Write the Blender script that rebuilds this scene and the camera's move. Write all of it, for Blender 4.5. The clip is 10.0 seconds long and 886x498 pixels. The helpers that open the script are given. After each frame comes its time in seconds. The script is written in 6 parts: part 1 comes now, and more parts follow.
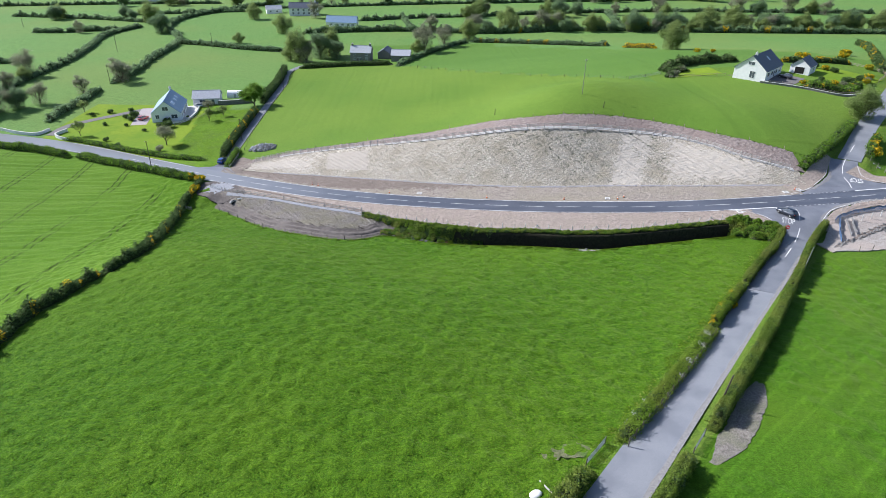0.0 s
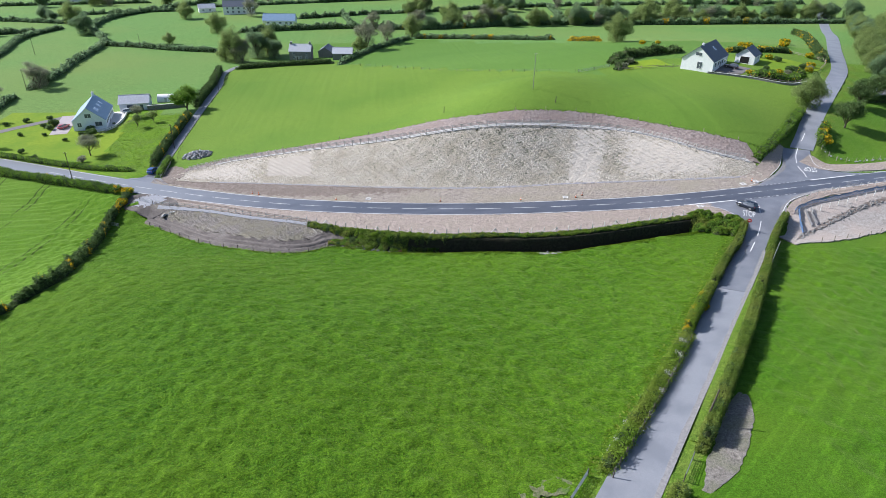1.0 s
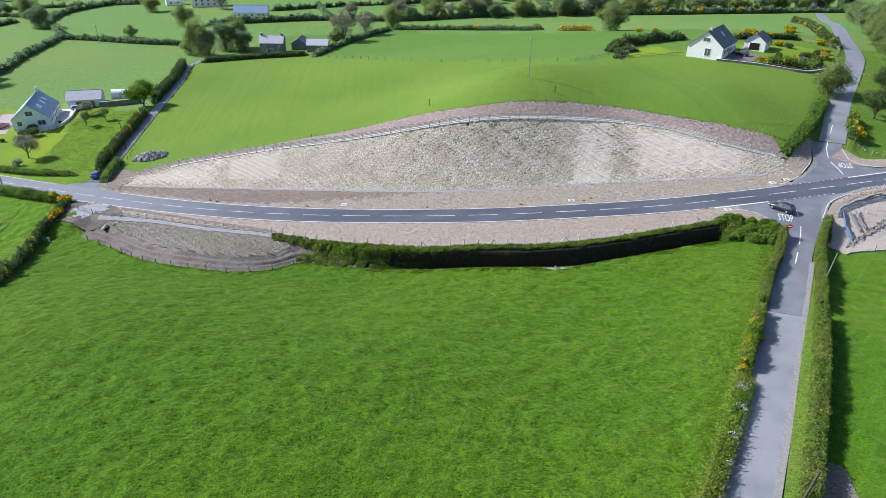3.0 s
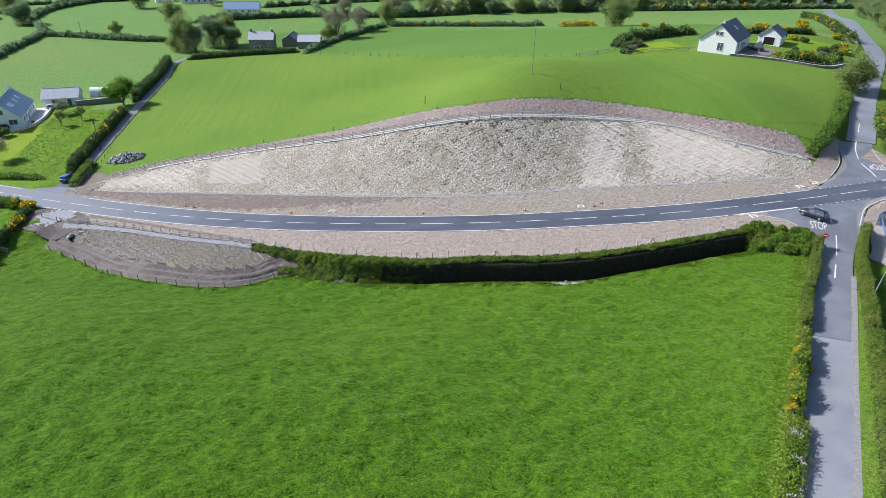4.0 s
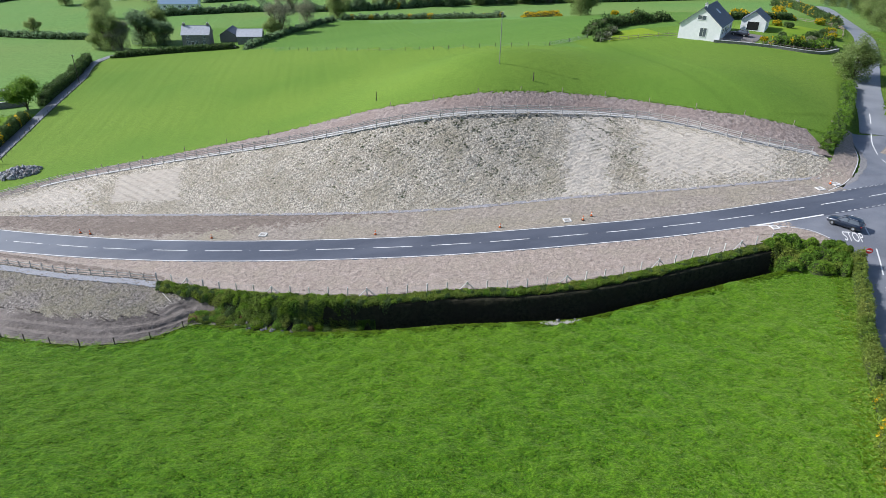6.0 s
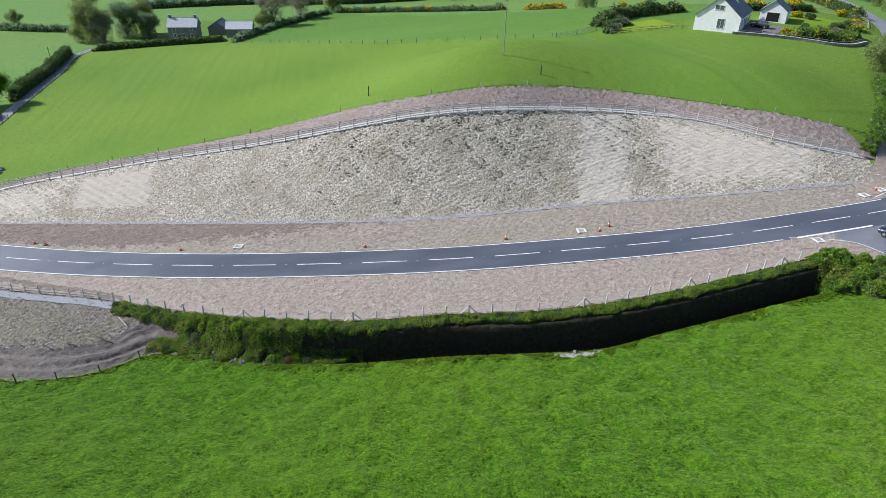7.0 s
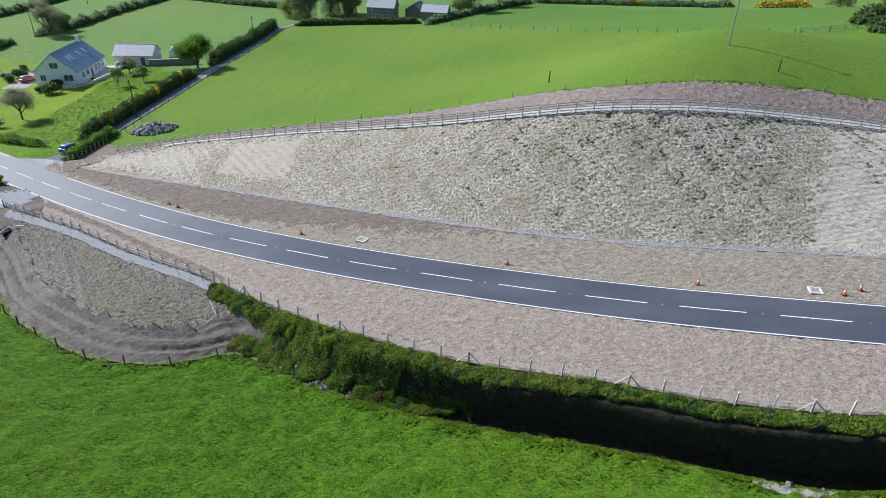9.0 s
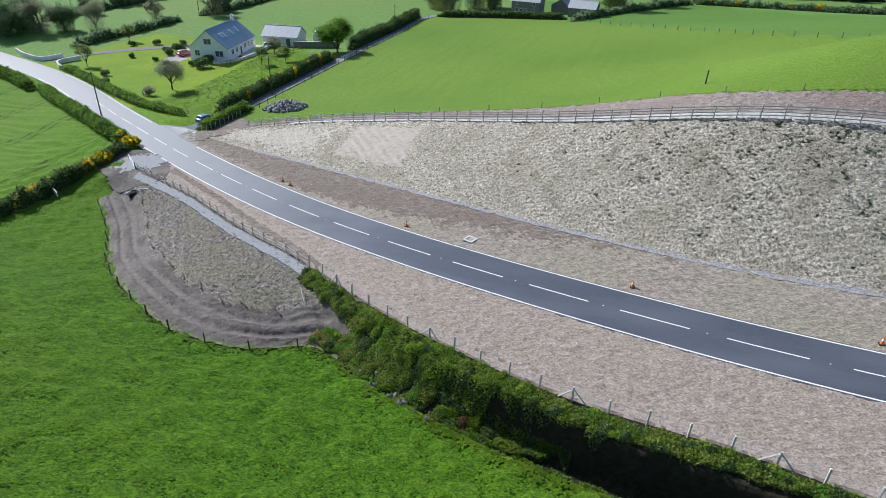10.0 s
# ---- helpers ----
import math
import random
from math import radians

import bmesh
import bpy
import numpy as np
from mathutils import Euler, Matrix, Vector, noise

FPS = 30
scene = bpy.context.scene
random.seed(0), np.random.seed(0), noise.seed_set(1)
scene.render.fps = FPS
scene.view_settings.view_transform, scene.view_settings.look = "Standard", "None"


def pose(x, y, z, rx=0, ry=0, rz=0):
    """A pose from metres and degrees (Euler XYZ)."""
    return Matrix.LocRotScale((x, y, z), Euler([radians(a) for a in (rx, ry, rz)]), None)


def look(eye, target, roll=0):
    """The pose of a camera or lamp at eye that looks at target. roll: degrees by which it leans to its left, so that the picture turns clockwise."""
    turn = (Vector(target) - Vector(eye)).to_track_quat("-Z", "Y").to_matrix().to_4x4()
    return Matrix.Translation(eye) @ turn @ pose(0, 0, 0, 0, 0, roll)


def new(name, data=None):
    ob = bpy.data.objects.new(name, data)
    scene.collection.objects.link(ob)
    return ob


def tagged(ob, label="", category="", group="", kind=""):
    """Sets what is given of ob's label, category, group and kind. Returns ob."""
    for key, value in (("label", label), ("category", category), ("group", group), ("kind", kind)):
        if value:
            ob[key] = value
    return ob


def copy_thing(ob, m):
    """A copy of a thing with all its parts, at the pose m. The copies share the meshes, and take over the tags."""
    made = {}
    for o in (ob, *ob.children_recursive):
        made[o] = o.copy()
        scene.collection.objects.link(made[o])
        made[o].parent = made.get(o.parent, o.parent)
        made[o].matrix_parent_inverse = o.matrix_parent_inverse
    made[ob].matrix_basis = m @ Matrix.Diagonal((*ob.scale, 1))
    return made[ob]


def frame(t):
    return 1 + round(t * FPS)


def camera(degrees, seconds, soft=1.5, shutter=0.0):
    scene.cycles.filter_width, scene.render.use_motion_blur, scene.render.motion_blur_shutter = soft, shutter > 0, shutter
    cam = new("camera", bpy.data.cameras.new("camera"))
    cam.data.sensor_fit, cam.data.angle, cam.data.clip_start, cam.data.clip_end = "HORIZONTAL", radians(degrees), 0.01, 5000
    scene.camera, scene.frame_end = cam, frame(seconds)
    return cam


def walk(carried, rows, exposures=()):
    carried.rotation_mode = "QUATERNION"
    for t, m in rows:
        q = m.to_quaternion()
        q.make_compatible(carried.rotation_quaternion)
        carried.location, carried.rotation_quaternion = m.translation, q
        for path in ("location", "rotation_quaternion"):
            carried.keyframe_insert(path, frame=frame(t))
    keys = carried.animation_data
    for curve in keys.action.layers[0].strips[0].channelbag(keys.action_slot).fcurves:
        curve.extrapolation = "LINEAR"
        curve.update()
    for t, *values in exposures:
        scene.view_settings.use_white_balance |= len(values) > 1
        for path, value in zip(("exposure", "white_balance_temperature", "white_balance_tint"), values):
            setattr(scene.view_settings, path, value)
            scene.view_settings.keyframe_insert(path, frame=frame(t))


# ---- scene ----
cam = camera(71.2, 10.0, 0.45)
PATH = [  # seconds, eye, target, roll
    (0, (-0.084, -0.221, 64.307), (-0.066, 1.535, 63.352), 1.2),
    (0.5, (-0.349, 3.773, 63.51), (-0.258, 5.526, 62.551), 1.2),
    (1, (-0.367, 8.378, 62.223), (-0.193, 10.125, 61.263), 1.1),
    (1.5, (-0.297, 12.837, 60.71), (-0.084, 14.578, 59.749), 1.1),
    (2, (-0.187, 17.811, 58.956), (0.037, 19.549, 57.992), 1.1),
    (2.5, (-0.002, 22.395, 57.222), (0.224, 24.133, 56.258), 1.1),
    (4, (1.903, 38.081, 51.71), (2.138, 39.818, 50.746), 1.1),
    (4.5, (2.394, 43.112, 50.315), (2.701, 44.837, 49.35), 1.1),
    (5, (3.262, 48.365, 48.561), (3.599, 50.086, 47.598), 1.1),
    (5.5, (4.378, 53.293, 46.835), (4.725, 55.013, 45.874), 1.0),
    (7, (7.719, 69.083, 41.944), (8.072, 70.796, 40.973), 1.2),
    (7.5, (8.729, 73.636, 40.366), (9.081, 75.347, 39.392), 1.3),
    (8, (10.159, 78.18, 38.484), (10.424, 79.905, 37.508), 1.2),
    (8.5, (10.803, 81.927, 36.88), (10.866, 83.669, 35.901), 1.3),
    (9, (11.684, 85.643, 34.941), (11.49, 87.377, 33.963), 1.3),
    (9.5, (11.608, 89.002, 33.263), (11.201, 90.697, 32.283), 1.5),
    (10, (11.351, 92.492, 31.603), (10.782, 94.137, 30.618), 1.7),
]
walk(cam, [(t, look(e, g, r)) for t, e, g, r in PATH], [(0, 0.53, 5960, 14), (5, 0.44, 6020, 13), (10, 0.24, 5940, 10)])

# ---- light ----
SUN_AZ, SUN_EL = radians(156), radians(37)
world = bpy.data.worlds.new("sky")
scene.world = world
world.use_nodes = True
wn = world.node_tree.nodes
sky = wn.new("ShaderNodeTexSky")
sky.sky_type, sky.sun_disc, sky.sun_elevation, sky.sun_rotation = "NISHITA", False, SUN_EL, math.pi / 2 - SUN_AZ
sky.air_density, sky.dust_density = 1.0, 1.2
wn["Background"].inputs["Strength"].default_value = 0.098
world.node_tree.links.new(sky.outputs[0], wn["Background"].inputs[0])
sun_data = bpy.data.lights.new("sun", "SUN")
sun_data.energy, sun_data.angle, sun_data.color = 5.1, radians(0.6), (1.0, 0.965, 0.91)
sun = new("sun", sun_data)
sun.matrix_basis = look((math.cos(SUN_AZ) * 300, math.sin(SUN_AZ) * 300, 300 * math.tan(SUN_EL)), (0, 0, 0))

rng = np.random.default_rng(7)


# ---- materials ----
def mat(name, c1, c2, scale=1.0, rough=0.9, bump=0.3, c3=None, scale3=0.05, metal=0.0, stretch=(1, 1, 1), bdist=0.05, spec=0.3,
        island=0.0, amount3=1.0, fine=8.0, turn=0.0, tight=0.18, grit=0.0, sheen=0.0, rows=None):
    """Two colours by a fine noise, a third by a broad one, and relief. scale: features a metre."""
    m = bpy.data.materials.new(name)
    m.use_nodes = True
    n, l = m.node_tree.nodes, m.node_tree.links
    b = n["Principled BSDF"]
    b.inputs["Roughness"].default_value, b.inputs["Metallic"].default_value = rough, metal
    b.inputs["Specular IOR Level"].default_value = spec
    tc, mp = n.new("ShaderNodeTexCoord"), n.new("ShaderNodeMapping")
    mp.inputs["Scale"].default_value = stretch
    mp.inputs["Rotation"].default_value = (0, 0, radians(turn))
    l.new(tc.outputs["Object"], mp.inputs[0])
    n1 = n.new("ShaderNodeTexNoise")
    n1.inputs["Scale"].default_value, n1.inputs["Detail"].default_value, n1.inputs["Roughness"].default_value = scale, fine, 0.65
    l.new(mp.outputs[0], n1.inputs["Vector"])
    r1 = n.new("ShaderNodeValToRGB")
    r1.color_ramp.elements[0].position, r1.color_ramp.elements[1].position = 0.5 - tight, 0.5 + tight
    r1.color_ramp.elements[0].color, r1.color_ramp.elements[1].color = (*c1, 1), (*c2, 1)
    l.new(n1.outputs[0], r1.inputs[0])
    out = r1.outputs[0]
    if c3:
        n3 = n.new("ShaderNodeTexNoise")
        n3.inputs["Scale"].default_value, n3.inputs["Detail"].default_value = scale3, 4
        l.new(mp.outputs[0], n3.inputs["Vector"])
        r3 = n.new("ShaderNodeMapRange")
        r3.inputs["From Min"].default_value, r3.inputs["From Max"].default_value = 0.42, 0.66
        r3.inputs["To Max"].default_value = amount3
        l.new(n3.outputs[0], r3.inputs["Value"])
        mx = n.new("ShaderNodeMix")
        mx.data_type = "RGBA"
        l.new(r3.outputs[0], mx.inputs[0])
        l.new(out, mx.inputs[6])
        mx.inputs[7].default_value = (*c3, 1)
        out = mx.outputs[2]
    if grit:
        n4 = n.new("ShaderNodeTexNoise")
        n4.inputs["Scale"].default_value, n4.inputs["Detail"].default_value = scale * 3.7, 3
        l.new(mp.outputs[0], n4.inputs["Vector"])
        r4 = n.new("ShaderNodeMapRange")
        r4.inputs["From Min"].default_value, r4.inputs["From Max"].default_value = 0.36, 0.64
        r4.inputs["To Min"].default_value, r4.inputs["To Max"].default_value = 1 - grit, 1 + grit
        l.new(n4.outputs[0], r4.inputs["Value"])
        h4 = n.new("ShaderNodeHueSaturation")
        l.new(r4.outputs[0], h4.inputs["Value"])
        l.new(out, h4.inputs["Color"])
        out = h4.outputs[0]
    if sheen:
        b.inputs["Sheen Weight"].default_value, b.inputs["Sheen Roughness"].default_value = sheen, 0.32
        b.inputs["Sheen Tint"].default_value = (0.75, 0.95, 0.3, 1)
    if rows:  # pairs of wheel lines: turn, spacing, strength
        rm, sp = n.new("ShaderNodeMapping"), n.new("ShaderNodeSeparateXYZ")
        rm.inputs["Rotation"].default_value = (0, 0, radians(rows[0]))
        l.new(tc.outputs["Object"], rm.inputs[0])
        l.new(rm.outputs[0], sp.inputs[0])
        pp = n.new("ShaderNodeMath")
        pp.operation = "PINGPONG"
        pp.inputs[1].default_value = rows[1] / 2
        l.new(sp.outputs[0], pp.inputs[0])
        cp = n.new("ShaderNodeMath")
        cp.operation = "COMPARE"
        cp.inputs[1].default_value, cp.inputs[2].default_value = 0.9, 0.22
        l.new(pp.outputs[0], cp.inputs[0])
        fade = n.new("ShaderNodeMath")
        fade.operation = "MULTIPLY"
        wear = n.new("ShaderNodeTexNoise")
        wear.inputs["Scale"].default_value = 0.09
        l.new(rm.outputs[0], wear.inputs["Vector"])
        worn = n.new("ShaderNodeMapRange")
        worn.inputs["From Min"].default_value, worn.inputs["From Max"].default_value, worn.inputs["To Max"].default_value = 0.32, 0.50, 0.6
        l.new(wear.outputs[0], worn.inputs["Value"])
        l.new(cp.outputs[0], fade.inputs[0])
        l.new(worn.outputs[0], fade.inputs[1])
        mr5 = n.new("ShaderNodeMapRange")
        mr5.inputs["To Min"].default_value, mr5.inputs["To Max"].default_value = 1.0, 1 - rows[2]
        l.new(fade.outputs[0], mr5.inputs["Value"])
        h5 = n.new("ShaderNodeHueSaturation")
        l.new(mr5.outputs[0], h5.inputs["Value"])
        l.new(out, h5.inputs["Color"])
        out = h5.outputs[0]
    if island:
        g = n.new("ShaderNodeNewGeometry")
        hs = n.new("ShaderNodeHueSaturation")
        mr = n.new("ShaderNodeMapRange")
        mr.inputs["To Min"].default_value, mr.inputs["To Max"].default_value = 1 - island, 1 + island
        l.new(g.outputs["Random Per Island"], mr.inputs["Value"])
        l.new(mr.outputs[0], hs.inputs["Value"])
        l.new(out, hs.inputs["Color"])
        out = hs.outputs[0]
    l.new(out, b.inputs["Base Color"])
    if bump:
        bp = n.new("ShaderNodeBump")
        bp.inputs["Strength"].default_value, bp.inputs["Distance"].default_value = bump, bdist
        l.new(n1.outputs[0], bp.inputs["Height"])
        l.new(bp.outputs[0], b.inputs["Normal"])
    return m


def leaf_mat(name, c1, c2, c3=None, scale=0.6, flow=0.5):
    """Leaves: thin, lit from both sides, each a little lighter or darker than the next."""
    m = mat(name, c1, c2, scale=scale, rough=0.6, bump=0, c3=c3, scale3=0.15, island=0.35, spec=0.12)
    n, l = m.node_tree.nodes, m.node_tree.links
    b, t, add = n["Principled BSDF"], n.new("ShaderNodeBsdfTranslucent"), n.new("ShaderNodeMixShader")
    src = b.inputs["Base Color"].links[0].from_socket
    l.new(src, t.inputs[0])
    add.inputs[0].default_value = flow
    l.new(b.outputs[0], add.inputs[1])
    l.new(t.outputs[0], add.inputs[2])
    l.new(add.outputs[0], n["Material Output"].inputs[0])
    return m


M = {}
M["grass_s"] = mat("meadow grass", (0.024, 0.080, 0.003), (0.088, 0.182, 0.007), 2.0, bump=1.0, c3=(0.100, 0.172, 0.009), scale3=0.024, bdist=0.35, amount3=0.4, tight=0.17, spec=0.08, grit=0.36, sheen=0.2, stretch=(0.8, 1, 1))
M["blade"] = leaf_mat("grass blades", (0.058, 0.170, 0.007), (0.120, 0.270, 0.013), flow=0.6)
M["bladeyellow"] = leaf_mat("paler grass blades", (0.110, 0.205, 0.012), (0.185, 0.290, 0.020), flow=0.6)
M["grass_w"] = mat("young crop grass", (0.050, 0.124, 0.004), (0.092, 0.184, 0.008), 1.4, bump=0.6, c3=(0.106, 0.186, 0.018), scale3=0.04, bdist=0.25, amount3=0.6, tight=0.22, spec=0.08, grit=0.22, sheen=0.30, rows=(-1, 15.3, 1.15), stretch=(1, 0.5, 1))
M["grass_e"] = mat("mown grass", (0.030, 0.090, 0.004), (0.064, 0.148, 0.008), 2.0, bump=0.7, c3=(0.078, 0.150, 0.009), scale3=0.05, bdist=0.25, amount3=0.7, tight=0.18, spec=0.08, grit=0.3, sheen=0.2, rows=(50, 5.0, -0.25))
M["grass_u"] = mat("upper pasture grass", (0.070, 0.150, 0.024), (0.116, 0.208, 0.038), 1.6, bump=0.5, c3=(0.066, 0.146, 0.022), scale3=0.02, bdist=0.12, amount3=0.7, spec=0.08, grit=0.2, sheen=0.1, stretch=(0.35, 1, 1))
M["grass_n"] = mat("grazed grass", (0.096, 0.167, 0.022), (0.152, 0.236, 0.035), 1.8, bump=0.5, c3=(0.086, 0.166, 0.022), scale3=0.02, bdist=0.12, amount3=0.8, spec=0.08, grit=0.3)
# Blue is raised in the far grass to stand for haze.
M["grass_f"] = mat("far pasture blued by haze", (0.086, 0.178, 0.042), (0.138, 0.246, 0.064), 0.6, bump=0.4, c3=(0.150, 0.215, 0.055), scale3=0.011, bdist=0.2, amount3=0.8, spec=0.08, grit=0.2)
M["lawn"] = mat("garden lawn", (0.150, 0.225, 0.016), (0.205, 0.285, 0.024), 0.9, bump=0.3, c3=(0.110, 0.205, 0.018), scale3=0.08, amount3=0.7, spec=0.08)
M["rough"] = mat("rough grass", (0.070, 0.165, 0.010), (0.175, 0.285, 0.022), 1.4, bump=0.9, c3=(0.110, 0.170, 0.030), scale3=0.2, bdist=0.3, amount3=0.6, spec=0.08)
M["asphalt"] = mat("new asphalt", (0.048, 0.053, 0.068), (0.082, 0.089, 0.108), 10, rough=0.36, bump=0.12, c3=(0.104, 0.112, 0.134), scale3=0.25, bdist=0.01, spec=0.6, amount3=0.7, stretch=(0.3, 1, 1))
M["oldroad"] = mat("worn asphalt", (0.182, 0.190, 0.208), (0.256, 0.265, 0.284), 9, rough=0.48, spec=0.6, bump=0.25, c3=(0.158, 0.167, 0.186), scale3=0.22, bdist=0.01, amount3=0.8)
M["line"] = mat("road paint", (0.54, 0.54, 0.53), (0.74, 0.74, 0.72), 9, rough=0.6, bump=0.1, bdist=0.005)
M["verge"] = mat("raked topsoil", (0.192, 0.153, 0.126), (0.388, 0.328, 0.282), 1.7, bump=1.0, c3=(0.280, 0.240, 0.192), scale3=0.35, bdist=0.3, amount3=0.65, tight=0.22, fine=14, grit=0.24, stretch=(0.8, 1.1, 1))
M["soil"] = mat("bare soil", (0.150, 0.120, 0.106), (0.325, 0.272, 0.246), 1.4, bump=1.0, c3=(0.220, 0.168, 0.146), scale3=0.15, bdist=0.3, amount3=0.7, tight=0.15, fine=12, grit=0.25)
M["mud"] = mat("stony earth", (0.066, 0.058, 0.051), (0.325, 0.296, 0.268), 3.0, bump=1.0, c3=(0.205, 0.190, 0.128), scale3=0.22, bdist=0.4, amount3=0.7, tight=0.15, grit=0.5)
M["wheelmud"] = mat("mud pressed by wheels", (0.100, 0.086, 0.077), (0.178, 0.156, 0.141), 1.6, bump=0.4, bdist=0.08, tight=0.2, grit=0.15)
M["track"] = mat("trodden mud", (0.048, 0.041, 0.037), (0.126, 0.109, 0.099), 2.2, bump=0.9, c3=(0.150, 0.131, 0.119), scale3=0.25, bdist=0.15, grit=0.25, tight=0.2)
M["face"] = mat("straw matting", (0.178, 0.157, 0.123), (0.625, 0.574, 0.480), 2.8, bump=1.0, c3=(0.262, 0.232, 0.164), scale3=0.16, bdist=0.35, amount3=0.55, stretch=(1.25, 1.1, 1), tight=0.13, grit=0.4)
M["facepale"] = mat("fresh matting", (0.345, 0.312, 0.264), (0.580, 0.532, 0.458), 3.0, bump=0.9, bdist=0.2, c3=(0.430, 0.388, 0.326), scale3=0.3, amount3=0.7, stretch=(1, 2.2, 1), tight=0.2, grit=0.25)
M["facesmooth"] = mat("smooth jute matting", (0.325, 0.293, 0.247), (0.415, 0.378, 0.322), 2.0, bump=0.3, bdist=0.06, c3=(0.355, 0.320, 0.270), scale3=0.2, tight=0.2, grit=0.1)
M["yard"] = mat("dusty yard", (0.250, 0.222, 0.196), (0.420, 0.384, 0.346), 1.6, bump=0.8, c3=(0.370, 0.312, 0.270), scale3=0.2, bdist=0.15, tight=0.16, grit=0.2)
M["roadside"] = mat("rough verge grass", (0.055, 0.120, 0.012), (0.150, 0.235, 0.028), 1.8, bump=0.9, c3=(0.130, 0.165, 0.036), scale3=0.3, bdist=0.3, amount3=0.6, spec=0.08, grit=0.35)
M["dustroad"] = mat("dusty asphalt", (0.150, 0.148, 0.152), (0.280, 0.270, 0.262), 3.0, rough=0.8, bump=0.3, bdist=0.01, tight=0.2)
M["trodden"] = mat("trodden pale soil", (0.235, 0.196, 0.168), (0.370, 0.318, 0.280), 1.9, bump=1.0, c3=(0.300, 0.255, 0.220), scale3=0.3, bdist=0.25, tight=0.22, fine=14, grit=0.18)
M["asphaltpale"] = mat("dusty new asphalt", (0.108, 0.115, 0.133), (0.172, 0.180, 0.202), 10, rough=0.4, bump=0.25, c3=(0.190, 0.197, 0.216), scale3=0.3, bdist=0.01, spec=0.45, amount3=0.8)
M["vergestreak"] = mat("harrowed topsoil", (0.165, 0.140, 0.115), (0.368, 0.324, 0.275), 1.8, bump=1.0, c3=(0.266, 0.238, 0.176), scale3=0.14, bdist=0.3, amount3=0.75, tight=0.2, fine=14, grit=0.28, stretch=(0.68, 1.15, 1), turn=8)
M["palewood"] = mat("sawn pale timber", (0.400, 0.375, 0.340), (0.560, 0.530, 0.490), 6, rough=0.85, bump=0.3, bdist=0.01)
M["polegrey"] = mat("grey green treated pole", (0.190, 0.200, 0.170), (0.290, 0.300, 0.260), 5, rough=0.85, bump=0.3, bdist=0.01)
M["draingrit"] = mat("drain gravel", (0.170, 0.167, 0.175), (0.390, 0.382, 0.392), 5.0, bump=1.0, bdist=0.1, tight=0.14)
# Dark soil; also laid as the shade of a trench along the fence.
M["soilshade"] = mat("dark soil and trench shade", (0.108, 0.086, 0.070), (0.272, 0.226, 0.192), 2.0, bump=1.0, c3=(0.168, 0.136, 0.112), scale3=0.2, bdist=0.3, amount3=0.7, tight=0.18, fine=12, grit=0.28, stretch=(0.5, 1.3, 1), turn=22)
M["leafhedge"] = leaf_mat("clipped hedge leaves", (0.105, 0.180, 0.024), (0.240, 0.330, 0.058), c3=(0.245, 0.285, 0.065))
# Distance haze is mixed into this leaf colour: paler and bluer.
M["leafhaze"] = leaf_mat("far leaves paled by haze", (0.135, 0.225, 0.110), (0.265, 0.360, 0.185), flow=0.55)
M["dryleaf"] = leaf_mat("dry brown stems", (0.150, 0.095, 0.040), (0.280, 0.200, 0.090))
M["gatestone"] = mat("gateway hardcore", (0.112, 0.100, 0.086), (0.270, 0.248, 0.216), 2.6, bump=1.0, c3=(0.150, 0.150, 0.100), scale3=0.3, bdist=0.2, tight=0.16, grit=0.35)
M["skylight"] = mat("rooflight glass", (0.50, 0.56, 0.64), (0.60, 0.66, 0.74), 0.6, rough=0.12, bump=0, metal=0.85)
M["gravel"] = mat("grey gravel", (0.165, 0.172, 0.190), (0.330, 0.338, 0.360), 5.0, bump=1.0, bdist=0.08)
M["limestone"] = mat("pale limestone chips", (0.280, 0.274, 0.268), (0.560, 0.550, 0.530), 3.2, bump=1.0, bdist=0.1, tight=0.16)
M["stone"] = mat("pale stone", (0.215, 0.205, 0.190), (0.480, 0.462, 0.435), 3.2, bump=1.0, c3=(0.245, 0.225, 0.190), scale3=0.2, bdist=0.2, tight=0.14)
M["rock"] = mat("quarried rock", (0.115, 0.122, 0.134), (0.350, 0.355, 0.362), 2.0, bump=0.8, island=0.3)
M["concrete"] = mat("concrete", (0.500, 0.490, 0.462), (0.630, 0.620, 0.590), 5, rough=0.85, bump=0.3, bdist=0.01)
M["timber"] = mat("weathered timber", (0.230, 0.190, 0.150), (0.360, 0.310, 0.250), 6, rough=0.85, bump=0.3, bdist=0.01)
M["darkwood"] = mat("creosoted pole", (0.060, 0.048, 0.040), (0.120, 0.100, 0.085), 5, rough=0.85, bump=0.3, bdist=0.01)
M["steel"] = mat("galvanised steel", (0.45, 0.46, 0.47), (0.60, 0.61, 0.62), 6, rough=0.4, bump=0, metal=0.9)
M["wire"] = mat("dull wire", (0.16, 0.16, 0.16), (0.22, 0.22, 0.22), 6, rough=0.7, bump=0)
# Bank soil coloured near black, so the ditch shade sits in the colour.
M["bank"] = mat("bank soil with shade in it", (0.014, 0.016, 0.010), (0.045, 0.044, 0.026), 2.2, bump=0.9, c3=(0.030, 0.026, 0.018), scale3=0.3, bdist=0.3, amount3=0.8, spec=0.1)
M["weed"] = leaf_mat("dark weeds", (0.026, 0.046, 0.012), (0.070, 0.100, 0.026), flow=0.3)
M["worn"] = mat("worn grass", (0.085, 0.110, 0.035), (0.210, 0.190, 0.120), 1.2, bump=0.9, c3=(0.070, 0.130, 0.020), scale3=0.5, bdist=0.2, amount3=0.9, grit=0.3)
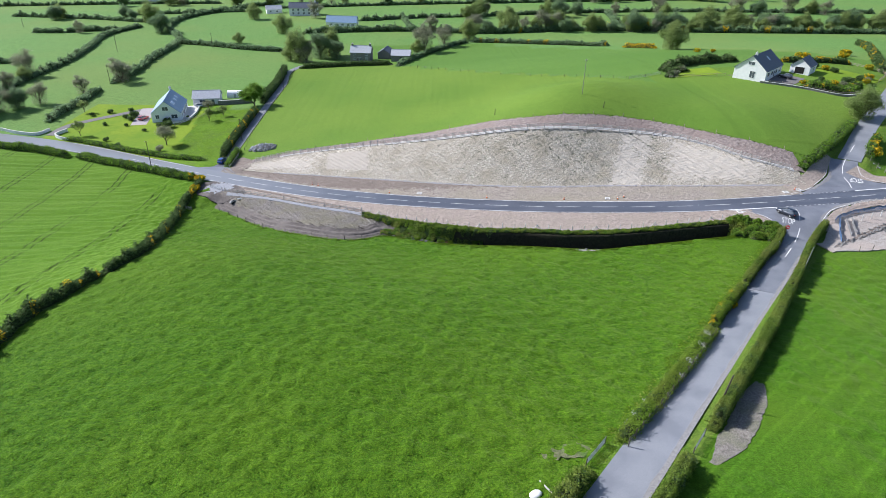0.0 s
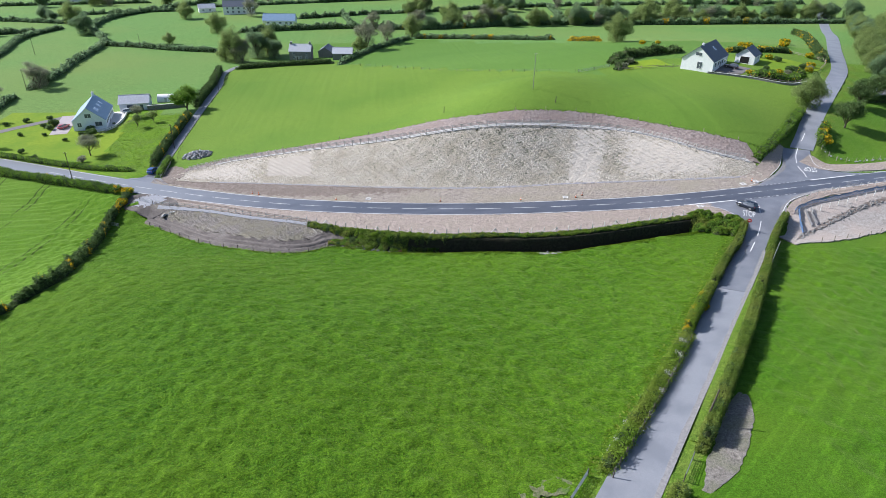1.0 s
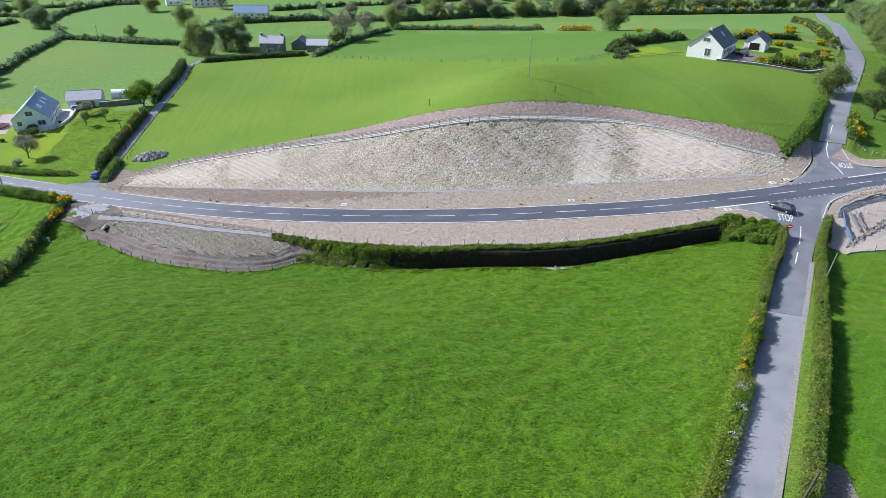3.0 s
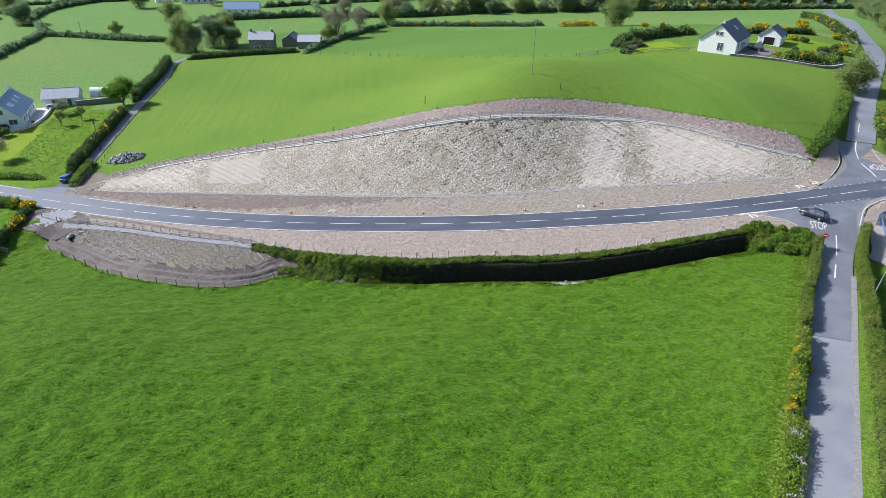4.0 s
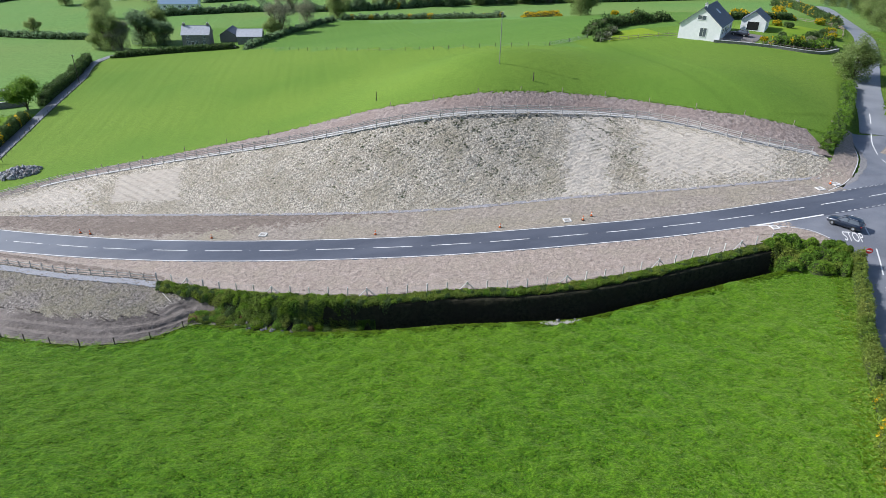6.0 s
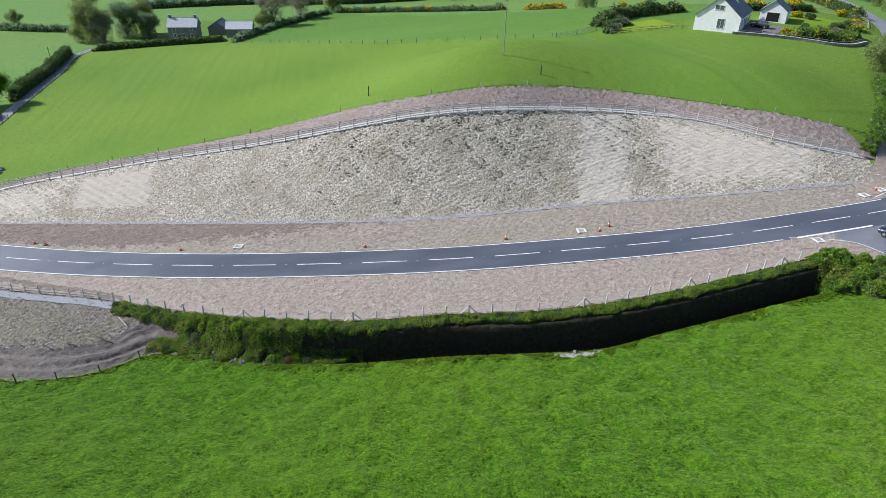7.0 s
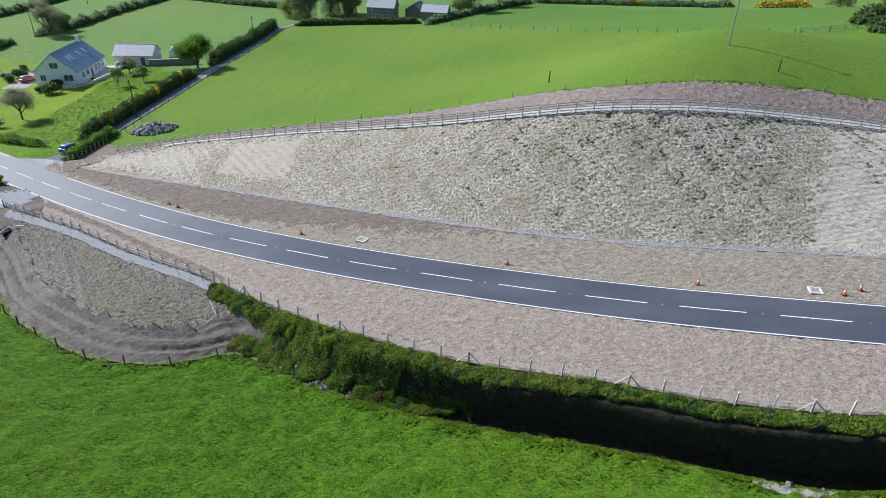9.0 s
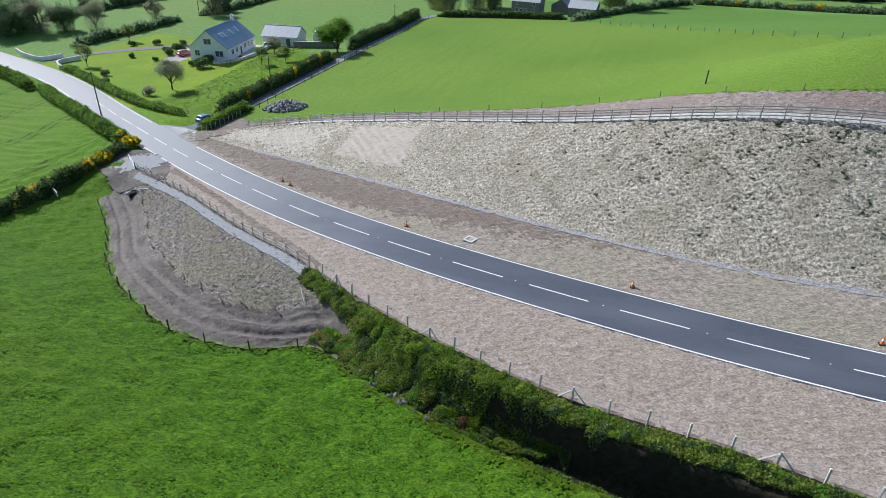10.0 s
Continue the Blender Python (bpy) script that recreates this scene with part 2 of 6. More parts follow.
M["bark"] = mat("bark", (0.075, 0.060, 0.045), (0.150, 0.125, 0.095), 6, bump=0.6, bdist=0.03)
# Very dark colour holds the shade inside hedges and thickets.
M["core"] = mat("twigs with shade painted in", (0.022, 0.030, 0.010), (0.055, 0.075, 0.022), 3, bump=0.8, bdist=0.1)
M["leaf"] = leaf_mat("hedge leaves", (0.095, 0.195, 0.022), (0.220, 0.355, 0.048))
M["leaflight"] = leaf_mat("fresh hedge leaves", (0.125, 0.230, 0.020), (0.260, 0.385, 0.045), c3=(0.250, 0.300, 0.055))
M["leafdark"] = leaf_mat("dark leaves", (0.060, 0.112, 0.034), (0.140, 0.205, 0.062), flow=0.35)
M["leafoak"] = leaf_mat("spring leaves", (0.185, 0.262, 0.082), (0.330, 0.405, 0.145), flow=0.6)
M["leafbrown"] = leaf_mat("bronze buds", (0.215, 0.232, 0.150), (0.360, 0.375, 0.245), flow=0.6)
M["straw"] = leaf_mat("straw", (0.230, 0.205, 0.160), (0.600, 0.560, 0.480))
M["gorse"] = leaf_mat("gorse bloom", (0.620, 0.400, 0.010), (0.850, 0.590, 0.020))
M["blossom"] = leaf_mat("white blossom", (0.45, 0.45, 0.38), (0.70, 0.70, 0.62))
M["render"] = mat("white render", (0.72, 0.73, 0.73), (0.82, 0.82, 0.81), 1.2, bump=0.1, bdist=0.01)
M["cream"] = mat("pale green render", (0.74, 0.78, 0.78), (0.82, 0.85, 0.85), 1.2, bump=0.1, bdist=0.01)
M["slate"] = mat("dark slate", (0.078, 0.090, 0.116), (0.135, 0.150, 0.184), 2.5, rough=0.55, bump=0.4, bdist=0.03, stretch=(1, 1, 3))
M["slateblue"] = mat("weathered slate", (0.170, 0.260, 0.370), (0.260, 0.365, 0.490), 2.2, rough=0.5, bump=0.4, bdist=0.03, stretch=(1, 1, 3))
M["tin"] = mat("grey tin roof", (0.380, 0.390, 0.415), (0.520, 0.530, 0.560), 1.6, rough=0.45, bump=0.2, bdist=0.02)
M["stonewall"] = mat("grey stone wall", (0.120, 0.115, 0.110), (0.280, 0.270, 0.255), 2.2, bump=0.9, bdist=0.08)
M["frame"] = mat("white window frame", (0.74, 0.74, 0.73), (0.80, 0.80, 0.79), 3, rough=0.5, bump=0)
# Glass base colour is lifted to stand for sky reflected in the panes.
M["glass"] = mat("window glass", (0.060, 0.072, 0.090), (0.110, 0.128, 0.150), 0.6, rough=0.08, bump=0, spec=0.6)
M["tarmacdrive"] = mat("tarmac drive", (0.130, 0.120, 0.118), (0.190, 0.178, 0.172), 5, bump=0.3, bdist=0.01)
M["paving"] = mat("pale gravel court", (0.300, 0.262, 0.262), (0.400, 0.355, 0.352), 5, bump=0.4, bdist=0.02)
M["tyre"] = mat("tyre rubber", (0.015, 0.015, 0.015), (0.028, 0.028, 0.028), 8, rough=0.85, bump=0)
M["orange"] = mat("orange plastic", (0.70, 0.14, 0.03), (0.82, 0.20, 0.04), 4, rough=0.5, bump=0)
M["white"] = mat("white plastic", (0.75, 0.75, 0.74), (0.84, 0.84, 0.82), 4, rough=0.5, bump=0)
M["red"] = mat("sign red", (0.60, 0.03, 0.03), (0.68, 0.05, 0.04), 4, rough=0.45, bump=0)
M["blue"] = mat("blue netting", (0.07, 0.14, 0.27), (0.15, 0.24, 0.40), 4, rough=0.6, bump=0)
# Black parts, and black sheets that stand for the darkness inside openings.
M["black"] = mat("black parts and unlit openings", (0.01, 0.01, 0.01), (0.02, 0.02, 0.02), 2, bump=0)


def paled(m, colour, x0, x1):
    """A paler colour that strengthens from x0 to x1 along the road."""
    n, l = m.node_tree.nodes, m.node_tree.links
    b = n["Principled BSDF"]
    src = b.inputs["Base Color"].links[0].from_socket
    tc, sp, no, ad, mr, mx = (n.new("ShaderNode" + k) for k in ("TexCoord", "SeparateXYZ", "TexNoise", "Math", "MapRange", "Mix"))
    l.new(tc.outputs["Object"], sp.inputs[0])
    l.new(tc.outputs["Object"], no.inputs["Vector"])
    no.inputs["Scale"].default_value, no.inputs["Detail"].default_value = 0.3, 6
    ad.operation = "MULTIPLY_ADD"
    ad.inputs[1].default_value = 34.0
    l.new(no.outputs[0], ad.inputs[0])
    l.new(sp.outputs[0], ad.inputs[2])
    mr.inputs["From Min"].default_value, mr.inputs["From Max"].default_value = x0 + 17, x1 + 17
    l.new(ad.outputs[0], mr.inputs["Value"])
    mx.data_type = "RGBA"
    l.new(mr.outputs[0], mx.inputs[0])
    l.new(src, mx.inputs[6])
    mx.inputs[7].default_value = (*colour, 1)
    l.new(mx.outputs[2], b.inputs["Base Color"])


paled(M["asphalt"], (0.165, 0.171, 0.184), -14, -58)


def paint(name, c):
    m = mat(name, c, tuple(v * 1.15 for v in c), 1.5, rough=0.28, bump=0, metal=0.25, spec=0.6)
    m.node_tree.nodes["Principled BSDF"].inputs["Coat Weight"].default_value = 0.6
    return m


# ---- the lie of the land ----
def curve(*knots):
    """A smooth line y(x) through a few knots."""
    kx, ky = np.array(knots, float).T
    tan = np.gradient(ky, kx)

    def fn(x):
        x = np.asarray(x, float)
        i = np.clip(np.searchsorted(kx, x) - 1, 0, len(kx) - 2)
        h = kx[i + 1] - kx[i]
        u = np.clip((x - kx[i]) / h, 0, 1)
        return ((2 * u**3 - 3 * u**2 + 1) * ky[i] + (u**3 - 2 * u**2 + u) * h * tan[i] + (3 * u**2 - 2 * u**3) * ky[i + 1]
                + (u**3 - u**2) * h * tan[i + 1])
    return fn


HILLS = [  # x, y, height of the small swells
    (-45, 80, 1.1), (-15, 75, 2.7), (20, 75, -1.4), (50, 70, 0.6), (-45, 110, 4.8), (-18, 105, 0.5), (10, 100, 1.6), (38, 98, -0.3),
    (68, 105, 0.9), (-45, 140, -3.5), (-18, 130, -2.6), (8, 122, -2.6), (45, 118, -1.9), (90, 125, -0.4), (-25, 168, 3.6), (2, 163,
    3.6), (28, 163, 6.2), (55, 170, -1.5), (85, 168, 7.1), (45, 192, 10.3), (15, 200, 1)
]
KNOLLS = [  # x, y, height of the broad ones
    (-100, 150, -3.3), (-80, 230, -2.8), (-40, 270, 1.4), (30, 250, 4.6), (100, 220, 8.3), (150, 220, 6.5), (-40, 330, -1.3), (110,
    300, 4.7), (60, 30, 10.2), (-60, 40, 8.5), (215, 290, 8.1)
]


def nat(x, y):
    """The height of the natural ground."""
    x, y = np.asarray(x, float), np.asarray(y, float)
    z = 0.7 + 2.5 * np.clip(x, -400, 400) / 100 + (-1.3) * np.minimum(y, 700) / 100
    for hills, s in ((HILLS, 19.0), (KNOLLS, 50.0)):
        for hx, hy, h in hills:
            z = z + h * np.exp(-((x - hx) ** 2 + (y - hy) ** 2) / (2 * s * s))
    return z


def smooth(a, b, v):
    u = np.clip((v - a) / (b - a), 0, 1)
    return u * u * (3 - 2 * u)


zr = curve((-700, -12), (-160, -8.6), (-110, -7.4), (-70, -5.2), (0, 0.1), (60, 4.6), (100, 7.5), (130, 9.0), (700, 16))
centre = curve((-700, 330), (-300, 252), (-165, 214), (-122, 199.5), (-82, 178.3), (-55.7, 164.3), (-42, 157.5), (-26.5, 150.7), (-10.5, 145.1), (6.5, 140.5),
               (23.5, 136.9), (39, 134.7), (57, 132.9), (75, 132.6), (92, 133.2), (116, 135.2), (160, 141), (300, 165), (700, 240))
fence_s = curve((-60, 158), (-43.7, 151.1), (-33, 145.4), (-21.4, 140.2), (-9.5, 133.8), (0.8, 129.5), (10.6, 126.6), (20, 125.2), (28, 123.4), (36, 122.6),
                (44, 122.7), (55, 123.8), (65.4, 124.9), (72, 125.8))
toe = curve((-67, 176.8), (-60, 173.4), (-33, 164.4), (-16.5, 159.1), (4, 152.8), (24, 148.2), (45, 146.1), (65, 143.4), (85, 141), (96, 139.5))
crest = curve((-67, 178.8), (-60, 181.5), (-47, 185), (-31, 182), (-12, 176.3), (3, 171.8), (12, 169.5), (20, 168), (29, 167), (38, 167), (48, 167.3), (58, 166.5), (66, 163.2), (73, 157.5),
              (79, 152), (86, 147.8), (96, 143.5))
field_n = curve((-67, 180.5), (-60, 184.5), (-44.5, 188.3), (-25.5, 186.4), (-7, 184.9), (5, 183), (12, 180.5), (19, 176.8), (26, 174), (34, 173.5), (44, 173.5), (54, 173.3), (62, 171.5), (69, 167.5),
                (76, 162.2), (83, 157.8), (91, 153.5), (97, 151))
field_s = curve((-60, 150.5), (-50, 142.5), (-42, 135), (-33, 129.3), (-24, 125.8), (-18, 126.4), (-12.5, 128.8), (-8, 126.5), (3, 122.3), (10, 120.6), (18.6, 119.3), (28.7, 117.4),
                (34, 116.6), (43, 117.6), (61, 119), (72, 119.5))


E_HEDGE = [(10, 26), (22, 41.5), (29, 50), (33.8, 55.4), (36.9, 59.2), (45.3, 69.7), (54.2, 81.0), (61.8, 91.4), (70.4, 103.2), (78.2, 113.8), (84.6, 121.0)]


def line_x(points, y):
    p = np.array(points, float)
    p = p[np.argsort(p[:, 1])]
    return np.interp(y, p[:, 1], p[:, 0])


N_ROAD = [(99, 136.5), (101.5, 143), (105.5, 150.5), (112, 159), (124.5, 175.2), (136, 188.5), (149, 203.5), (160, 217), (172, 235), (186, 257), (206, 287), (245, 345), (275, 392), (330, 480)]

def plain_z(x, y):
    z0 = zr(x)
    return z0 + (nat(x, y) - z0) * smooth(6, 20, np.abs(y - centre(x)))


def ground(x, y):
    """The height of the finished ground: the natural one with the road, its cutting and its bank worked into it."""
    x, y = np.asarray(x, float), np.asarray(y, float)
    n, z0, c = nat(x, y), zr(x), centre(x)
    plain = plain_z(x, y)
    aside = (x - line_x(N_ROAD, y)) * 0.78
    level = (1 - smooth(3.3, 6.5, np.abs(aside))) * smooth(144, 151, y) * (1 - smooth(200, 230, y))
    plain = plain + (plain_z(x - 0.78 * aside, y + 0.63 * aside) - plain) * level
    beside = (x - line_x(E_HEDGE, y)) * 0.77
    plain = plain - 0.45 * smooth(0.15, 1.3, beside) * (1 - smooth(10, 40, beside)) * smooth(20, 34, y) * (1 - smooth(98, 111, y))
    t, k = toe(x), crest(x)
    up = np.clip((y - t) / np.maximum(k - t, 0.5), 0, 1)
    cut = np.where(y > k, n, np.where(y > t, z0 + 0.3 + (nat(x, k) - z0 - 0.3) * (0.75 * up + 0.25 * smooth(0, 1, up)), z0 + 0.3 * smooth(4, 9, y - c)))
    north = smooth(-74, -65, x) * (1 - smooth(90, 101, x))
    fs, ds = fence_s(x), field_s(x)
    dn = np.clip((fs - y) / np.maximum(fs - ds, 0.5), 0, 1)
    west = 1 - smooth(-20, -14, x)
    deep = smooth(-4, 6, x) * (1 - smooth(63.5, 66, x))
    prof = west * smooth(0.05, 0.62, dn) + (1 - west) * ((1 - deep) * smooth(0.25, 0.80, dn) + deep * smooth(2.4, 3.2, fs - y))
    base = nat(x, np.minimum(y, ds))
    ditch = deep * 2.1 * smooth(0.25, 0.75, y - ds) * smooth(2.4, 3.2, fs - y)
    hollow = 0.55 * smooth(-17.5, -13.5, x) * (1 - smooth(-11.5, -8.5, x)) * smooth(2.4, 3.3, fs - y) * (1 - smooth(3.5, 4.8, fs - y))
    bank = np.where(y < fs, z0 + (base - z0) * prof - ditch - hollow, z0)
    south = smooth(-68, -58, x) * (1 - smooth(64, 73, x))
    return np.where(y > c, plain * (1 - north) + cut * north, plain * (1 - south) + bank * south)


def gz(x, y, up=0.0):
    return float(ground(x, y)) + up


# ---- builders ----
def mesh_ob(name, verts, faces, material, parent=None, label="", flat=True):
    me = bpy.data.meshes.new(name)
    me.from_pydata([tuple(v) for v in np.asarray(verts, float).tolist()], [], [tuple(q) for q in np.asarray(faces).tolist()] if len(faces) and not isinstance(faces, list) else faces)
    if material:
        me.materials.append(M[material] if isinstance(material, str) else material)
    if not flat:
        me.shade_smooth()
    ob = new(name, me)
    if parent:
        ob.parent = parent
    if label:
        ob["label"] = label
    return ob


def part(name, bm, material, parent=None, label="", flat=True):
    me = bpy.data.meshes.new(name)
    bmesh.ops.recalc_face_normals(bm, faces=bm.faces)
    bm.to_mesh(me)
    bm.free()
    me.materials.append(M[material] if isinstance(material, str) else material)
    if not flat:
        me.shade_smooth()
    ob = new(name, me)
    if parent:
        ob.parent = parent
    if label:
        ob["label"] = label
    return ob


def root(name, m, label, category, group="", kind=""):
    ob = new(name)
    ob.empty_display_size = 0.2
    ob.matrix_basis = m
    return tagged(ob, label, category, group, kind)


def box(bm, c, s, bevel=0.0, m=None):
    g = bmesh.ops.create_cube(bm, size=1.0, matrix=(m or Matrix()) @ Matrix.Translation(c) @ Matrix.Diagonal((*s, 1)))
    if bevel:
        bmesh.ops.bevel(bm, geom=list({e for v in g["verts"] for e in v.link_edges}), offset=bevel, segments=1, affect="EDGES")


def rod(bm, a, b, r0, r1=None, sides=6):
    a, b = Vector(a), Vector(b)
    d = b - a
    m = Matrix.Translation((a + b) / 2) @ d.to_track_quat("Z", "Y").to_matrix().to_4x4()
    bmesh.ops.create_cone(bm, cap_ends=True, segments=sides, radius1=r0, radius2=r0 if r1 is None else r1, depth=d.length, matrix=m)


def boxed(s, bevel=0.0, c=(0, 0, 0)):
    bm = bmesh.new()
    box(bm, c, s, bevel)
    return bm


def sheet(name, grid, material, skirt=0.25, parent=None, flat=False):
    """A surface from rows of points, with an apron round its rim that reaches into the ground."""
    g = np.asarray(grid, float)
    n, m = g.shape[:2]
    idx = np.arange(n * m).reshape(n, m)
    f = [np.stack([idx[:-1, :-1], idx[1:, :-1], idx[1:, 1:], idx[:-1, 1:]], -1).reshape(-1, 4)]
    v = [g.reshape(-1, 3)]
    if skirt:
        rim = np.concatenate([g[:, 0], g[-1, 1:], g[-2::-1, -1], g[0, -2:0:-1]])
        k, base = len(rim), n * m
        v += [rim, rim - [0, 0, skirt]]
        i = np.arange(k)
        j = (i + 1) % k
        f.append(np.stack([base + i, base + j, base + k + j, base + k + i], -1))
    return mesh_ob(name, np.concatenate(v), np.concatenate(f), material, parent, flat=flat)


def wobble(x, y, size, seed=0.0):
    """Smooth unevenness by sums of sines, -1 to 1."""
    x, y = np.asarray(x, float) / size, np.asarray(y, float) / size
    return (np.sin(2.1 * x + 1.7 * y + seed) + np.sin(3.3 * x - 2.3 * y + 2.1 * seed + 1) + np.sin(-1.1 * x + 4.1 * y + 0.7 * seed + 2) + np.sin(5.7 * x + 3.9 * y + 1.3 * seed)) / 4


def strip(name, lo, hi, x0, x1, material, step=1.0, cross=8, up=0.05, rough=0.0, edge=0.0, bulge=None, label=""):
    """A band of ground between two lines y(x)."""
    xs = np.arange(x0, x1 + step / 2, step)
    a, b = lo(xs), hi(xs)
    if edge:
        a = a + edge * wobble(xs, xs * 0, 1.1, 3)
        b = b + edge * wobble(xs, xs * 0, 1.3, 8)
    v = np.linspace(0, 1, cross + 1)
    X = np.repeat(xs[:, None], len(v), 1)
    Y = a[:, None] + (b - a)[:, None] * v
    Z = ground(X, Y) + up
    if rough:
        Z = Z + rough * (wobble(X, Y, 0.55, 1) + rng.normal(0, 0.35, X.shape)) * np.sin(np.pi * np.clip(v * 6, 0, 0.5))[None, :]
    if bulge is not None:
        Z = Z + bulge(X, Y)
    return tagged(sheet(name, np.stack([X, Y, Z], -1), material), label, name.replace("_", " "), kind="structure")


def spread(points, step=1.0):
    """Points along a smooth open line through the given ones."""
    p = np.array(points, float)
    s = np.concatenate([[0], np.cumsum(np.hypot(*np.diff(p, axis=0).T))])
    n = max(2, int(s[-1] / step) + 1)
    u = np.linspace(0, s[-1], n)
    if len(p) == 2:
        return np.stack([np.interp(u, s, p[:, 0]), np.interp(u, s, p[:, 1])], 1)
    return np.stack([curve(*zip(s, p[:, 0]))(u), curve(*zip(s, p[:, 1]))(u)], 1)


def sides(line):
    t = np.gradient(line, axis=0)
    t /= np.hypot(t[:, 0], t[:, 1])[:, None]
    return np.stack([-t[:, 1], t[:, 0]], 1)


def ribbon(name, line, left, right, material, up=0.06, cross=4, skirt=0.25, parent=None, ragged=0.0):
    """A band along a line: left and right are offsets (numbers or one a point)."""
    nrm = sides(line)
    l, r = np.broadcast_to(left, len(line)), np.broadcast_to(right, len(line))
    if ragged:
        k = np.arange(len(line))
        taper = np.clip(np.minimum(k, k[::-1]) / max(2, len(k) * 0.25), 0.15, 1) ** 0.6
        l, r = (l + ragged * wobble(k, k, 1.7, 1)) * taper, (r + ragged * wobble(k, k, 1.5, 5)) * taper
    v = np.linspace(0, 1, cross + 1)
    off = r[:, None] + (l - r)[:, None] * v
    P = line[:, None, :] + nrm[:, None, :] * off[..., None]
    return sheet(name, np.concatenate([P, (ground(P[..., 0], P[..., 1]) + up)[..., None]], -1), material, skirt, parent)


def quads(name, centres, size, material, parent=None, label="", stretch=1.5, lie=0.35):
    """Many small leaves, each a bent pair of triangles, turned at random. lie: how far they spread flat."""
    n = len(centres)
    nn = rng.normal(size=(n, 3))
    nn /= np.linalg.norm(nn, axis=1)[:, None]
    nn = nn * (1 - lie) + np.array([0, 0, lie])
    a = np.cross(nn, rng.normal(size=(n, 3)))
    a /= np.linalg.norm(a, axis=1)[:, None]
    b = np.cross(nn, a)
    b /= np.linalg.norm(b, axis=1)[:, None]
    s = (np.asarray(size) * rng.uniform(0.6, 1.4, n))[:, None]
    c = np.cross(a, b) * s * 0.25
    v = np.stack([centres - a * s * stretch / 2, centres + b * s / 2 + c, centres + a * s * stretch / 2, centres - b * s / 2 + c], 1).reshape(-1, 3)
    i = np.arange(n)[:, None] * 4
    f = np.concatenate([i + [0, 1, 2], i + [0, 2, 3]], 1).reshape(-1, 3)
    me = bpy.data.meshes.new(name)
    me.vertices.add(len(v))
    me.vertices.foreach_set("co", v.ravel())
    me.loops.add(f.size)
    me.loops.foreach_set("vertex_index", f.ravel().astype(np.int32))
    me.polygons.add(len(f))
    me.polygons.foreach_set("loop_start", np.arange(0, f.size, 3, dtype=np.int32))
    me.update(calc_edges=True)
    me.materials.append(M[material])
    ob = new(name, me)
    if parent:
        ob.parent = parent
    if label:
        ob["label"] = label
    return ob


def hedge(points, width=1.8, height=1.6, leaf="leaf", size=0.3, density=16, label="", gaps=0.0, bloom=None, ragged=0.25, lump=0.16, lumpsize=0.9, scatter=0.18, group="field hedges", seed=0):
    """A hedge: a twiggy body, coloured dark for inner shade, that follows the ground, and leaves all over it."""
    line = spread(points, 0.9)
    n = len(line)
    o = root("hedge", Matrix(), label or "leafy green hedgerow along the edge of a field", "hedge", group)
    s = np.arange(n)
    h = height * (1 + ragged * (wobble(s, s * 0, 2.3, seed) + 0.7 * wobble(s, s * 0, 7.1, seed + 4)))
    w = width * (1 + 0.22 * wobble(s, s * 0, 3.1, seed + 2))
    if gaps:
        h = h * np.where(wobble(s, s * 0, 5.3, seed + 6) > 1 - 2 * gaps, 0.25, 1)
    end = np.clip(np.minimum(s, n - 1 - s) / 2.0, 0.25, 1)
    h, w = h * end, w * (0.5 + 0.5 * end)
    nrm = sides(line)
    ang = np.linspace(0, np.pi, 9)
    ox, oz = np.sign(np.cos(ang)) * np.abs(np.cos(ang)) ** 0.55, np.abs(np.sin(ang)) ** 0.55

    def place(i, ca, sa, k):
        p = line[i] + nrm[i] * (ca * w[i] / 2 * k)[..., None]
        k = k * (1 + lump * (wobble(p[..., 0], p[..., 1], lumpsize, seed) + 0.5 * wobble(p[..., 0], p[..., 1], lumpsize * 0.37, seed + 3)))
        z = ground(line[i][..., 0], line[i][..., 1])
        zz = np.where(sa < 0.35, np.minimum(z, ground(p[..., 0], p[..., 1])) - 0.1, z)
        return np.stack([p[..., 0], p[..., 1], zz + sa * h[i] * k], -1)
    I = np.repeat(s[:, None], 9, 1)
    body = place(I, np.repeat(ox[None], n, 0), np.repeat(oz[None], n, 0), np.full((n, 9), 0.86))
    body += rng.normal(0, 0.07, body.shape)
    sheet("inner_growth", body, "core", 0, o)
    length = float(np.hypot(*np.diff(line, axis=0).T).sum())
    count = int(length * (2 * height + width) * density)
    i = rng.integers(0, n, count)
    a = rng.uniform(0, np.pi, count)
    ca, sa = np.sign(np.cos(a)) * np.abs(np.cos(a)) ** 0.55, np.abs(np.sin(a)) ** 0.55
    c = place(i, ca, sa, rng.normal(0.98, 0.09, count)) + rng.normal(0, scatter, (count, 3)) * [1.6, 1.6, 0.6]
    tang = np.stack([nrm[:, 1], -nrm[:, 0]], 1)
    c[:, :2] += tang[i] * rng.uniform(-0.55, 0.55, count)[:, None]
    keep = c[:, 2] > ground(c[:, 0], c[:, 1]) - 0.1
    c = c[keep]
    if bloom:
        mask = wobble(c[:, 0], c[:, 1], bloom[1], seed) > bloom[2]
        mask &= rng.random(len(c)) < 0.75
        if mask.any():
            quads("blossom", c[mask] + [0, 0, 0.08], size * 0.8, bloom[0], o, "bright yellow bloom" if bloom[0] == "gorse" else "white hawthorn bloom")
            c = c[~mask]
    if leaf in ("leaf", "leaflight", "leafhedge"):  # darker bushes among the rest
        mask = wobble(c[:, 0], c[:, 1], 1.9, seed + 9) + 0.5 * wobble(c[:, 0], c[:, 1], 0.6, seed) + rng.normal(0, 0.25, len(c)) > (0.55 if size < 0.16 else 0.2)
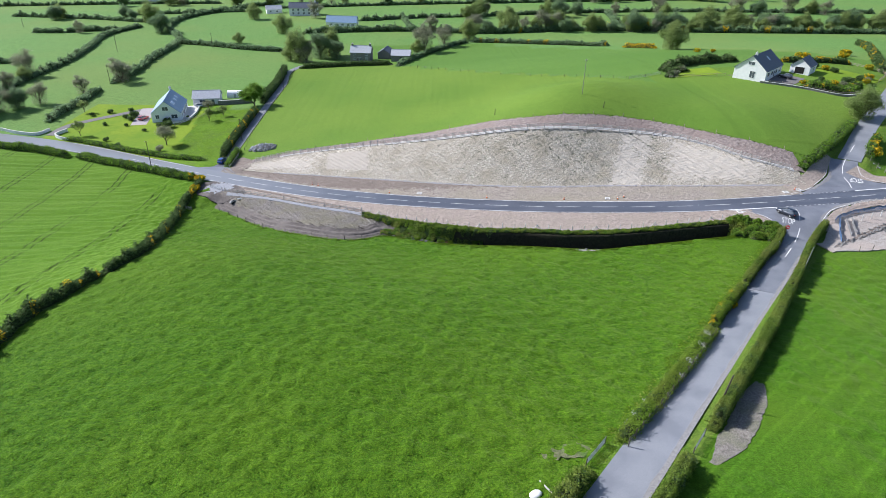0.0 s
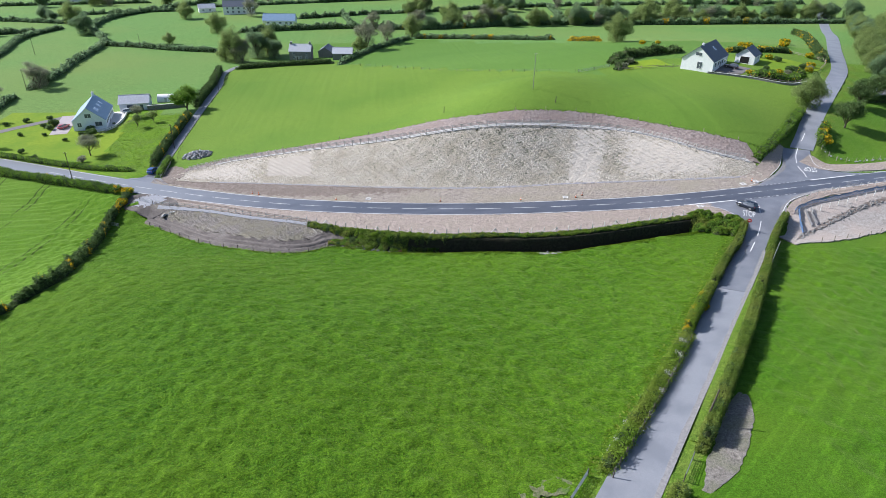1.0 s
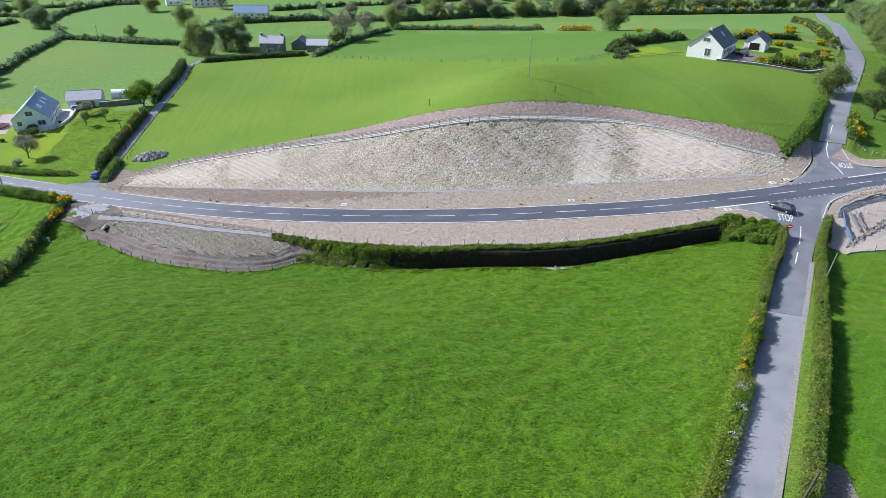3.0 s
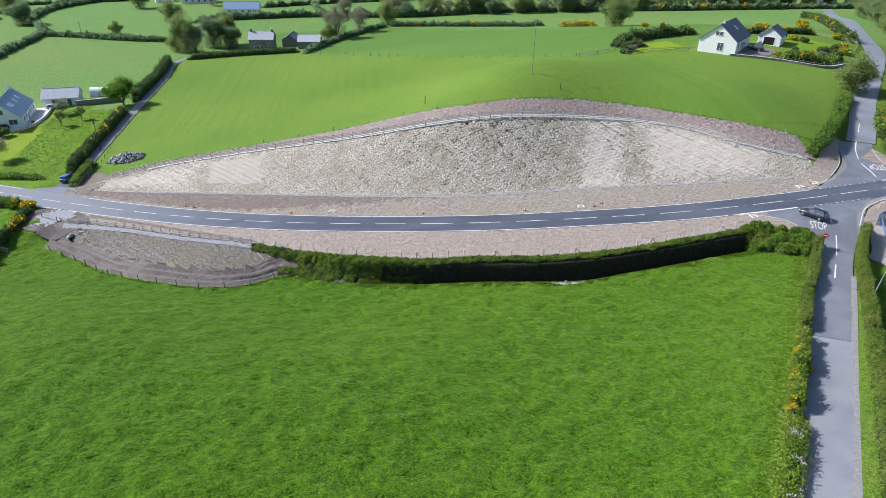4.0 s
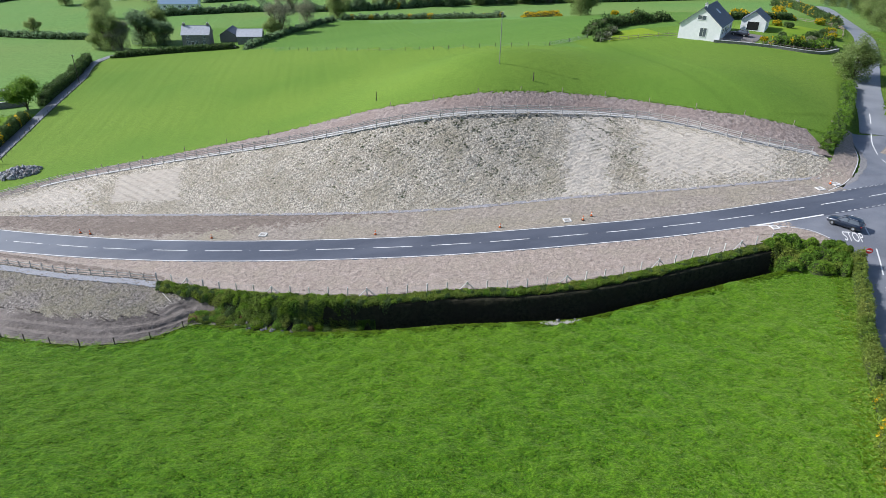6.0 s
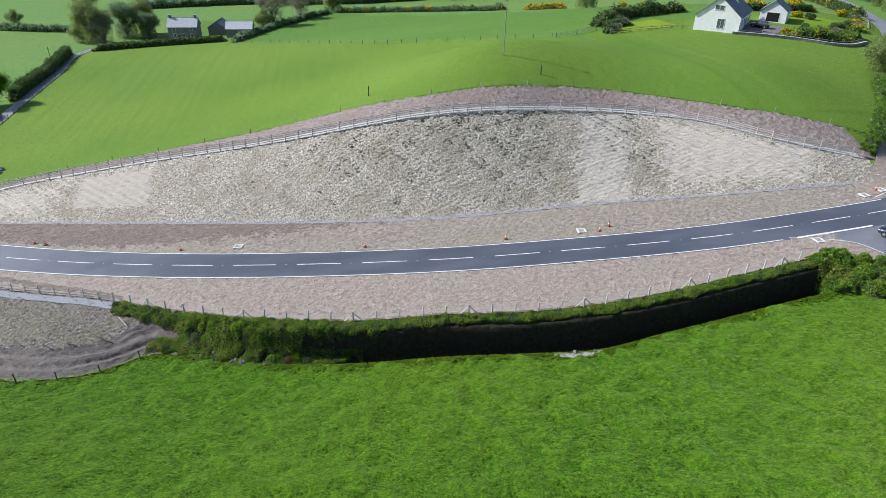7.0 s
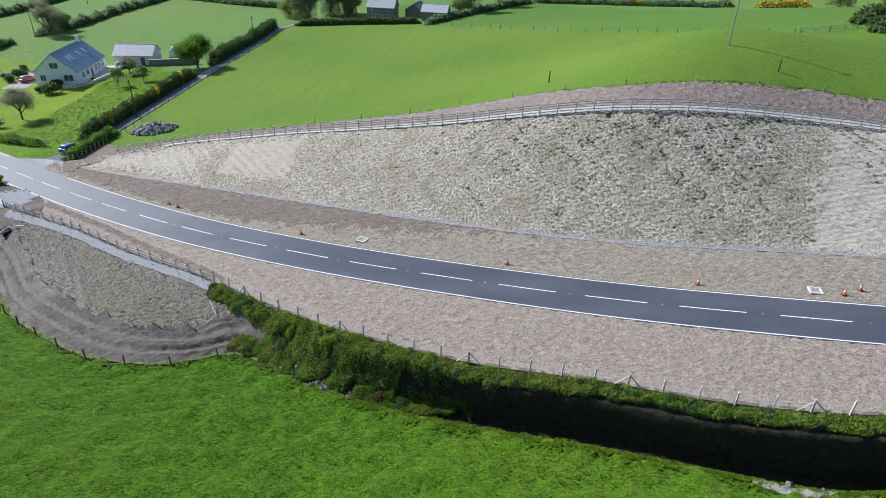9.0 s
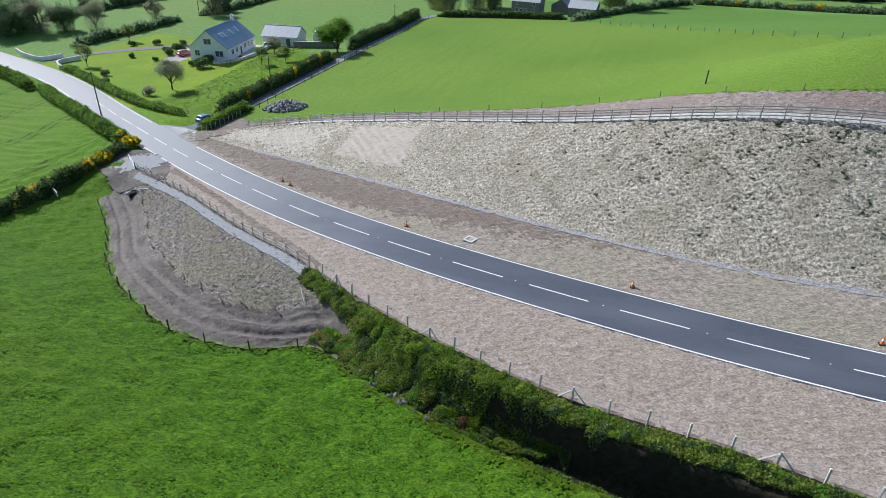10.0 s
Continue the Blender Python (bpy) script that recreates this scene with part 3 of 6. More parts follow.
        if mask.any():
            quads("foliage", c[mask], size, "leafdark", o, "darker leaves")
            c = c[~mask]
    quads("foliage", c, size, leaf, o)
    return o


def thicket(lo, hi, x0, x1, blobs, radius, height, kinds, size, density, label, seed, group="roadside hedges", name="hedge"):
    """Rough growth between two lines y(x): overlapping mounds of several plants, each kind of leaf a part."""
    r = np.random.default_rng(seed)
    o = root(name, Matrix(), label, "hedge", group)
    n = int((x1 - x0) * blobs)
    bx = r.uniform(x0, x1, n)
    by = lo(bx) + (hi(bx) - lo(bx)) * r.uniform(0.02, 0.98, n)
    br, bh = r.uniform(*radius, n), r.uniform(*height, n)
    bk = r.choice(len(kinds), n, p=[k[1] for k in kinds])

    def top(x, y):
        z, which = np.full(x.shape, -0.15), np.zeros(x.shape, int)
        for q in range(n):
            near = np.abs(x - bx[q]) < br[q] * 1.05
            d2 = ((x[near] - bx[q]) ** 2 + (y[near] - by[q]) ** 2) / br[q] ** 2
            h = bh[q] * np.sqrt(np.clip(1 - d2, 0, 1)) - 0.3 * (d2 > 1)
            zz, ww = z[near], which[near]
            ww[h > zz], zz = bk[q], np.maximum(zz, h)
            z[near], which[near] = zz, ww
        return z, which
    xs = np.arange(x0, x1 + 0.2, 0.4)
    v = np.linspace(0, 1, int(np.mean(hi(xs) - lo(xs)) / 0.35) + 2)
    X = np.repeat(xs[:, None], len(v), 1)
    Y = lo(xs)[:, None] + (hi(xs) - lo(xs))[:, None] * v
    Z, _ = top(X, Y)
    edge = (np.minimum(v, 1 - v)[None, :] < 0.01) | (np.minimum(xs - x0, x1 - xs)[:, None] < 0.5)
    # Inner body in the shade-dark colour, seen between the leaves.
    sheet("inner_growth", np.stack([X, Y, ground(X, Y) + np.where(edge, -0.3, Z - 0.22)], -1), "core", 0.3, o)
    m = int((x1 - x0) * np.mean(hi(xs) - lo(xs)) * density)
    x = r.uniform(x0 - 0.2, x1 + 0.2, m)
    y = lo(x) + (hi(x) - lo(x)) * r.uniform(-0.03, 1.03, m)
    z, k = top(x, y)
    ok = z > 0.02
    x, y, z, k = x[ok], y[ok], z[ok], k[ok]
    z = ground(x, y) + z * (1 - 0.5 * r.random(len(z)) ** 2.5) + r.normal(0, 0.07, len(z))
    for q, (leaf, _, text) in enumerate(kinds):
        if (k == q).any():
            quads("foliage", np.stack([x, y, z], 1)[k == q], size, leaf, o, text, 1.5, 0.5)
    return o


def branches(bm, start, way, length, r, depth, tips, rnd):
    end = start + way * length
    rod(bm, start, end, r, r * 0.62, 6 if depth > 1 else 4)
    tips.append(end)
    if depth == 0:
        return
    for k in range(3 if depth > 1 else 2):
        v = (way + Vector((rnd.uniform(-1, 1), rnd.uniform(-1, 1), rnd.uniform(-0.25, 0.6))) * 0.75).normalized()
        branches(bm, start + way * length * rnd.uniform(0.55, 1.0), v, length * rnd.uniform(0.6, 0.8), r * 0.55, depth - 1, tips, rnd)


def tree(height, spreadr, leaf, count, size, label, seed, trunk=0.25, bare=False, low=0.25, name="tree", cat="tree"):
    """A tree of that height with a trunk, limbs and clumps of leaves round the ends of the limbs."""
    rnd = random.Random(seed)
    o = root(name, Matrix(), label, cat, "trees")
    bm, tips = bmesh.new(), []
    z0 = height * low
    rod(bm, (0, 0, -0.3), (0, 0, z0), trunk, trunk * 0.8, 8)
    for k in range(5):
        a = k * 1.256 + rnd.uniform(-0.3, 0.3)
        v = Vector((math.cos(a) * spreadr / height, math.sin(a) * spreadr / height, rnd.uniform(0.55, 1.0))).normalized()
        branches(bm, Vector((0, 0, z0 * rnd.uniform(0.55, 1))), v, height * 0.33, trunk * 0.55, 3, tips, rnd)
    branches(bm, Vector((0, 0, z0)), Vector((0.05, 0, 1)), height * 0.38, trunk * 0.7, 3, tips, rnd)
    part("trunk", bm, "bark", o, "brown branching trunk", flat=False)
    t = np.array([tuple(v) for v in tips])
    t = t[t[:, 2] > z0 * 0.8]
    mid = np.array([0, 0, height * (low + 1) / 2])
    half = np.array([spreadr, spreadr, height * (1 - low) / 2 * 1.05])
    q = (t - mid) / half
    d = np.maximum(1, np.linalg.norm(q, axis=1))[:, None]
    t = mid + q / d * half
    v = rng.normal(size=(count, 3))
    v *= (spreadr * (0.24 if bare else 0.36) * rng.random(count) ** 0.45 / np.linalg.norm(v, axis=1))[:, None]
    c = t[rng.integers(0, len(t), count)] + v * [1, 1, 0.8]
    c = c[c[:, 2] > 0.15]
    if low < 0.1:  # lower growth about the foot
        k = count // 5
        a, d = rng.uniform(0, 6.283, k), np.sqrt(rng.random(k)) * spreadr * 0.75
        c = np.concatenate([c, np.stack([np.cos(a) * d, np.sin(a) * d, height * (0.02 + 0.36 * rng.random(k))], 1)])
    quads("crown", c, size, leaf, o, "", 1.5, 0.55)
    return o


def bush(w, h, leaf, count, size, label, seed, bloom=None, name="bush", cat="bush"):
    """A low shrub of several stems and rounded clumps of leaves."""
    r = np.random.default_rng(seed)
    o = root(name, Matrix(), label, cat, "garden shrubs")
    bm = bmesh.new()
    k = r.integers(4, 7)
    mids = np.stack([r.uniform(-0.28, 0.28, k) * w, r.uniform(-0.28, 0.28, k) * w, r.uniform(0.3, 0.62, k) * h], 1)
    for m in mids:
        rod(bm, (m[0] * 0.3, m[1] * 0.3, -0.1), tuple(m), 0.04 * h, 0.02 * h, 5)
    part("stems", bm, "bark", o)
    v = r.normal(size=(count, 3))
    v /= np.linalg.norm(v, axis=1)[:, None]
    c = mids[r.integers(0, k, count)] + v * r.uniform(0.6, 1.05, count)[:, None] * np.array([w * 0.3, w * 0.3, h * 0.38])
    c = c[c[:, 2] > 0.02]
    if bloom:
        mk = r.random(len(c)) < 0.55
        quads("blossom", c[mk], size, bloom, o, "bright yellow bloom")
        c = c[~mk]
    quads("foliage", c, size, leaf, o)
    return o


def at(x, y, turn=0.0, scale=1.0, up=0.0):
    return pose(x, y, gz(x, y, up), 0, 0, turn) @ Matrix.Scale(scale, 4)


def plant(proto, x, y, turn=None, scale=1.0):
    o = copy_thing(proto, at(x, y))
    o.matrix_basis = at(x, y, rng.uniform(0, 360) if turn is None else turn, scale)
    return o


# ---- ground ----
def axis(lo, hi, a, b, fine, grow=1.16, top=14.0):
    mid = list(np.arange(a, b + fine / 2, fine))
    for sign, stop in ((-1, lo), (1, hi)):
        d, v, side = fine, (a if sign < 0 else b), []
        while (v - stop) * sign < 0:
            d = min(d * grow, top if abs(v) < 800 else 300)
            v += sign * d
            side.append(v)
        mid = side[::-1] + mid if sign < 0 else mid + side
    return np.array(mid)


W_HEDGE = [(-68, 165), (-68.6, 154), (-66.8, 142), (-63.9, 125.6), (-60.4, 107), (-62.6, 99), (-65.4, 91.5), (-67.4, 84), (-67, 76), (-66, 66), (-64, 40), (-60, 0)]
S_ROAD = [(-170, -180), (-90, -95), (-46, -40), (-24, -8), (2, 24), (20.6, 46.7), (34, 63.5), (47.3, 80), (60.3, 96.5), (70.5, 109.5), (78.5, 120.5), (84, 129.5)]
LANE = [(-66, 172), (-67.5, 183), (-69, 212), (-70, 245), (-71, 281), (-73.5, 312), (-70, 322), (-58, 325.5), (-46, 325.8)]


gx, gy = axis(-4500, 4500, -80, 112, 0.45), axis(-3500, 4900, 42, 200, 0.45)
GX, GY = np.meshgrid(gx, gy, indexing="ij")
GZ = ground(GX, GY)
inside = np.minimum(GY - field_s(GX), field_n(GX) - GY)
inside = np.minimum(inside, np.minimum(GX + 64, 92 - GX))
inside = np.where((GX > 60) & (GY < centre(GX)), 0, inside)
GZ = GZ - 0.4 * smooth(0.2, 1.8, inside)
GZ = GZ - 1.8 * smooth(0.4, 0.9, np.minimum(GY - field_s(GX), fence_s(GX) + 1 - GY)) * (GX > -16) * (GX < 66)
soft = rng.normal(0, 1, GX.shape)
for k in range(2):
    soft = (soft + np.roll(soft, 1, 0) + np.roll(soft, -1, 0) + np.roll(soft, 1, 1) + np.roll(soft, -1, 1)) / 2.6
meadow = (GY < centre(GX) - 6) * (1 - smooth(190, 260, GY)) * (np.abs(GX) < 150)
gap = np.abs(GX - line_x(S_ROAD, GY)) * 0.77
gap = np.minimum(gap, np.abs(GX - line_x(N_ROAD, GY)) * 0.8 + 50 * (GY < 130))
gap = np.minimum(gap, np.abs(GX - line_x(LANE, GY)) + 50 * (GY < 165))
gap = np.minimum(gap, np.abs(GY - centre(GX)) * 0.85)
gap = np.where(np.hypot(GX - 37.8, GY - 56.8) < 9.5, 0, gap)
gap = np.where((GX > 60) & (GX < 120) & (GY > 108) & (GY < 158), 0, gap)
GZ = GZ + (0.085 * soft + 0.05 * wobble(GX, GY, 0.8, 2)) * np.where(meadow > 0, 1, 0.2) * smooth(4.0, 6.0, gap) - 0.12 * (1 - smooth(1.5, 3.0, gap))
far = np.hypot(GX, GY - 200)
GZ = GZ + 60 * smooth(900, 4200, far)
sh = GX.shape
idx = np.arange(GX.size).reshape(sh)
faces = np.stack([idx[:-1, :-1], idx[1:, :-1], idx[1:, 1:], idx[:-1, 1:]], -1).reshape(-1, 4)
ground_ob = mesh_ob("ground", np.stack([GX, GY, GZ], -1).reshape(-1, 3), faces, None, flat=False)
tagged(ground_ob, "rolling green pasture divided into fields by hedges", "ground", kind="structure")
KINDS = ["grass_s", "grass_w", "grass_e", "grass_n", "grass_f", "lawn", "rough", "roadside", "grass_u"]
for k in KINDS:
    ground_ob.data.materials.append(M[k])
cx, cy = (GX[:-1, :-1] + GX[1:, 1:]) / 2, (GY[:-1, :-1] + GY[1:, 1:]) / 2
below = cy < centre(cx)
kind = np.full(cx.shape, 4)
kind[below] = 0
kind[below & (cx < line_x(W_HEDGE, cy))] = 1
kind[below & (cx > line_x(S_ROAD, cy))] = 2
north = ~below & (cx > line_x(LANE, cy)) & (cx < line_x(N_ROAD, cy)) & (cy < 385 - 0.75 * np.clip(cx - 15, 0, 200))
kind[north] = 3
kind[north & (cy > 305 - 1.05 * (cx + 12) + 0.8 * wobble(cx, cy, 6, 1)) & (cx < 75)] = 8
kind[north & (cy > 228 + 0.18 * (cx - 75)) & (cx >= 75)] = 8
garden = ~below & (cx > -141) & (cx <= line_x(LANE, cy)) & (cy < 250 - 0.15 * (cx + 100))
kind[garden] = 5
kind[garden & (cx > -88 - 0.12 * (cy - 190))] = 6
kind[~below & (cx > line_x(N_ROAD, cy)) & (cy < 230)] = 2
kind[below & (np.abs(cx - line_x(S_ROAD, cy)) * 0.77 < 5.2) & (cy < 122) & (cy > 50) & ~((cx < line_x(S_ROAD, cy)) & (np.abs(cx - line_x(S_ROAD, cy)) * 0.77 > 3.9))] = 7
kind[~below & (np.abs(cx - line_x(N_ROAD, cy)) * 0.72 < 4.4) & (cy < 230) & (cy > 146)] = 7
ground_ob.data.polygons.foreach_set("material_index", kind.ravel().astype(np.int32))

# ---- roads ----
main_line = np.stack([np.arange(-330, 331, 1.0), centre(np.arange(-330, 331, 1.0))], 1)
west = main_line[:, 0] <= -64
tagged(ribbon("west_road", main_line[west], 3.4, -3.4, "asphalt", 0.05), "worn pale grey western stretch of the road", "road", kind="structure")
main_road = tagged(ribbon("main_road", main_line[main_line[:, 0] >= -64], 3.25, -3.25, "asphalt", 0.05), "newly surfaced dark asphalt road with white lines", "road", kind="structure")
s_line = spread(S_ROAD, 1.0)
cutoff = int(np.argmax(s_line[:, 1] > 93))
tagged(ribbon("old_road", s_line[: cutoff + 1], 2.7, -2.6, "oldroad", 0.05), "worn pale grey country road between hedges", "road", kind="structure")
n_line = spread(N_ROAD, 1.0)
edge_run = s_line[(s_line[:, 1] > 40) & (s_line[:, 1] < 110)]
tagged(ribbon("road_edge", edge_run, -2.3 + 0.15 * wobble(edge_run[:, 1], edge_run[:, 1] * 0, 2.0, 1), -3.0, "dustroad", 0.062, 3), "pale dust along the old road edge", "road", kind="structure")


def mouth(name, left, right, label):
    """A flared road mouth between its two kerbs."""
    l, r = spread(left, 0.8), spread(right, 0.8)
    k = np.linspace(0, 1, 40)
    l, r = (np.stack([np.interp(k, np.linspace(0, 1, len(p)), p[:, i]) for i in (0, 1)], 1) for p in (l, r))
    v = np.linspace(0, 1, 15)[None, :, None]
    P = r[:, None, :] * (1 - v) + l[:, None, :] * v
    return tagged(sheet(name, np.concatenate([P, (ground(P[..., 0], P[..., 1]) + 0.044)[..., None]], -1), "asphaltpale", 0.2), label, "road", kind="structure")


mouth("side_road", [(55.4, 94.8), (63, 104), (71.2, 113.5), (73.9, 118.9), (74.3, 123), (72.5, 126.5), (69, 128.8), (65, 130.2)],
      [(59.8, 91.4), (68, 102), (77, 113.5), (80.5, 117.5), (84.5, 122.2), (89.3, 127), (96, 129.9), (105, 131.8)], "new dark asphalt mouth of the side road")
mouth("north_road", [(102.8, 154.2), (100.5, 150), (98.2, 146), (93.8, 141.3), (88.5, 137.6), (84, 135.6)], [(108.4, 151.3), (107, 148), (106.2, 144.5), (107.6, 141.2), (112, 139.2), (118, 138.2)],
      "new dark asphalt mouth of the hill road")
up_from = int(np.argmax(n_line[:, 1] > 152))
tagged(ribbon("hill_road", n_line[up_from:], 2.7, -2.7, "oldroad", 0.05), "worn grey road climbing past the bungalow", "road", kind="structure")
tagged(ribbon("lane", spread(LANE[1:], 1.0), 1.5, -1.5, "oldroad", 0.05), "narrow grey farm lane", "road", kind="structure")

mouth("lane_mouth", [(-69, 184), (-70, 179.5), (-74, 177), (-80, 175.6)], [(-66.3, 184), (-65.6, 179.5), (-62.5, 174.5), (-57, 167)], "grey tarmac mouth of the lane")

# ---- earthworks ----
half_y = lambda x: 3.2 * np.sqrt(1 + (centre(x + 0.5) - centre(x - 0.5)) ** 2)
edge_n, edge_s = (lambda x: centre(x) + half_y(x)), (lambda x: centre(x) - half_y(x))


def ruts(x, y):
    off = y - field_s(x)
    return -0.15 * np.exp(-((off - 2.0) / 0.4) ** 4) - 0.14 * np.exp(-((off - 3.9) / 0.4) ** 4) - 0.08 * np.exp(-((off - 5.0) / 0.25) ** 2) + 0.10 * np.exp(-((off - 2.9) / 0.35) ** 2) + 0.09 * np.exp(-((off - 1.3) / 0.3) ** 2)\
        + 0.05 * wobble(x, y, 0.7, 9) * (1 - smooth(5.2, 6.6, off))\
        + smooth(5.2, 6.6, off) * (0.13 * wobble(x, y, 0.45, 4) + rng.normal(0, 0.06, x.shape))


def patch(ob, material, test):
    """Lay another surface on the faces of a sheet that lie in some part of the plan."""
    me = ob.data
    me.materials.append(M[material])
    c, k = np.empty(len(me.polygons) * 3), np.empty(len(me.polygons), np.int32)
    me.polygons.foreach_get("center", c)
    me.polygons.foreach_get("material_index", k)
    k[test(c[0::3], c[1::3])] = len(me.materials) - 1
    me.polygons.foreach_set("material_index", k)


def crumbs(x, y, size, amount, seed=0.0):
    return amount * (wobble(x, y, size, seed) + 0.6 * wobble(x, y, size * 0.35, seed + 3) + rng.normal(0, 0.35, x.shape))


north_verge = strip("north_verge", edge_n, toe, -65, 87.5, "vergestreak", 0.3, 26, 0.06, 0.07, label="raked brown topsoil verge beside the road")
def rows(x, y):
    """Small terraces along the slope, where the matting was laid and pinned."""
    d = (y - toe(x)) / 0.62 + 0.35 * wobble(x, y, 2.7, 2) + 0.2 * wobble(x, y, 0.8, 4)
    u = x + 2.5 * (y - toe(x)) / np.maximum(crest(x) - toe(x), 0.5)
    even = smooth(-33, -31, u) * (1 - smooth(-21, -19, u))
    return (1 - even) * (0.06 * np.sin(2 * np.pi * d) * (0.5 + 0.5 * wobble(x, y, 0.5, 3)) + 0.10 * wobble(x, y, 1.9, 6)) * np.clip(np.minimum(y - toe(x), crest(x) - y), 0, 1)


strip("cutting_face", toe, crest, -60, 90, "face", 0.33, 130, 0.07, 0.12, bulge=rows, label="cutting slope covered with pale straw matting")
cutting = bpy.data.objects["cutting_face"]
rise = lambda x, y: (y - toe(x)) / np.maximum(crest(x) - toe(x), 0.5)


def panel(x0, x1, v0, v1, skew, ragged=0.9):
    def test(x, y):
        u = rise(x, y)
        d = np.minimum(np.minimum(x - skew * u - x0, x1 - x + skew * u), np.minimum(u - v0, v1 - u) * 20)
        return d + crumbs(x, y, 1.3, ragged, 2) > 0
    return test


patch(cutting, "facepale", panel(43.5, 51, 0.02, 0.95, 8.5))
patch(cutting, "facepale", panel(58, 78, 0.16, 0.86, 6.0, 2.2))
patch(cutting, "facepale", panel(-56, -37, 0.16, 0.7, -2.0, 4.0))
patch(cutting, "facesmooth", panel(-32, -19.5, 0.25, 0.82, -2.5, 0.45))
patch(north_verge, "soilshade", lambda x, y: (y - edge_n(x) - 0.6 - (toe(x) - edge_n(x) - 1.5) * smooth(-34, 30, x)) / (1.0 + 1.6 * smooth(-30, 10, x)) + crumbs(x, y, 1.9, 0.8, 2) > 0.3 + 1.2 * smooth(0, 34, x))
strip("earth_strip", crest, field_n, -65, 92, "soil", 0.4, 18, 0.06, 0.14, 0.25, label="reddish bare earth strip above the cutting")
south_verge = strip("south_verge", fence_s, edge_s, -58, 72, "verge", 0.35, 28, 0.06, 0.07, label="raked pinkish topsoil verge beside the road")
wheels = lambda x: fence_s(x) + 0.6 + (edge_s(x) - fence_s(x) - 1.4) * (1 - smooth(-54, -12, x))
patch(south_verge, "soilshade", lambda x, y: (np.abs(y - wheels(x)) + crumbs(x, y, 1.4, 0.22, 5) < 0.55) & (x > -54) & (x < 4))
patch(south_verge, "trodden", lambda x, y: (np.abs(y - wheels(x) - 0.9) + crumbs(x, y, 1.4, 0.16, 1) < 0.3) & (x > -54) & (x < -6))
patch(south_verge, "trodden", lambda x, y: (y - fence_s(x) + crumbs(x, y, 1.6, 0.3, 4) < 1.2) & (x > -18))
# Shadowed trench at the fence foot, laid on as a dark strip.
patch(south_verge, "soilshade", lambda x, y: (y - fence_s(x) + crumbs(x, y, 0.9, 0.16, 2) < 0.22) & (x > -18) & (x < 40))
earth_bank = strip("earth_bank", field_s, fence_s, -60, -10, "mud", 0.25, 84, 0.08, 0.06, 0.2, bulge=ruts, label="stony bare earth embankment with a rutted haul track")
patch(earth_bank, "track", lambda x, y: (y - field_s(x) + crumbs(x, y, 1.6, 0.5, 6) < 5.6))
patch(earth_bank, "wheelmud", lambda x, y: (np.minimum(np.abs(y - field_s(x) - 2.0), np.abs(y - field_s(x) - 3.9)) + crumbs(x, y, 1.2, 0.16, 3) < 0.36))
patch(earth_bank, "worn", lambda x, y: (y - field_s(x) + crumbs(x, y, 0.9, 0.4, 2) < 0.35))
# Its colour is darkened to deepen the shade below the hedge.
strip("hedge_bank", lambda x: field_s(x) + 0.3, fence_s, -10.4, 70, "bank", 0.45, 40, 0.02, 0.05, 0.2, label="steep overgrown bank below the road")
strip("drain_toe", lambda x: toe(x) - 0.3, lambda x: toe(x) + 0.3, -48, 86, "draingrit", 0.45, 3, 0.10, 0.08, 0.16, label="grey gravel drain at the toe of the slope")
strip("drain_crest", lambda x: crest(x) - 0.75, lambda x: crest(x) + 0.35, -50, 89, "limestone", 0.6, 3, 0.13, 0.05, 0.12, label="pale gravel drain along the crest fence")
strip("gravel_path", lambda x: fence_s(x) - 1.8, lambda x: fence_s(x) - 0.5, -58, -19, "gravel", 0.6, 4, 0.17, 0.04, 0.15, label="grey gravel path along the fence")

# stony entrance beside the bank, gravelled corner at the junction, gateways
ENTR = np.array([(-69, 164), (-64, 162), (-58, 158.5), (-53, 155)])
tagged(ribbon("gravel_entrance", spread(ENTR, 0.4), 2.9, -5.4, "track", 0.12, 28, ragged=0.4), "dark muddy field entrance with grey gravel by the gate", "gravel", kind="structure")
patch(bpy.data.objects["gravel_entrance"], "gravel", lambda x, y: np.hypot(x + 61.5, (y - 160.6) * 1.3) + crumbs(x, y, 1.2, 0.9, 1) < 4.2)
tagged(ribbon("corner_soil", spread([(-59.5, 171.2), (-60.5, 175.5), (-62, 181), (-63.6, 188)], 0.4), 2.2, -3.6, "soilshade", 0.13, 16, ragged=0.5), "dark disturbed soil beside the lane mouth", "soil", kind="structure")
tagged(ribbon("stone_yard", spread([(80, 111), (88, 113.5), (98, 117), (112, 121), (128, 124)], 0.8), 9.5, -3.5, "yard", 0.10, 12, ragged=0.5), "pale stony ground beside the new junction", "gravel", kind="structure")
tagged(ribbon("corner_verge", spread([(91.5, 125), (96, 128.8), (106, 130.6), (125, 133.2)], 0.8), 0.9, -1.8, "verge", 0.10, 4), "bare earth verge at the road corner", "verge", kind="structure")
tagged(ribbon("corner_verge", spread([(82.8, 120.0), (85, 122.4), (89.6, 126.8), (93.5, 128.8)], 0.8), -0.1, -4.2, "verge", 0.09, 5), "bare earth verge at the road corner", "verge", kind="structure")
tagged(ribbon("corner_verge", spread([(85.4, 137.2), (88.5, 138.0), (93.8, 141.7), (98.0, 146.3), (100.6, 150.3), (103.0, 154)], 0.8), 4.0, 0.1, "verge", 0.09, 6), "bare earth verge at the road corner", "verge", kind="structure")
tagged(ribbon("corner_verge", spread([(66, 129.7), (70, 128.1), (72.7, 126.2), (74.1, 123.3), (74.0, 120.5)], 0.6), -0.1, -2.6, "verge", 0.1, 5), "bare earth verge at the road corner", "verge", kind="structure")
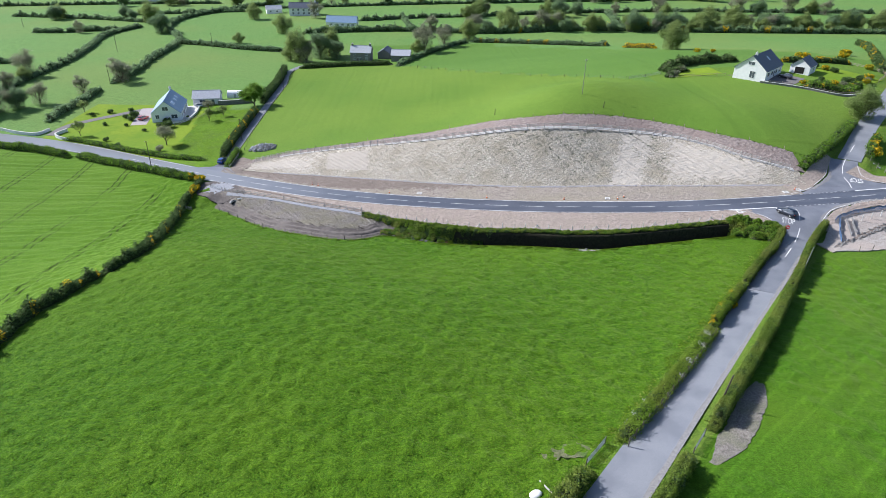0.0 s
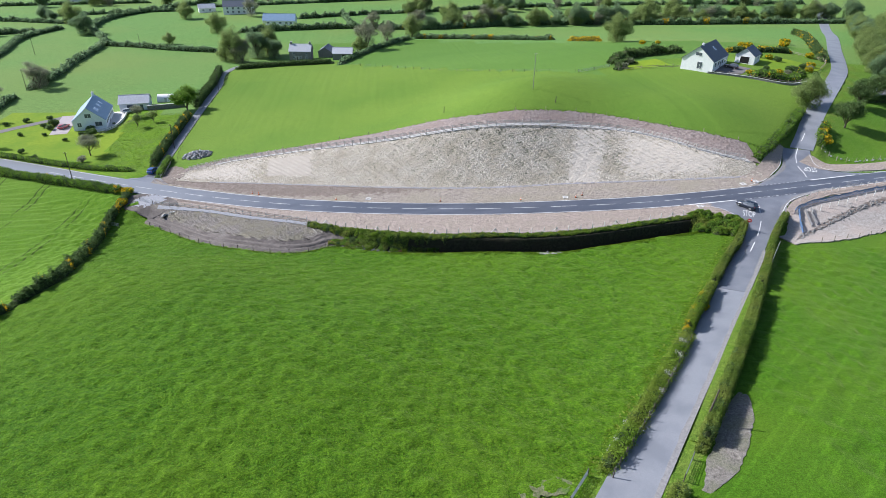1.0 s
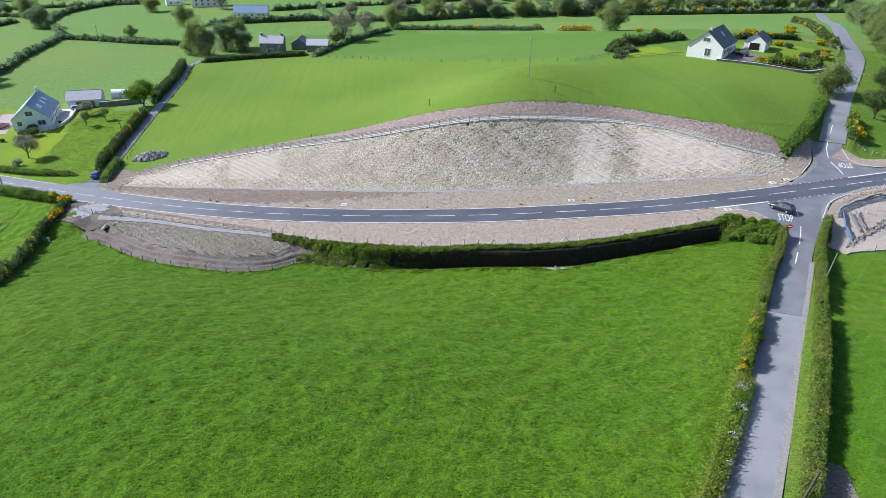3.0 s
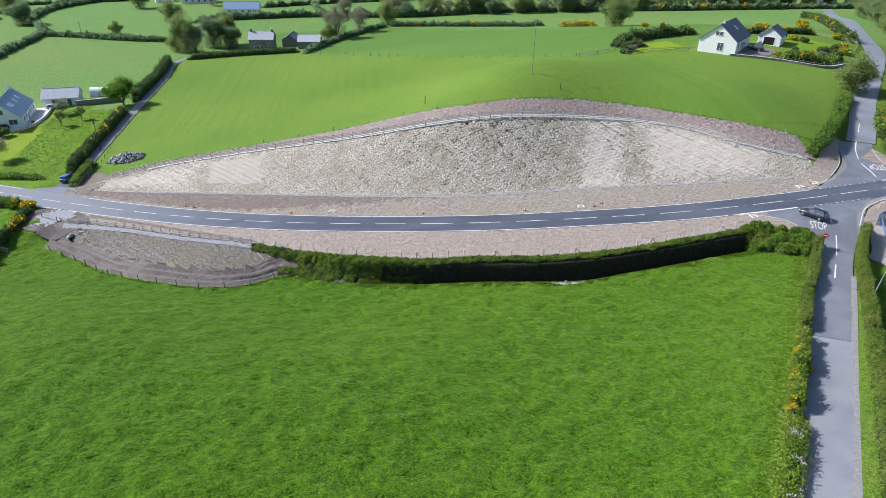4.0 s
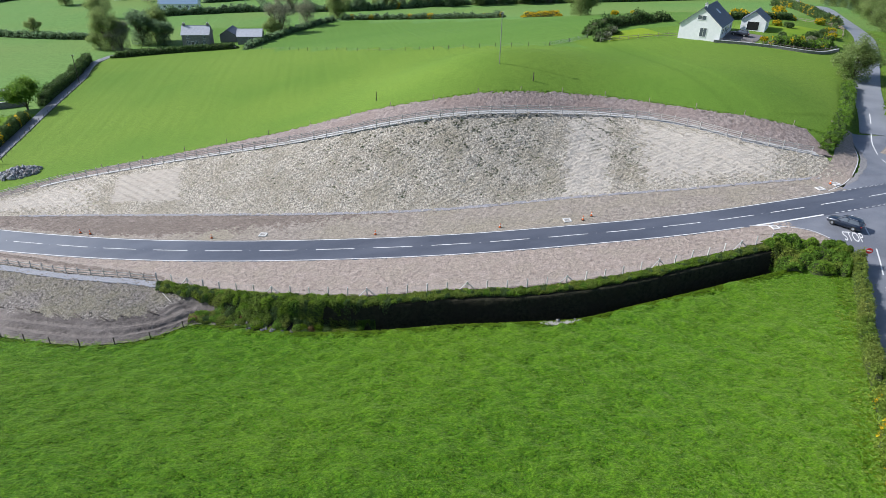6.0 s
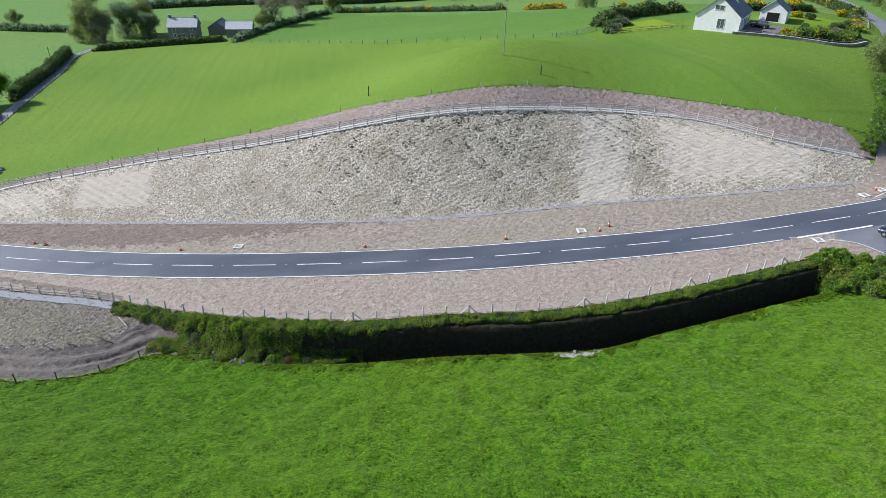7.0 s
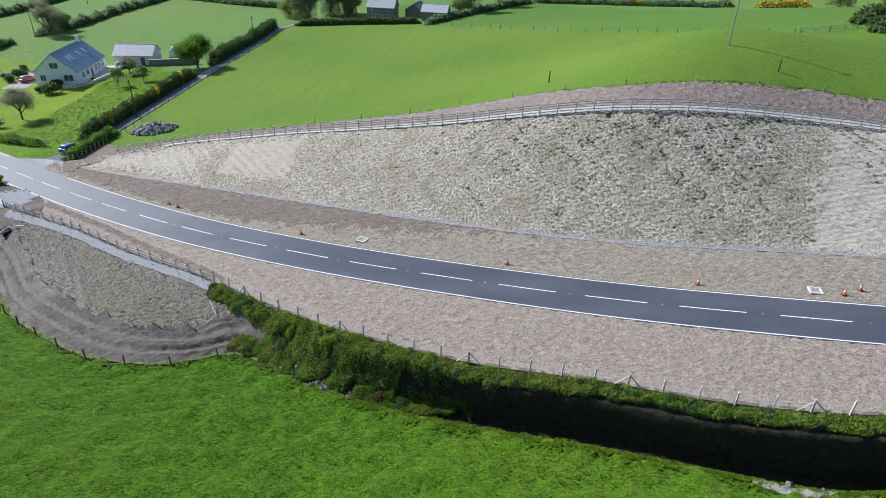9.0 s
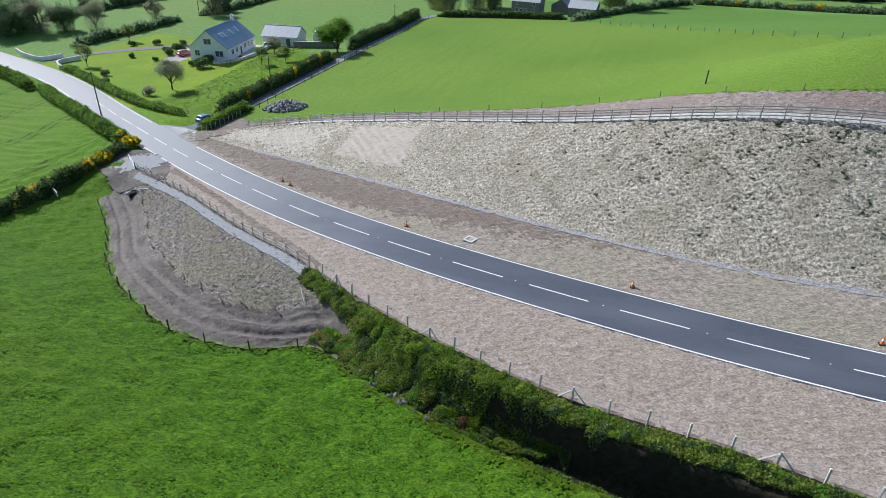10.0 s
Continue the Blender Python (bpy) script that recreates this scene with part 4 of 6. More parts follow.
tagged(ribbon("corner_earth", spread([(105.5, 148.5), (108.5, 144), (116, 142.5), (135, 144.5)], 0.8), 2.2, -2.6, "verge", 0.09, 5), "bare earth verge at the road corner", "verge", kind="structure")
tagged(ribbon("gateway_gravel", spread([(31.5, 49.5), (34.2, 52.2), (37.6, 56), (41, 60.8), (44, 65)], 0.5), 1.6, -1.7, "gatestone", -0.05, 8, ragged=0.2), "broken hardcore patch inside a field gateway", "gravel", kind="structure")
tagged(ribbon("gateway_mud", spread([(12.5, 51.4), (15, 52), (18.5, 52.6)], 0.5), 1.0, -1.2, "worn", 0.03, 6, ragged=0.9), "worn muddy patch inside a field gateway", "gravel", kind="structure")
tagged(ribbon("field_verge", spread([(33.5, 57), (42, 68), (53, 82), (61, 92)], 0.8), 0.4, -0.9, "roadside", 0.10, 3), "rough grass verge beside the old road", "verge", kind="structure")

tagged(ribbon("road_dust", spread([(81.2, 117.8), (84.9, 122.1), (89.6, 126.8), (96, 129.7), (105, 131.6)], 0.8), 1.0, 0.05, "dustroad", 0.056, 4, ragged=0.35), "pale dust along the road edge", "road", kind="structure")
tagged(ribbon("road_dust", spread([(100.4, 149.8), (98.0, 145.9), (93.6, 141.4), (88.4, 137.8)], 0.8), 1.0, 0.05, "dustroad", 0.056, 4, ragged=0.35), "pale dust along the road edge", "road", kind="structure")

tagged(ribbon("stony_notch", spread([(29.8, 117.2), (31.5, 116.6), (33.2, 116.5), (35, 116.8)], 0.3), 0.75, -0.45, "stone", 0.06, 5, ragged=0.3), "bare stony notch at the field edge", "gravel", kind="structure")

# ---- road markings ----
def marking(name, line, half, parent, up=0.075):
    return ribbon(name, line, half, -half, "line", up, 1, 0, parent)


ml = main_line[(main_line[:, 0] > -130) & (main_line[:, 0] < 200)]
nm = sides(ml)
edge = lambda sgn, a, b: (ml + nm * sgn * 3.0)[(ml[:, 0] > a) & (ml[:, 0] < b)]
marking("edge_line", edge(1, -60, 86), 0.08, main_road)
marking("edge_line", edge(1, -128, -76), 0.08, main_road)
marking("edge_line", edge(-1, -128, -66), 0.08, main_road)
marking("edge_line", edge(1, 112, 190), 0.08, main_road)
marking("edge_line", edge(-1, -66, 66), 0.08, main_road)
marking("edge_line", edge(-1, 97, 190), 0.08, main_road)
marking("stop_line", edge(-1, 66, 79), 0.16, main_road)
marking("stop_line", edge(1, 99, 113), 0.16, main_road)
arc = np.concatenate([[0], np.cumsum(np.hypot(*np.diff(ml, axis=0).T))])
start = np.interp(3.1, ml[:, 0], arc)


def along(a, b, off=0.0):
    u = np.linspace(a, b, 6)
    p = np.stack([np.interp(u, arc, ml[:, 0]), np.interp(u, arc, ml[:, 1])], 1)
    return p + sides(p) * off


for k in range(-13, 16):
    a = start + k * 8.63
    marking("centre_dash", along(a, a + 5.8), 0.07, main_road)
    marking("stud", along(a + 7.1, a + 7.22), 0.05, main_road)
for k in range(12):
    a = np.interp(80, ml[:, 0], arc) + k * 1.05
    marking("junction_dash", along(a, a + 0.6, -3.0), 0.06, main_road)
    a = np.interp(86.5, ml[:, 0], arc) + k * 1.05
    marking("junction_dash", along(a, a + 0.6, 3.0), 0.06, main_road)
side_road = bpy.data.objects["side_road"]
for pts in ([(81.6, 128.3), (81, 125.5), (79.9, 122.9)], [(78.6, 120), (76.8, 117.2), (75, 114.7)], [(72.9, 112), (71.3, 110), (69.7, 108)]):
    marking("centre_dash", spread(pts, 0.5), 0.09, side_road)
north_road = bpy.data.objects["north_road"]
for pts in ([(99.9, 138.4), (101, 141.5), (101.6, 144.8)], [(102.2, 146.5), (104, 150), (106.3, 153.2)], [(109.5, 157), (111.5, 159.5), (113.2, 161.6)]):
    marking("centre_dash", spread(pts, 0.5), 0.09, north_road)
for pts in ([(84.5, 136.6), (88.5, 138.1), (93.6, 141.8), (97.9, 146.4), (99.6, 149.4)], [(107.3, 149.5), (106.6, 144.6), (108, 141.6), (112.5, 139.6), (119, 138.6)]):
    marking("kerb", spread(pts, 0.7), 0.06, north_road, 0.10)
for pts in ([(66, 129.8), (70, 128.2), (72.8, 126.3), (74.2, 123.5)], [(84, 121.8), (89, 126.9), (96, 129.7), (106, 131.6), (120, 133.4)]):
    marking("kerb", spread(pts, 0.7), 0.06, side_road, 0.10)


def lettering(text, x, y, turn, size, tall):
    cu = bpy.data.curves.new("road_lettering", "FONT")
    cu.body, cu.size, cu.align_x, cu.align_y, cu.extrude = text, size, "CENTER", "CENTER", 0.004
    cu.materials.append(M["line"])
    ob = new("road_lettering", cu)
    e = 0.6
    t = radians(turn)
    sx = (gz(x + e * math.cos(t), y + e * math.sin(t)) - gz(x - e * math.cos(t), y - e * math.sin(t))) / (2 * e)
    sy = (gz(x - e * math.sin(t), y + e * math.cos(t)) - gz(x + e * math.sin(t), y - e * math.cos(t))) / (2 * e)
    ob.matrix_basis = pose(x, y, gz(x, y, 0.11), math.degrees(math.atan(sy)), -math.degrees(math.atan(sx)), turn) @ Matrix.Diagonal((0.8, tall * 1.1, 1, 1))
    return tagged(ob, "white word STOP painted on the asphalt", "road marking", "road lettering")


lettering("STOP", 77.4, 122.9, -26, 1.35, 2.3)
lettering("STOP", 103.6, 142.9, 156, 1.5, 2.5)

# ---- hedges ----
MIX = [("leafhedge", 0.56, ""), ("leaflight", 0.24, ""), ("leaf", 0.07, ""), ("leafdark", 0.13, "")]
thicket(lambda x: fence_s(x) - 2.5 + 0.45 * smooth(10, 26, x) + 0.3 * wobble(x, x * 0, 1.7, 3), lambda x: fence_s(x) - 0.6 + 0.2 * wobble(x, x * 0, 1.2, 7), 6, 67, 9, (0.4, 0.9), (0.25, 0.66), MIX, 0.095, 600, "low green hedge along the top of the road bank", 2)
thicket(lambda x: fence_s(x) - 3.3 + 0.6 * (1 - smooth(-12, -9, x)) + 0.4 * smooth(-2, 5, x) + 0.5 * wobble(x, x * 0, 2.3, 3), lambda x: fence_s(x) - 0.6, -18.5, 7, 9, (0.4, 1.0), (0.4, 0.85), MIX, 0.095, 580, "rough green hedge along the top of the road bank", 3)
thicket(lambda x: field_s(x) + 0.5 + (fence_s(x) - 3.9 - field_s(x)) * smooth(-1, 9.5, x) + 0.6 * wobble(x, x * 0, 2.0, 5), lambda x: fence_s(x) - 2.9 - 0.9 * (1 - smooth(-11, -9, x)), -13.5, 10, 9, (0.35, 0.95), (0.15, 0.6), [("leaf", 0.22, ""), ("leafdark", 0.19, ""), ("leafhedge", 0.46, ""), ("bladeyellow", 0.09, "tall pale grass"), ("dryleaf", 0.04, "dry brown stems")], 0.09, 560,
        "tangled scrub covering the side of the road bank", 4)
thicket(lambda x: field_s(x) + 0.7, lambda x: field_s(x) + 2.3 + 0.4 * wobble(x, x * 0, 1.6, 6), 2, 20, 8, (0.3, 0.7), (0.15, 0.55), [("leaf", 0.3, ""), ("leafdark", 0.4, ""), ("bladeyellow", 0.3, "tall pale grass")], 0.09, 420,
        "rank weeds growing in the ditch bottom", 6)
thicket(lambda x: np.maximum(119.4 - 0.7 * (x - 64.5), 115.2 + 1.2 * (x - 70.5)) + 0.4 * wobble(x, x * 0, 1.7, 2), lambda x: np.minimum(fence_s(x) - 0.3, 124.7 - 0.7 * np.clip(x - 69, 0, 9)), 64.3, 74.0, 12, (0.5, 1.2), (0.8, 1.5), [("leaf", 0.5, ""), ("leaflight", 0.45, ""), ("leafdark", 0.05, "")], 0.13, 360,
        "dense bramble thicket at the junction corner", 5)
hedge([(74.4, 118.9), (69.6, 112.4), (61.4, 102.7), (55.0, 94.4)], 1.1, 1.65, "leafhedge", 0.12, 200, "roadside hedge with pale spring growth", group="roadside hedges", scatter=0.08, seed=11, bloom=("blossom", 2.4, 0.72))
hedge([(55.0, 94.4), (50.6, 88.8), (47.6, 85.2), (43.4, 79.5)], 1.3, 2.0, "leaflight", 0.14, 150, "taller roadside hedge with yellow gorse", bloom=("gorse", 2.2, 0.45), group="roadside hedges", scatter=0.08, seed=12)
hedge([(43.7, 79.3), (36, 69.8), (29, 61.4), (22.5, 54)], 1.3, 1.2, "leaflight", 0.13, 170, "low grassy bank with an old wire fence", ragged=0.25, lump=0.1, group="roadside hedges", seed=13, bloom=("blossom", 1.9, 0.55))
hedge([(17, 48.5), (10, 40), (0, 27)], 1.6, 1.9, "leafhedge", 0.14, 110, "roadside hedge beside the field gate", group="roadside hedges", seed=14)
hedge([(84.6, 121.0), (78.2, 113.8), (70.4, 103.2), (61.8, 91.4)], 1.05, 2.1, "leafhedge", 0.12, 190, "clipped roadside hedge with pale spring growth", ragged=0.12, group="roadside hedges", scatter=0.08, seed=15)
hedge([(61.8, 91.4), (54.1, 81.1), (45.3, 69.7), (36.9, 59.2), (33.8, 55.4)], 1.3, 2.2, "leafhedge", 0.12, 190, "broad clipped roadside hedge", ragged=0.12, group="roadside hedges", scatter=0.08, seed=16)
hedge([(29, 50), (22, 41.5), (10, 26)], 1.5, 2.3, "leafhedge", 0.13, 120, "clipped roadside hedge beside the gateway", ragged=0.12, group="roadside hedges", scatter=0.08, seed=17)
hedge(W_HEDGE[:6], 1.4, 1.8, "leafdark", 0.22, 45, "dark field hedge with patches of yellow gorse", bloom=("gorse", 3.1, 0.5), ragged=0.45, lump=0.34, lumpsize=1.5, scatter=0.12, seed=18)
hedge(W_HEDGE[5:], 1.4, 1.9, "leafdark", 0.22, 40, "dark field hedge with patches of yellow gorse", bloom=("gorse", 2.7, 0.5), ragged=0.45, lump=0.34, lumpsize=1.5, scatter=0.12, seed=19)
hedge([(-165, 204), (-146, 199.5), (-132, 195.5), (-120, 190.5)], 2.0, 1.9, "leaf", 0.2, 60, "roadside hedge beside the young crop", scatter=0.12, seed=20)
hedge([(-117, 190.5), (-103, 183.3), (-90, 176.8), (-78, 170.5), (-70, 166.5)], 2.0, 1.8, "leaf", 0.19, 70, "roadside hedge with yellow gorse at its end", bloom=("gorse", 4.3, 0.6), scatter=0.12, seed=21)
hedge([(-131, 208.5), (-122, 205), (-111, 199.5), (-95, 191.5), (-83, 186.5), (-74, 184.5)], 1.6, 1.1, "leaf", 0.2, 55, "low garden hedge along the road", seed=22, group="garden hedges")
hedge([(-69.9, 190), (-71.1, 205), (-71.8, 222), (-72.4, 240)], 1.6, 2.4, "leafdark", 0.22, 60, "dark lane hedge with yellow gorse", bloom=("gorse", 3.7, 0.42), seed=23)
hedge([(-72.8, 252), (-73.3, 265), (-73.8, 285), (-77, 312)], 2.2, 2.8, "leafdark", 0.3, 26, "dark hedge along the farm lane", seed=24)
hedge([(-64.9, 178.2), (-65.4, 183), (-65.9, 189), (-66.2, 195)], 1.1, 1.7, "leaf", 0.16, 90, "clipped hedge beside the mouth of the lane", ragged=0.12, seed=25)
hedge([(-147, 227), (-148, 238), (-148, 254), (-150, 273)], 2.4, 2.0, "leafhaze", 0.38, 14, lump=0.4, lumpsize=2.4, label="field hedge behind the garden", ragged=0.4, seed=26)
hedge([(-150, 285), (-149, 300), (-154, 340), (-158, 383), (-163, 403)], 2.4, 2.2, "leafhaze", 0.42, 13, gaps=0.15, lump=0.45, lumpsize=2.6, label= "tall dark field hedge", ragged=0.4, seed=27)
hedge([(-187, 252), (-193, 293), (-196, 333), (-203, 366), (-217, 428), (-211, 458)], 2.4, 2.2, "leafhaze", 0.42, 13, gaps=0.15, lump=0.45, lumpsize=2.6, label= "tall dark field hedge", ragged=0.4, seed=28)
hedge([(-274, 435), (-254, 434), (-234, 441), (-218, 440)], 2.8, 2.6, "leafhaze", 0.5, 11, lump=0.45, lumpsize=3.0, label= "broken line of dark hedge trees", gaps=0.25, seed=29)
hedge([(-158, 388), (-141, 382), (-117, 370), (-89, 361)], 2.2, 2.2, "leafhaze", 0.42, 13, gaps=0.15, lump=0.45, lumpsize=2.6, label= "dark clipped hedge across the pasture", seed=30)
hedge([(-163, 403), (-189, 451), (-194, 510), (-178, 544), (-145, 603)], 2.6, 2.6, "leafhaze", 0.5, 11, lump=0.45, lumpsize=3.0, label= "tall dark field hedge", ragged=0.5, seed=31)
hedge([(-70, 316), (-51, 319), (-25, 318)], 2.2, 2.0, "leafdark", 0.45, 10, "dark hedge in front of the farmyard", ragged=0.1, seed=32)
hedge([(-21, 312), (-12, 338), (0, 362), (15, 386)], 2.0, 1.9, "leafhaze", 0.42, 13, gaps=0.15, lump=0.45, lumpsize=2.6, label= "dark field hedge beside the farm", ragged=0.15, seed=33)
hedge([(18, 386), (36, 380), (70, 362), (91, 347)], 2.4, 2.0, "leafhaze", 0.42, 12, lump=0.4, lumpsize=2.6, label= "hedge with gorse across the pasture", bloom=("gorse", 6.0, 0.55), seed=34)
hedge([(96, 335), (107, 319)], 2.4, 1.9, "leafdark", 0.5, 10, "short hedge with gorse in bloom", bloom=("gorse", 3.0, -0.2), seed=35)
hedge([(-90, 425), (-30, 432), (32, 418), (81, 425), (118, 423), (186, 411), (254, 404)], 3.2, 2.8, "leafhaze", 0.55, 11, lump=0.45, lumpsize=3.4, label= "thick far hedge with trees and gorse", bloom=("gorse", 7.0, 0.6), ragged=0.5, seed=36)
hedge([(91.8, 147.4), (96.3, 150.9), (103.4, 157.4), (113.0, 168.0), (122, 178)], 1.9, 1.5, "leaf", 0.2, 75, "roadside hedge above the junction", seed=37)
hedge([(112.5, 153.5), (117, 160), (122, 166)], 1.6, 1.5, "leaf", 0.32, 18, "roadside hedge with bright gorse", bloom=("gorse", 2.5, 0.2), seed=38)
hedge([(129, 241), (138, 242), (149, 245), (158, 244)], 2.2, 1.8, "leafdark", 0.42, 12, "garden boundary hedge with yellow gorse", bloom=("gorse", 3.3, 0.25), seed=39)
hedge([(120.5, 206.3), (127, 203.5), (133, 203), (140, 207.5)], 3.4, 1.9, "leaf", 0.36, 16, "dense flowering shrubs along the garden wall", bloom=("gorse", 2.6, 0.6), ragged=0.5, seed=40, group="garden hedges")
hedge([(163, 231), (172, 248), (184, 270), (197, 294), (212, 326)], 2.6, 2.2, "leafdark", 0.45, 9, "roadside hedge with yellow gorse", bloom=("gorse", 4.0, 0.42), seed=41)
hedge([(82, 233), (93, 239), (104, 241), (113, 243)], 3.0, 2.6, "leafdark", 0.42, 12, "dark shrub belt behind the bungalow garden", ragged=0.5, seed=42, group="garden hedges")
hedge([(81, 222), (84, 228), (90, 230)], 2.4, 1.8, "leafdark", 0.38, 12, "clipped shrubs at the garden corner", ragged=0.5, seed=43, group="garden hedges")
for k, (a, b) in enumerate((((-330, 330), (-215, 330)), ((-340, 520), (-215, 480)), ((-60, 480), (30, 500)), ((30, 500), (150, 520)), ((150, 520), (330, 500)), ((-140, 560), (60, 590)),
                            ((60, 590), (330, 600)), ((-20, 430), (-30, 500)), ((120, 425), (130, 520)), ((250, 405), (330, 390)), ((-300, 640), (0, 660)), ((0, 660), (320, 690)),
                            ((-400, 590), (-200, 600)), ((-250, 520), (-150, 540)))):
    hedge([a, ((a[0] + b[0]) / 2, (a[1] + b[1]) / 2 + 4), b], 2.6, 2.2, "leafhaze", 0.55, 10, "far dark hedgerow between pastures", ragged=0.6, gaps=0.12, lump=0.5, lumpsize=3.6, seed=50 + k)

# ---- trees ----
oak = tree(11, 5.2, "leafoak", 9000, 0.27, "broad leafy tree in fresh spring leaf", 1, 0.32, False, 0.06)
ash = tree(12, 4.8, "leafbrown", 7500, 0.20, "tall tree with thin bronze spring buds", 2, 0.28, True, 0.08)
dark = tree(11, 5.0, "leafhaze", 9500, 0.28, "dense greyish green tree", 3, 0.34, False, 0.04)
thorn = tree(5, 2.8, "leafbrown", 4500, 0.15, "small garden tree with bronze leaves", 4, 0.16, False, 0.28)
round_tree = tree(9.5, 4.8, "leaf", 11000, 0.27, "round bright green tree beside the lane", 5, 0.3, False, 0.10)
pine = tree(11, 5.4, "leafdark", 9000, 0.30, "spreading evergreen with layered branches", 6, 0.4, False, 0.2)
thin = tree(6, 2.4, "leafoak", 2400, 0.18, "small thinly leaved garden tree", 8, 0.12, True, 0.22)
first = {}


def grow(p, x, y, s=1.0, turn=None):
    if p.name not in first:
        first[p.name] = 1
        p.matrix_basis = at(x, y, 30, s)
        return p
    return plant(p, x, y, turn, s)


tall = tree(17, 5.6, "leafoak", 13000, 0.28, "tall spreading tree at the end of the lane", 9, 0.42, False, 0.06)
tall_dark = tree(15, 5.2, "leafhaze", 13000, 0.28, "tall dark green tree beside the farmyard", 10, 0.42, False, 0.06)
for p, x, y, s in ((tall, -74, 333, 1.0), (tall_dark, -65, 343, 1.05), (tall_dark, -56, 340, 0.75), (tall, -61, 350, 0.9), (oak, -80, 338, 0.8)):
    grow(p, x, y, s)
grow(round_tree, -75.5, 249, 1.0)
for p, x, y, s in ((ash, -70, 330, 1.0), (ash, -147, 288, 1.0), (dark, -150, 296, 0.75), (ash, -154, 267, 0.7), (ash, -197, 299, 1.1), (oak, -193, 290, 0.6), 
                   (ash, -9, 354, 1.35), (ash, 2, 372, 1.1), (oak, -13, 350, 0.7), (oak, 17, 392, 1.15), (oak, -122, 388, 0.6), (oak, -214, 480, 1.3), (ash, -189, 271, 0.8),
                   (oak, 110, 305, 1.15), (thin, 114, 308, 1.0), (oak, 45, 440, 1.3), (ash, 66, 428, 1.2), (oak, 78, 436, 1.1), (oak, 177, 433, 1.3), (oak, 190, 424, 1.4), (dark, 214, 431, 1.0),
                   (oak, 126.4, 182.0, 0.9), (thorn, -94, 204.5, 1.25), (thin, -128, 213, 0.9), (thin, -88, 231, 0.8), (thin, -84, 236, 0.7), (thorn, -92, 243, 0.85), (thin, -140, 240, 0.8),
                   (pine, 129, 167.5, 0.72), (pine, 142, 181, 0.7), (pine, 150, 187, 0.75), (dark, 171, 210, 0.9), (oak, 175, 219, 0.9), (dark, 183, 213, 1.1), (oak, 182, 231, 0.9), (dark, 191, 224, 1.1), (oak, 190, 244, 0.9), (dark, 198, 237, 1.1),
                   (oak, 200, 258, 0.9), (dark, 209, 250, 1.1), (oak, 209, 272, 0.9), (oak, 213, 264, 1.2), (dark, 220, 287, 0.9), (oak, 229, 279, 1.2), (oak, 229, 301, 0.9), (dark, 241, 316, 1.0), (oak, 238, 296, 1.2), (oak, 252, 333, 1.0), (dark, 264, 350, 1.0), (oak, 276, 367, 1.0), (oak, 258, 322, 1.3),
                   (dark, -178, 232, 1.0), (ash, -172, 238, 1.0), (dark, -168, 243, 0.8), (dark, -182, 240, 1.0), (ash, -163, 250, 0.8), (dark, -190, 246, 1.0), (dark, -200, 240, 1.0), (dark, -198, 250, 1.0), (dark, -186, 234, 0.9)):
    grow(p, x, y, s)
tr = random.Random(11)
for k in range(46):  # the wooded belt beyond the upper pastures
    x = 20 + 6.2 * k + tr.uniform(-3, 3)
    grow(tr.choice((oak, oak, dark, ash)), x, 419 + 3 * math.sin(x / 40) + tr.uniform(-2, 8), tr.uniform(0.45, 1.1))
for k in range(70):
    x, y = tr.uniform(-300, 320), tr.uniform(415, 640)
    y = min((425, 500, 590, 660), key=lambda v: abs(v - y)) + tr.uniform(-8, 8)
    grow(tr.choice((oak, oak, dark, ash)), x, y, tr.uniform(0.7, 1.3))
shrub = bush(2.2, 1.7, "leafdark", 520, 0.22, "rounded dark evergreen garden shrub", 1)
gorse = bush(2.6, 1.5, "leaf", 700, 0.24, "gorse bush covered in yellow bloom", 2, "gorse")
twiggy = bush(2.8, 2.0, "leafbrown", 600, 0.2, "round twiggy greyish garden shrub", 3)
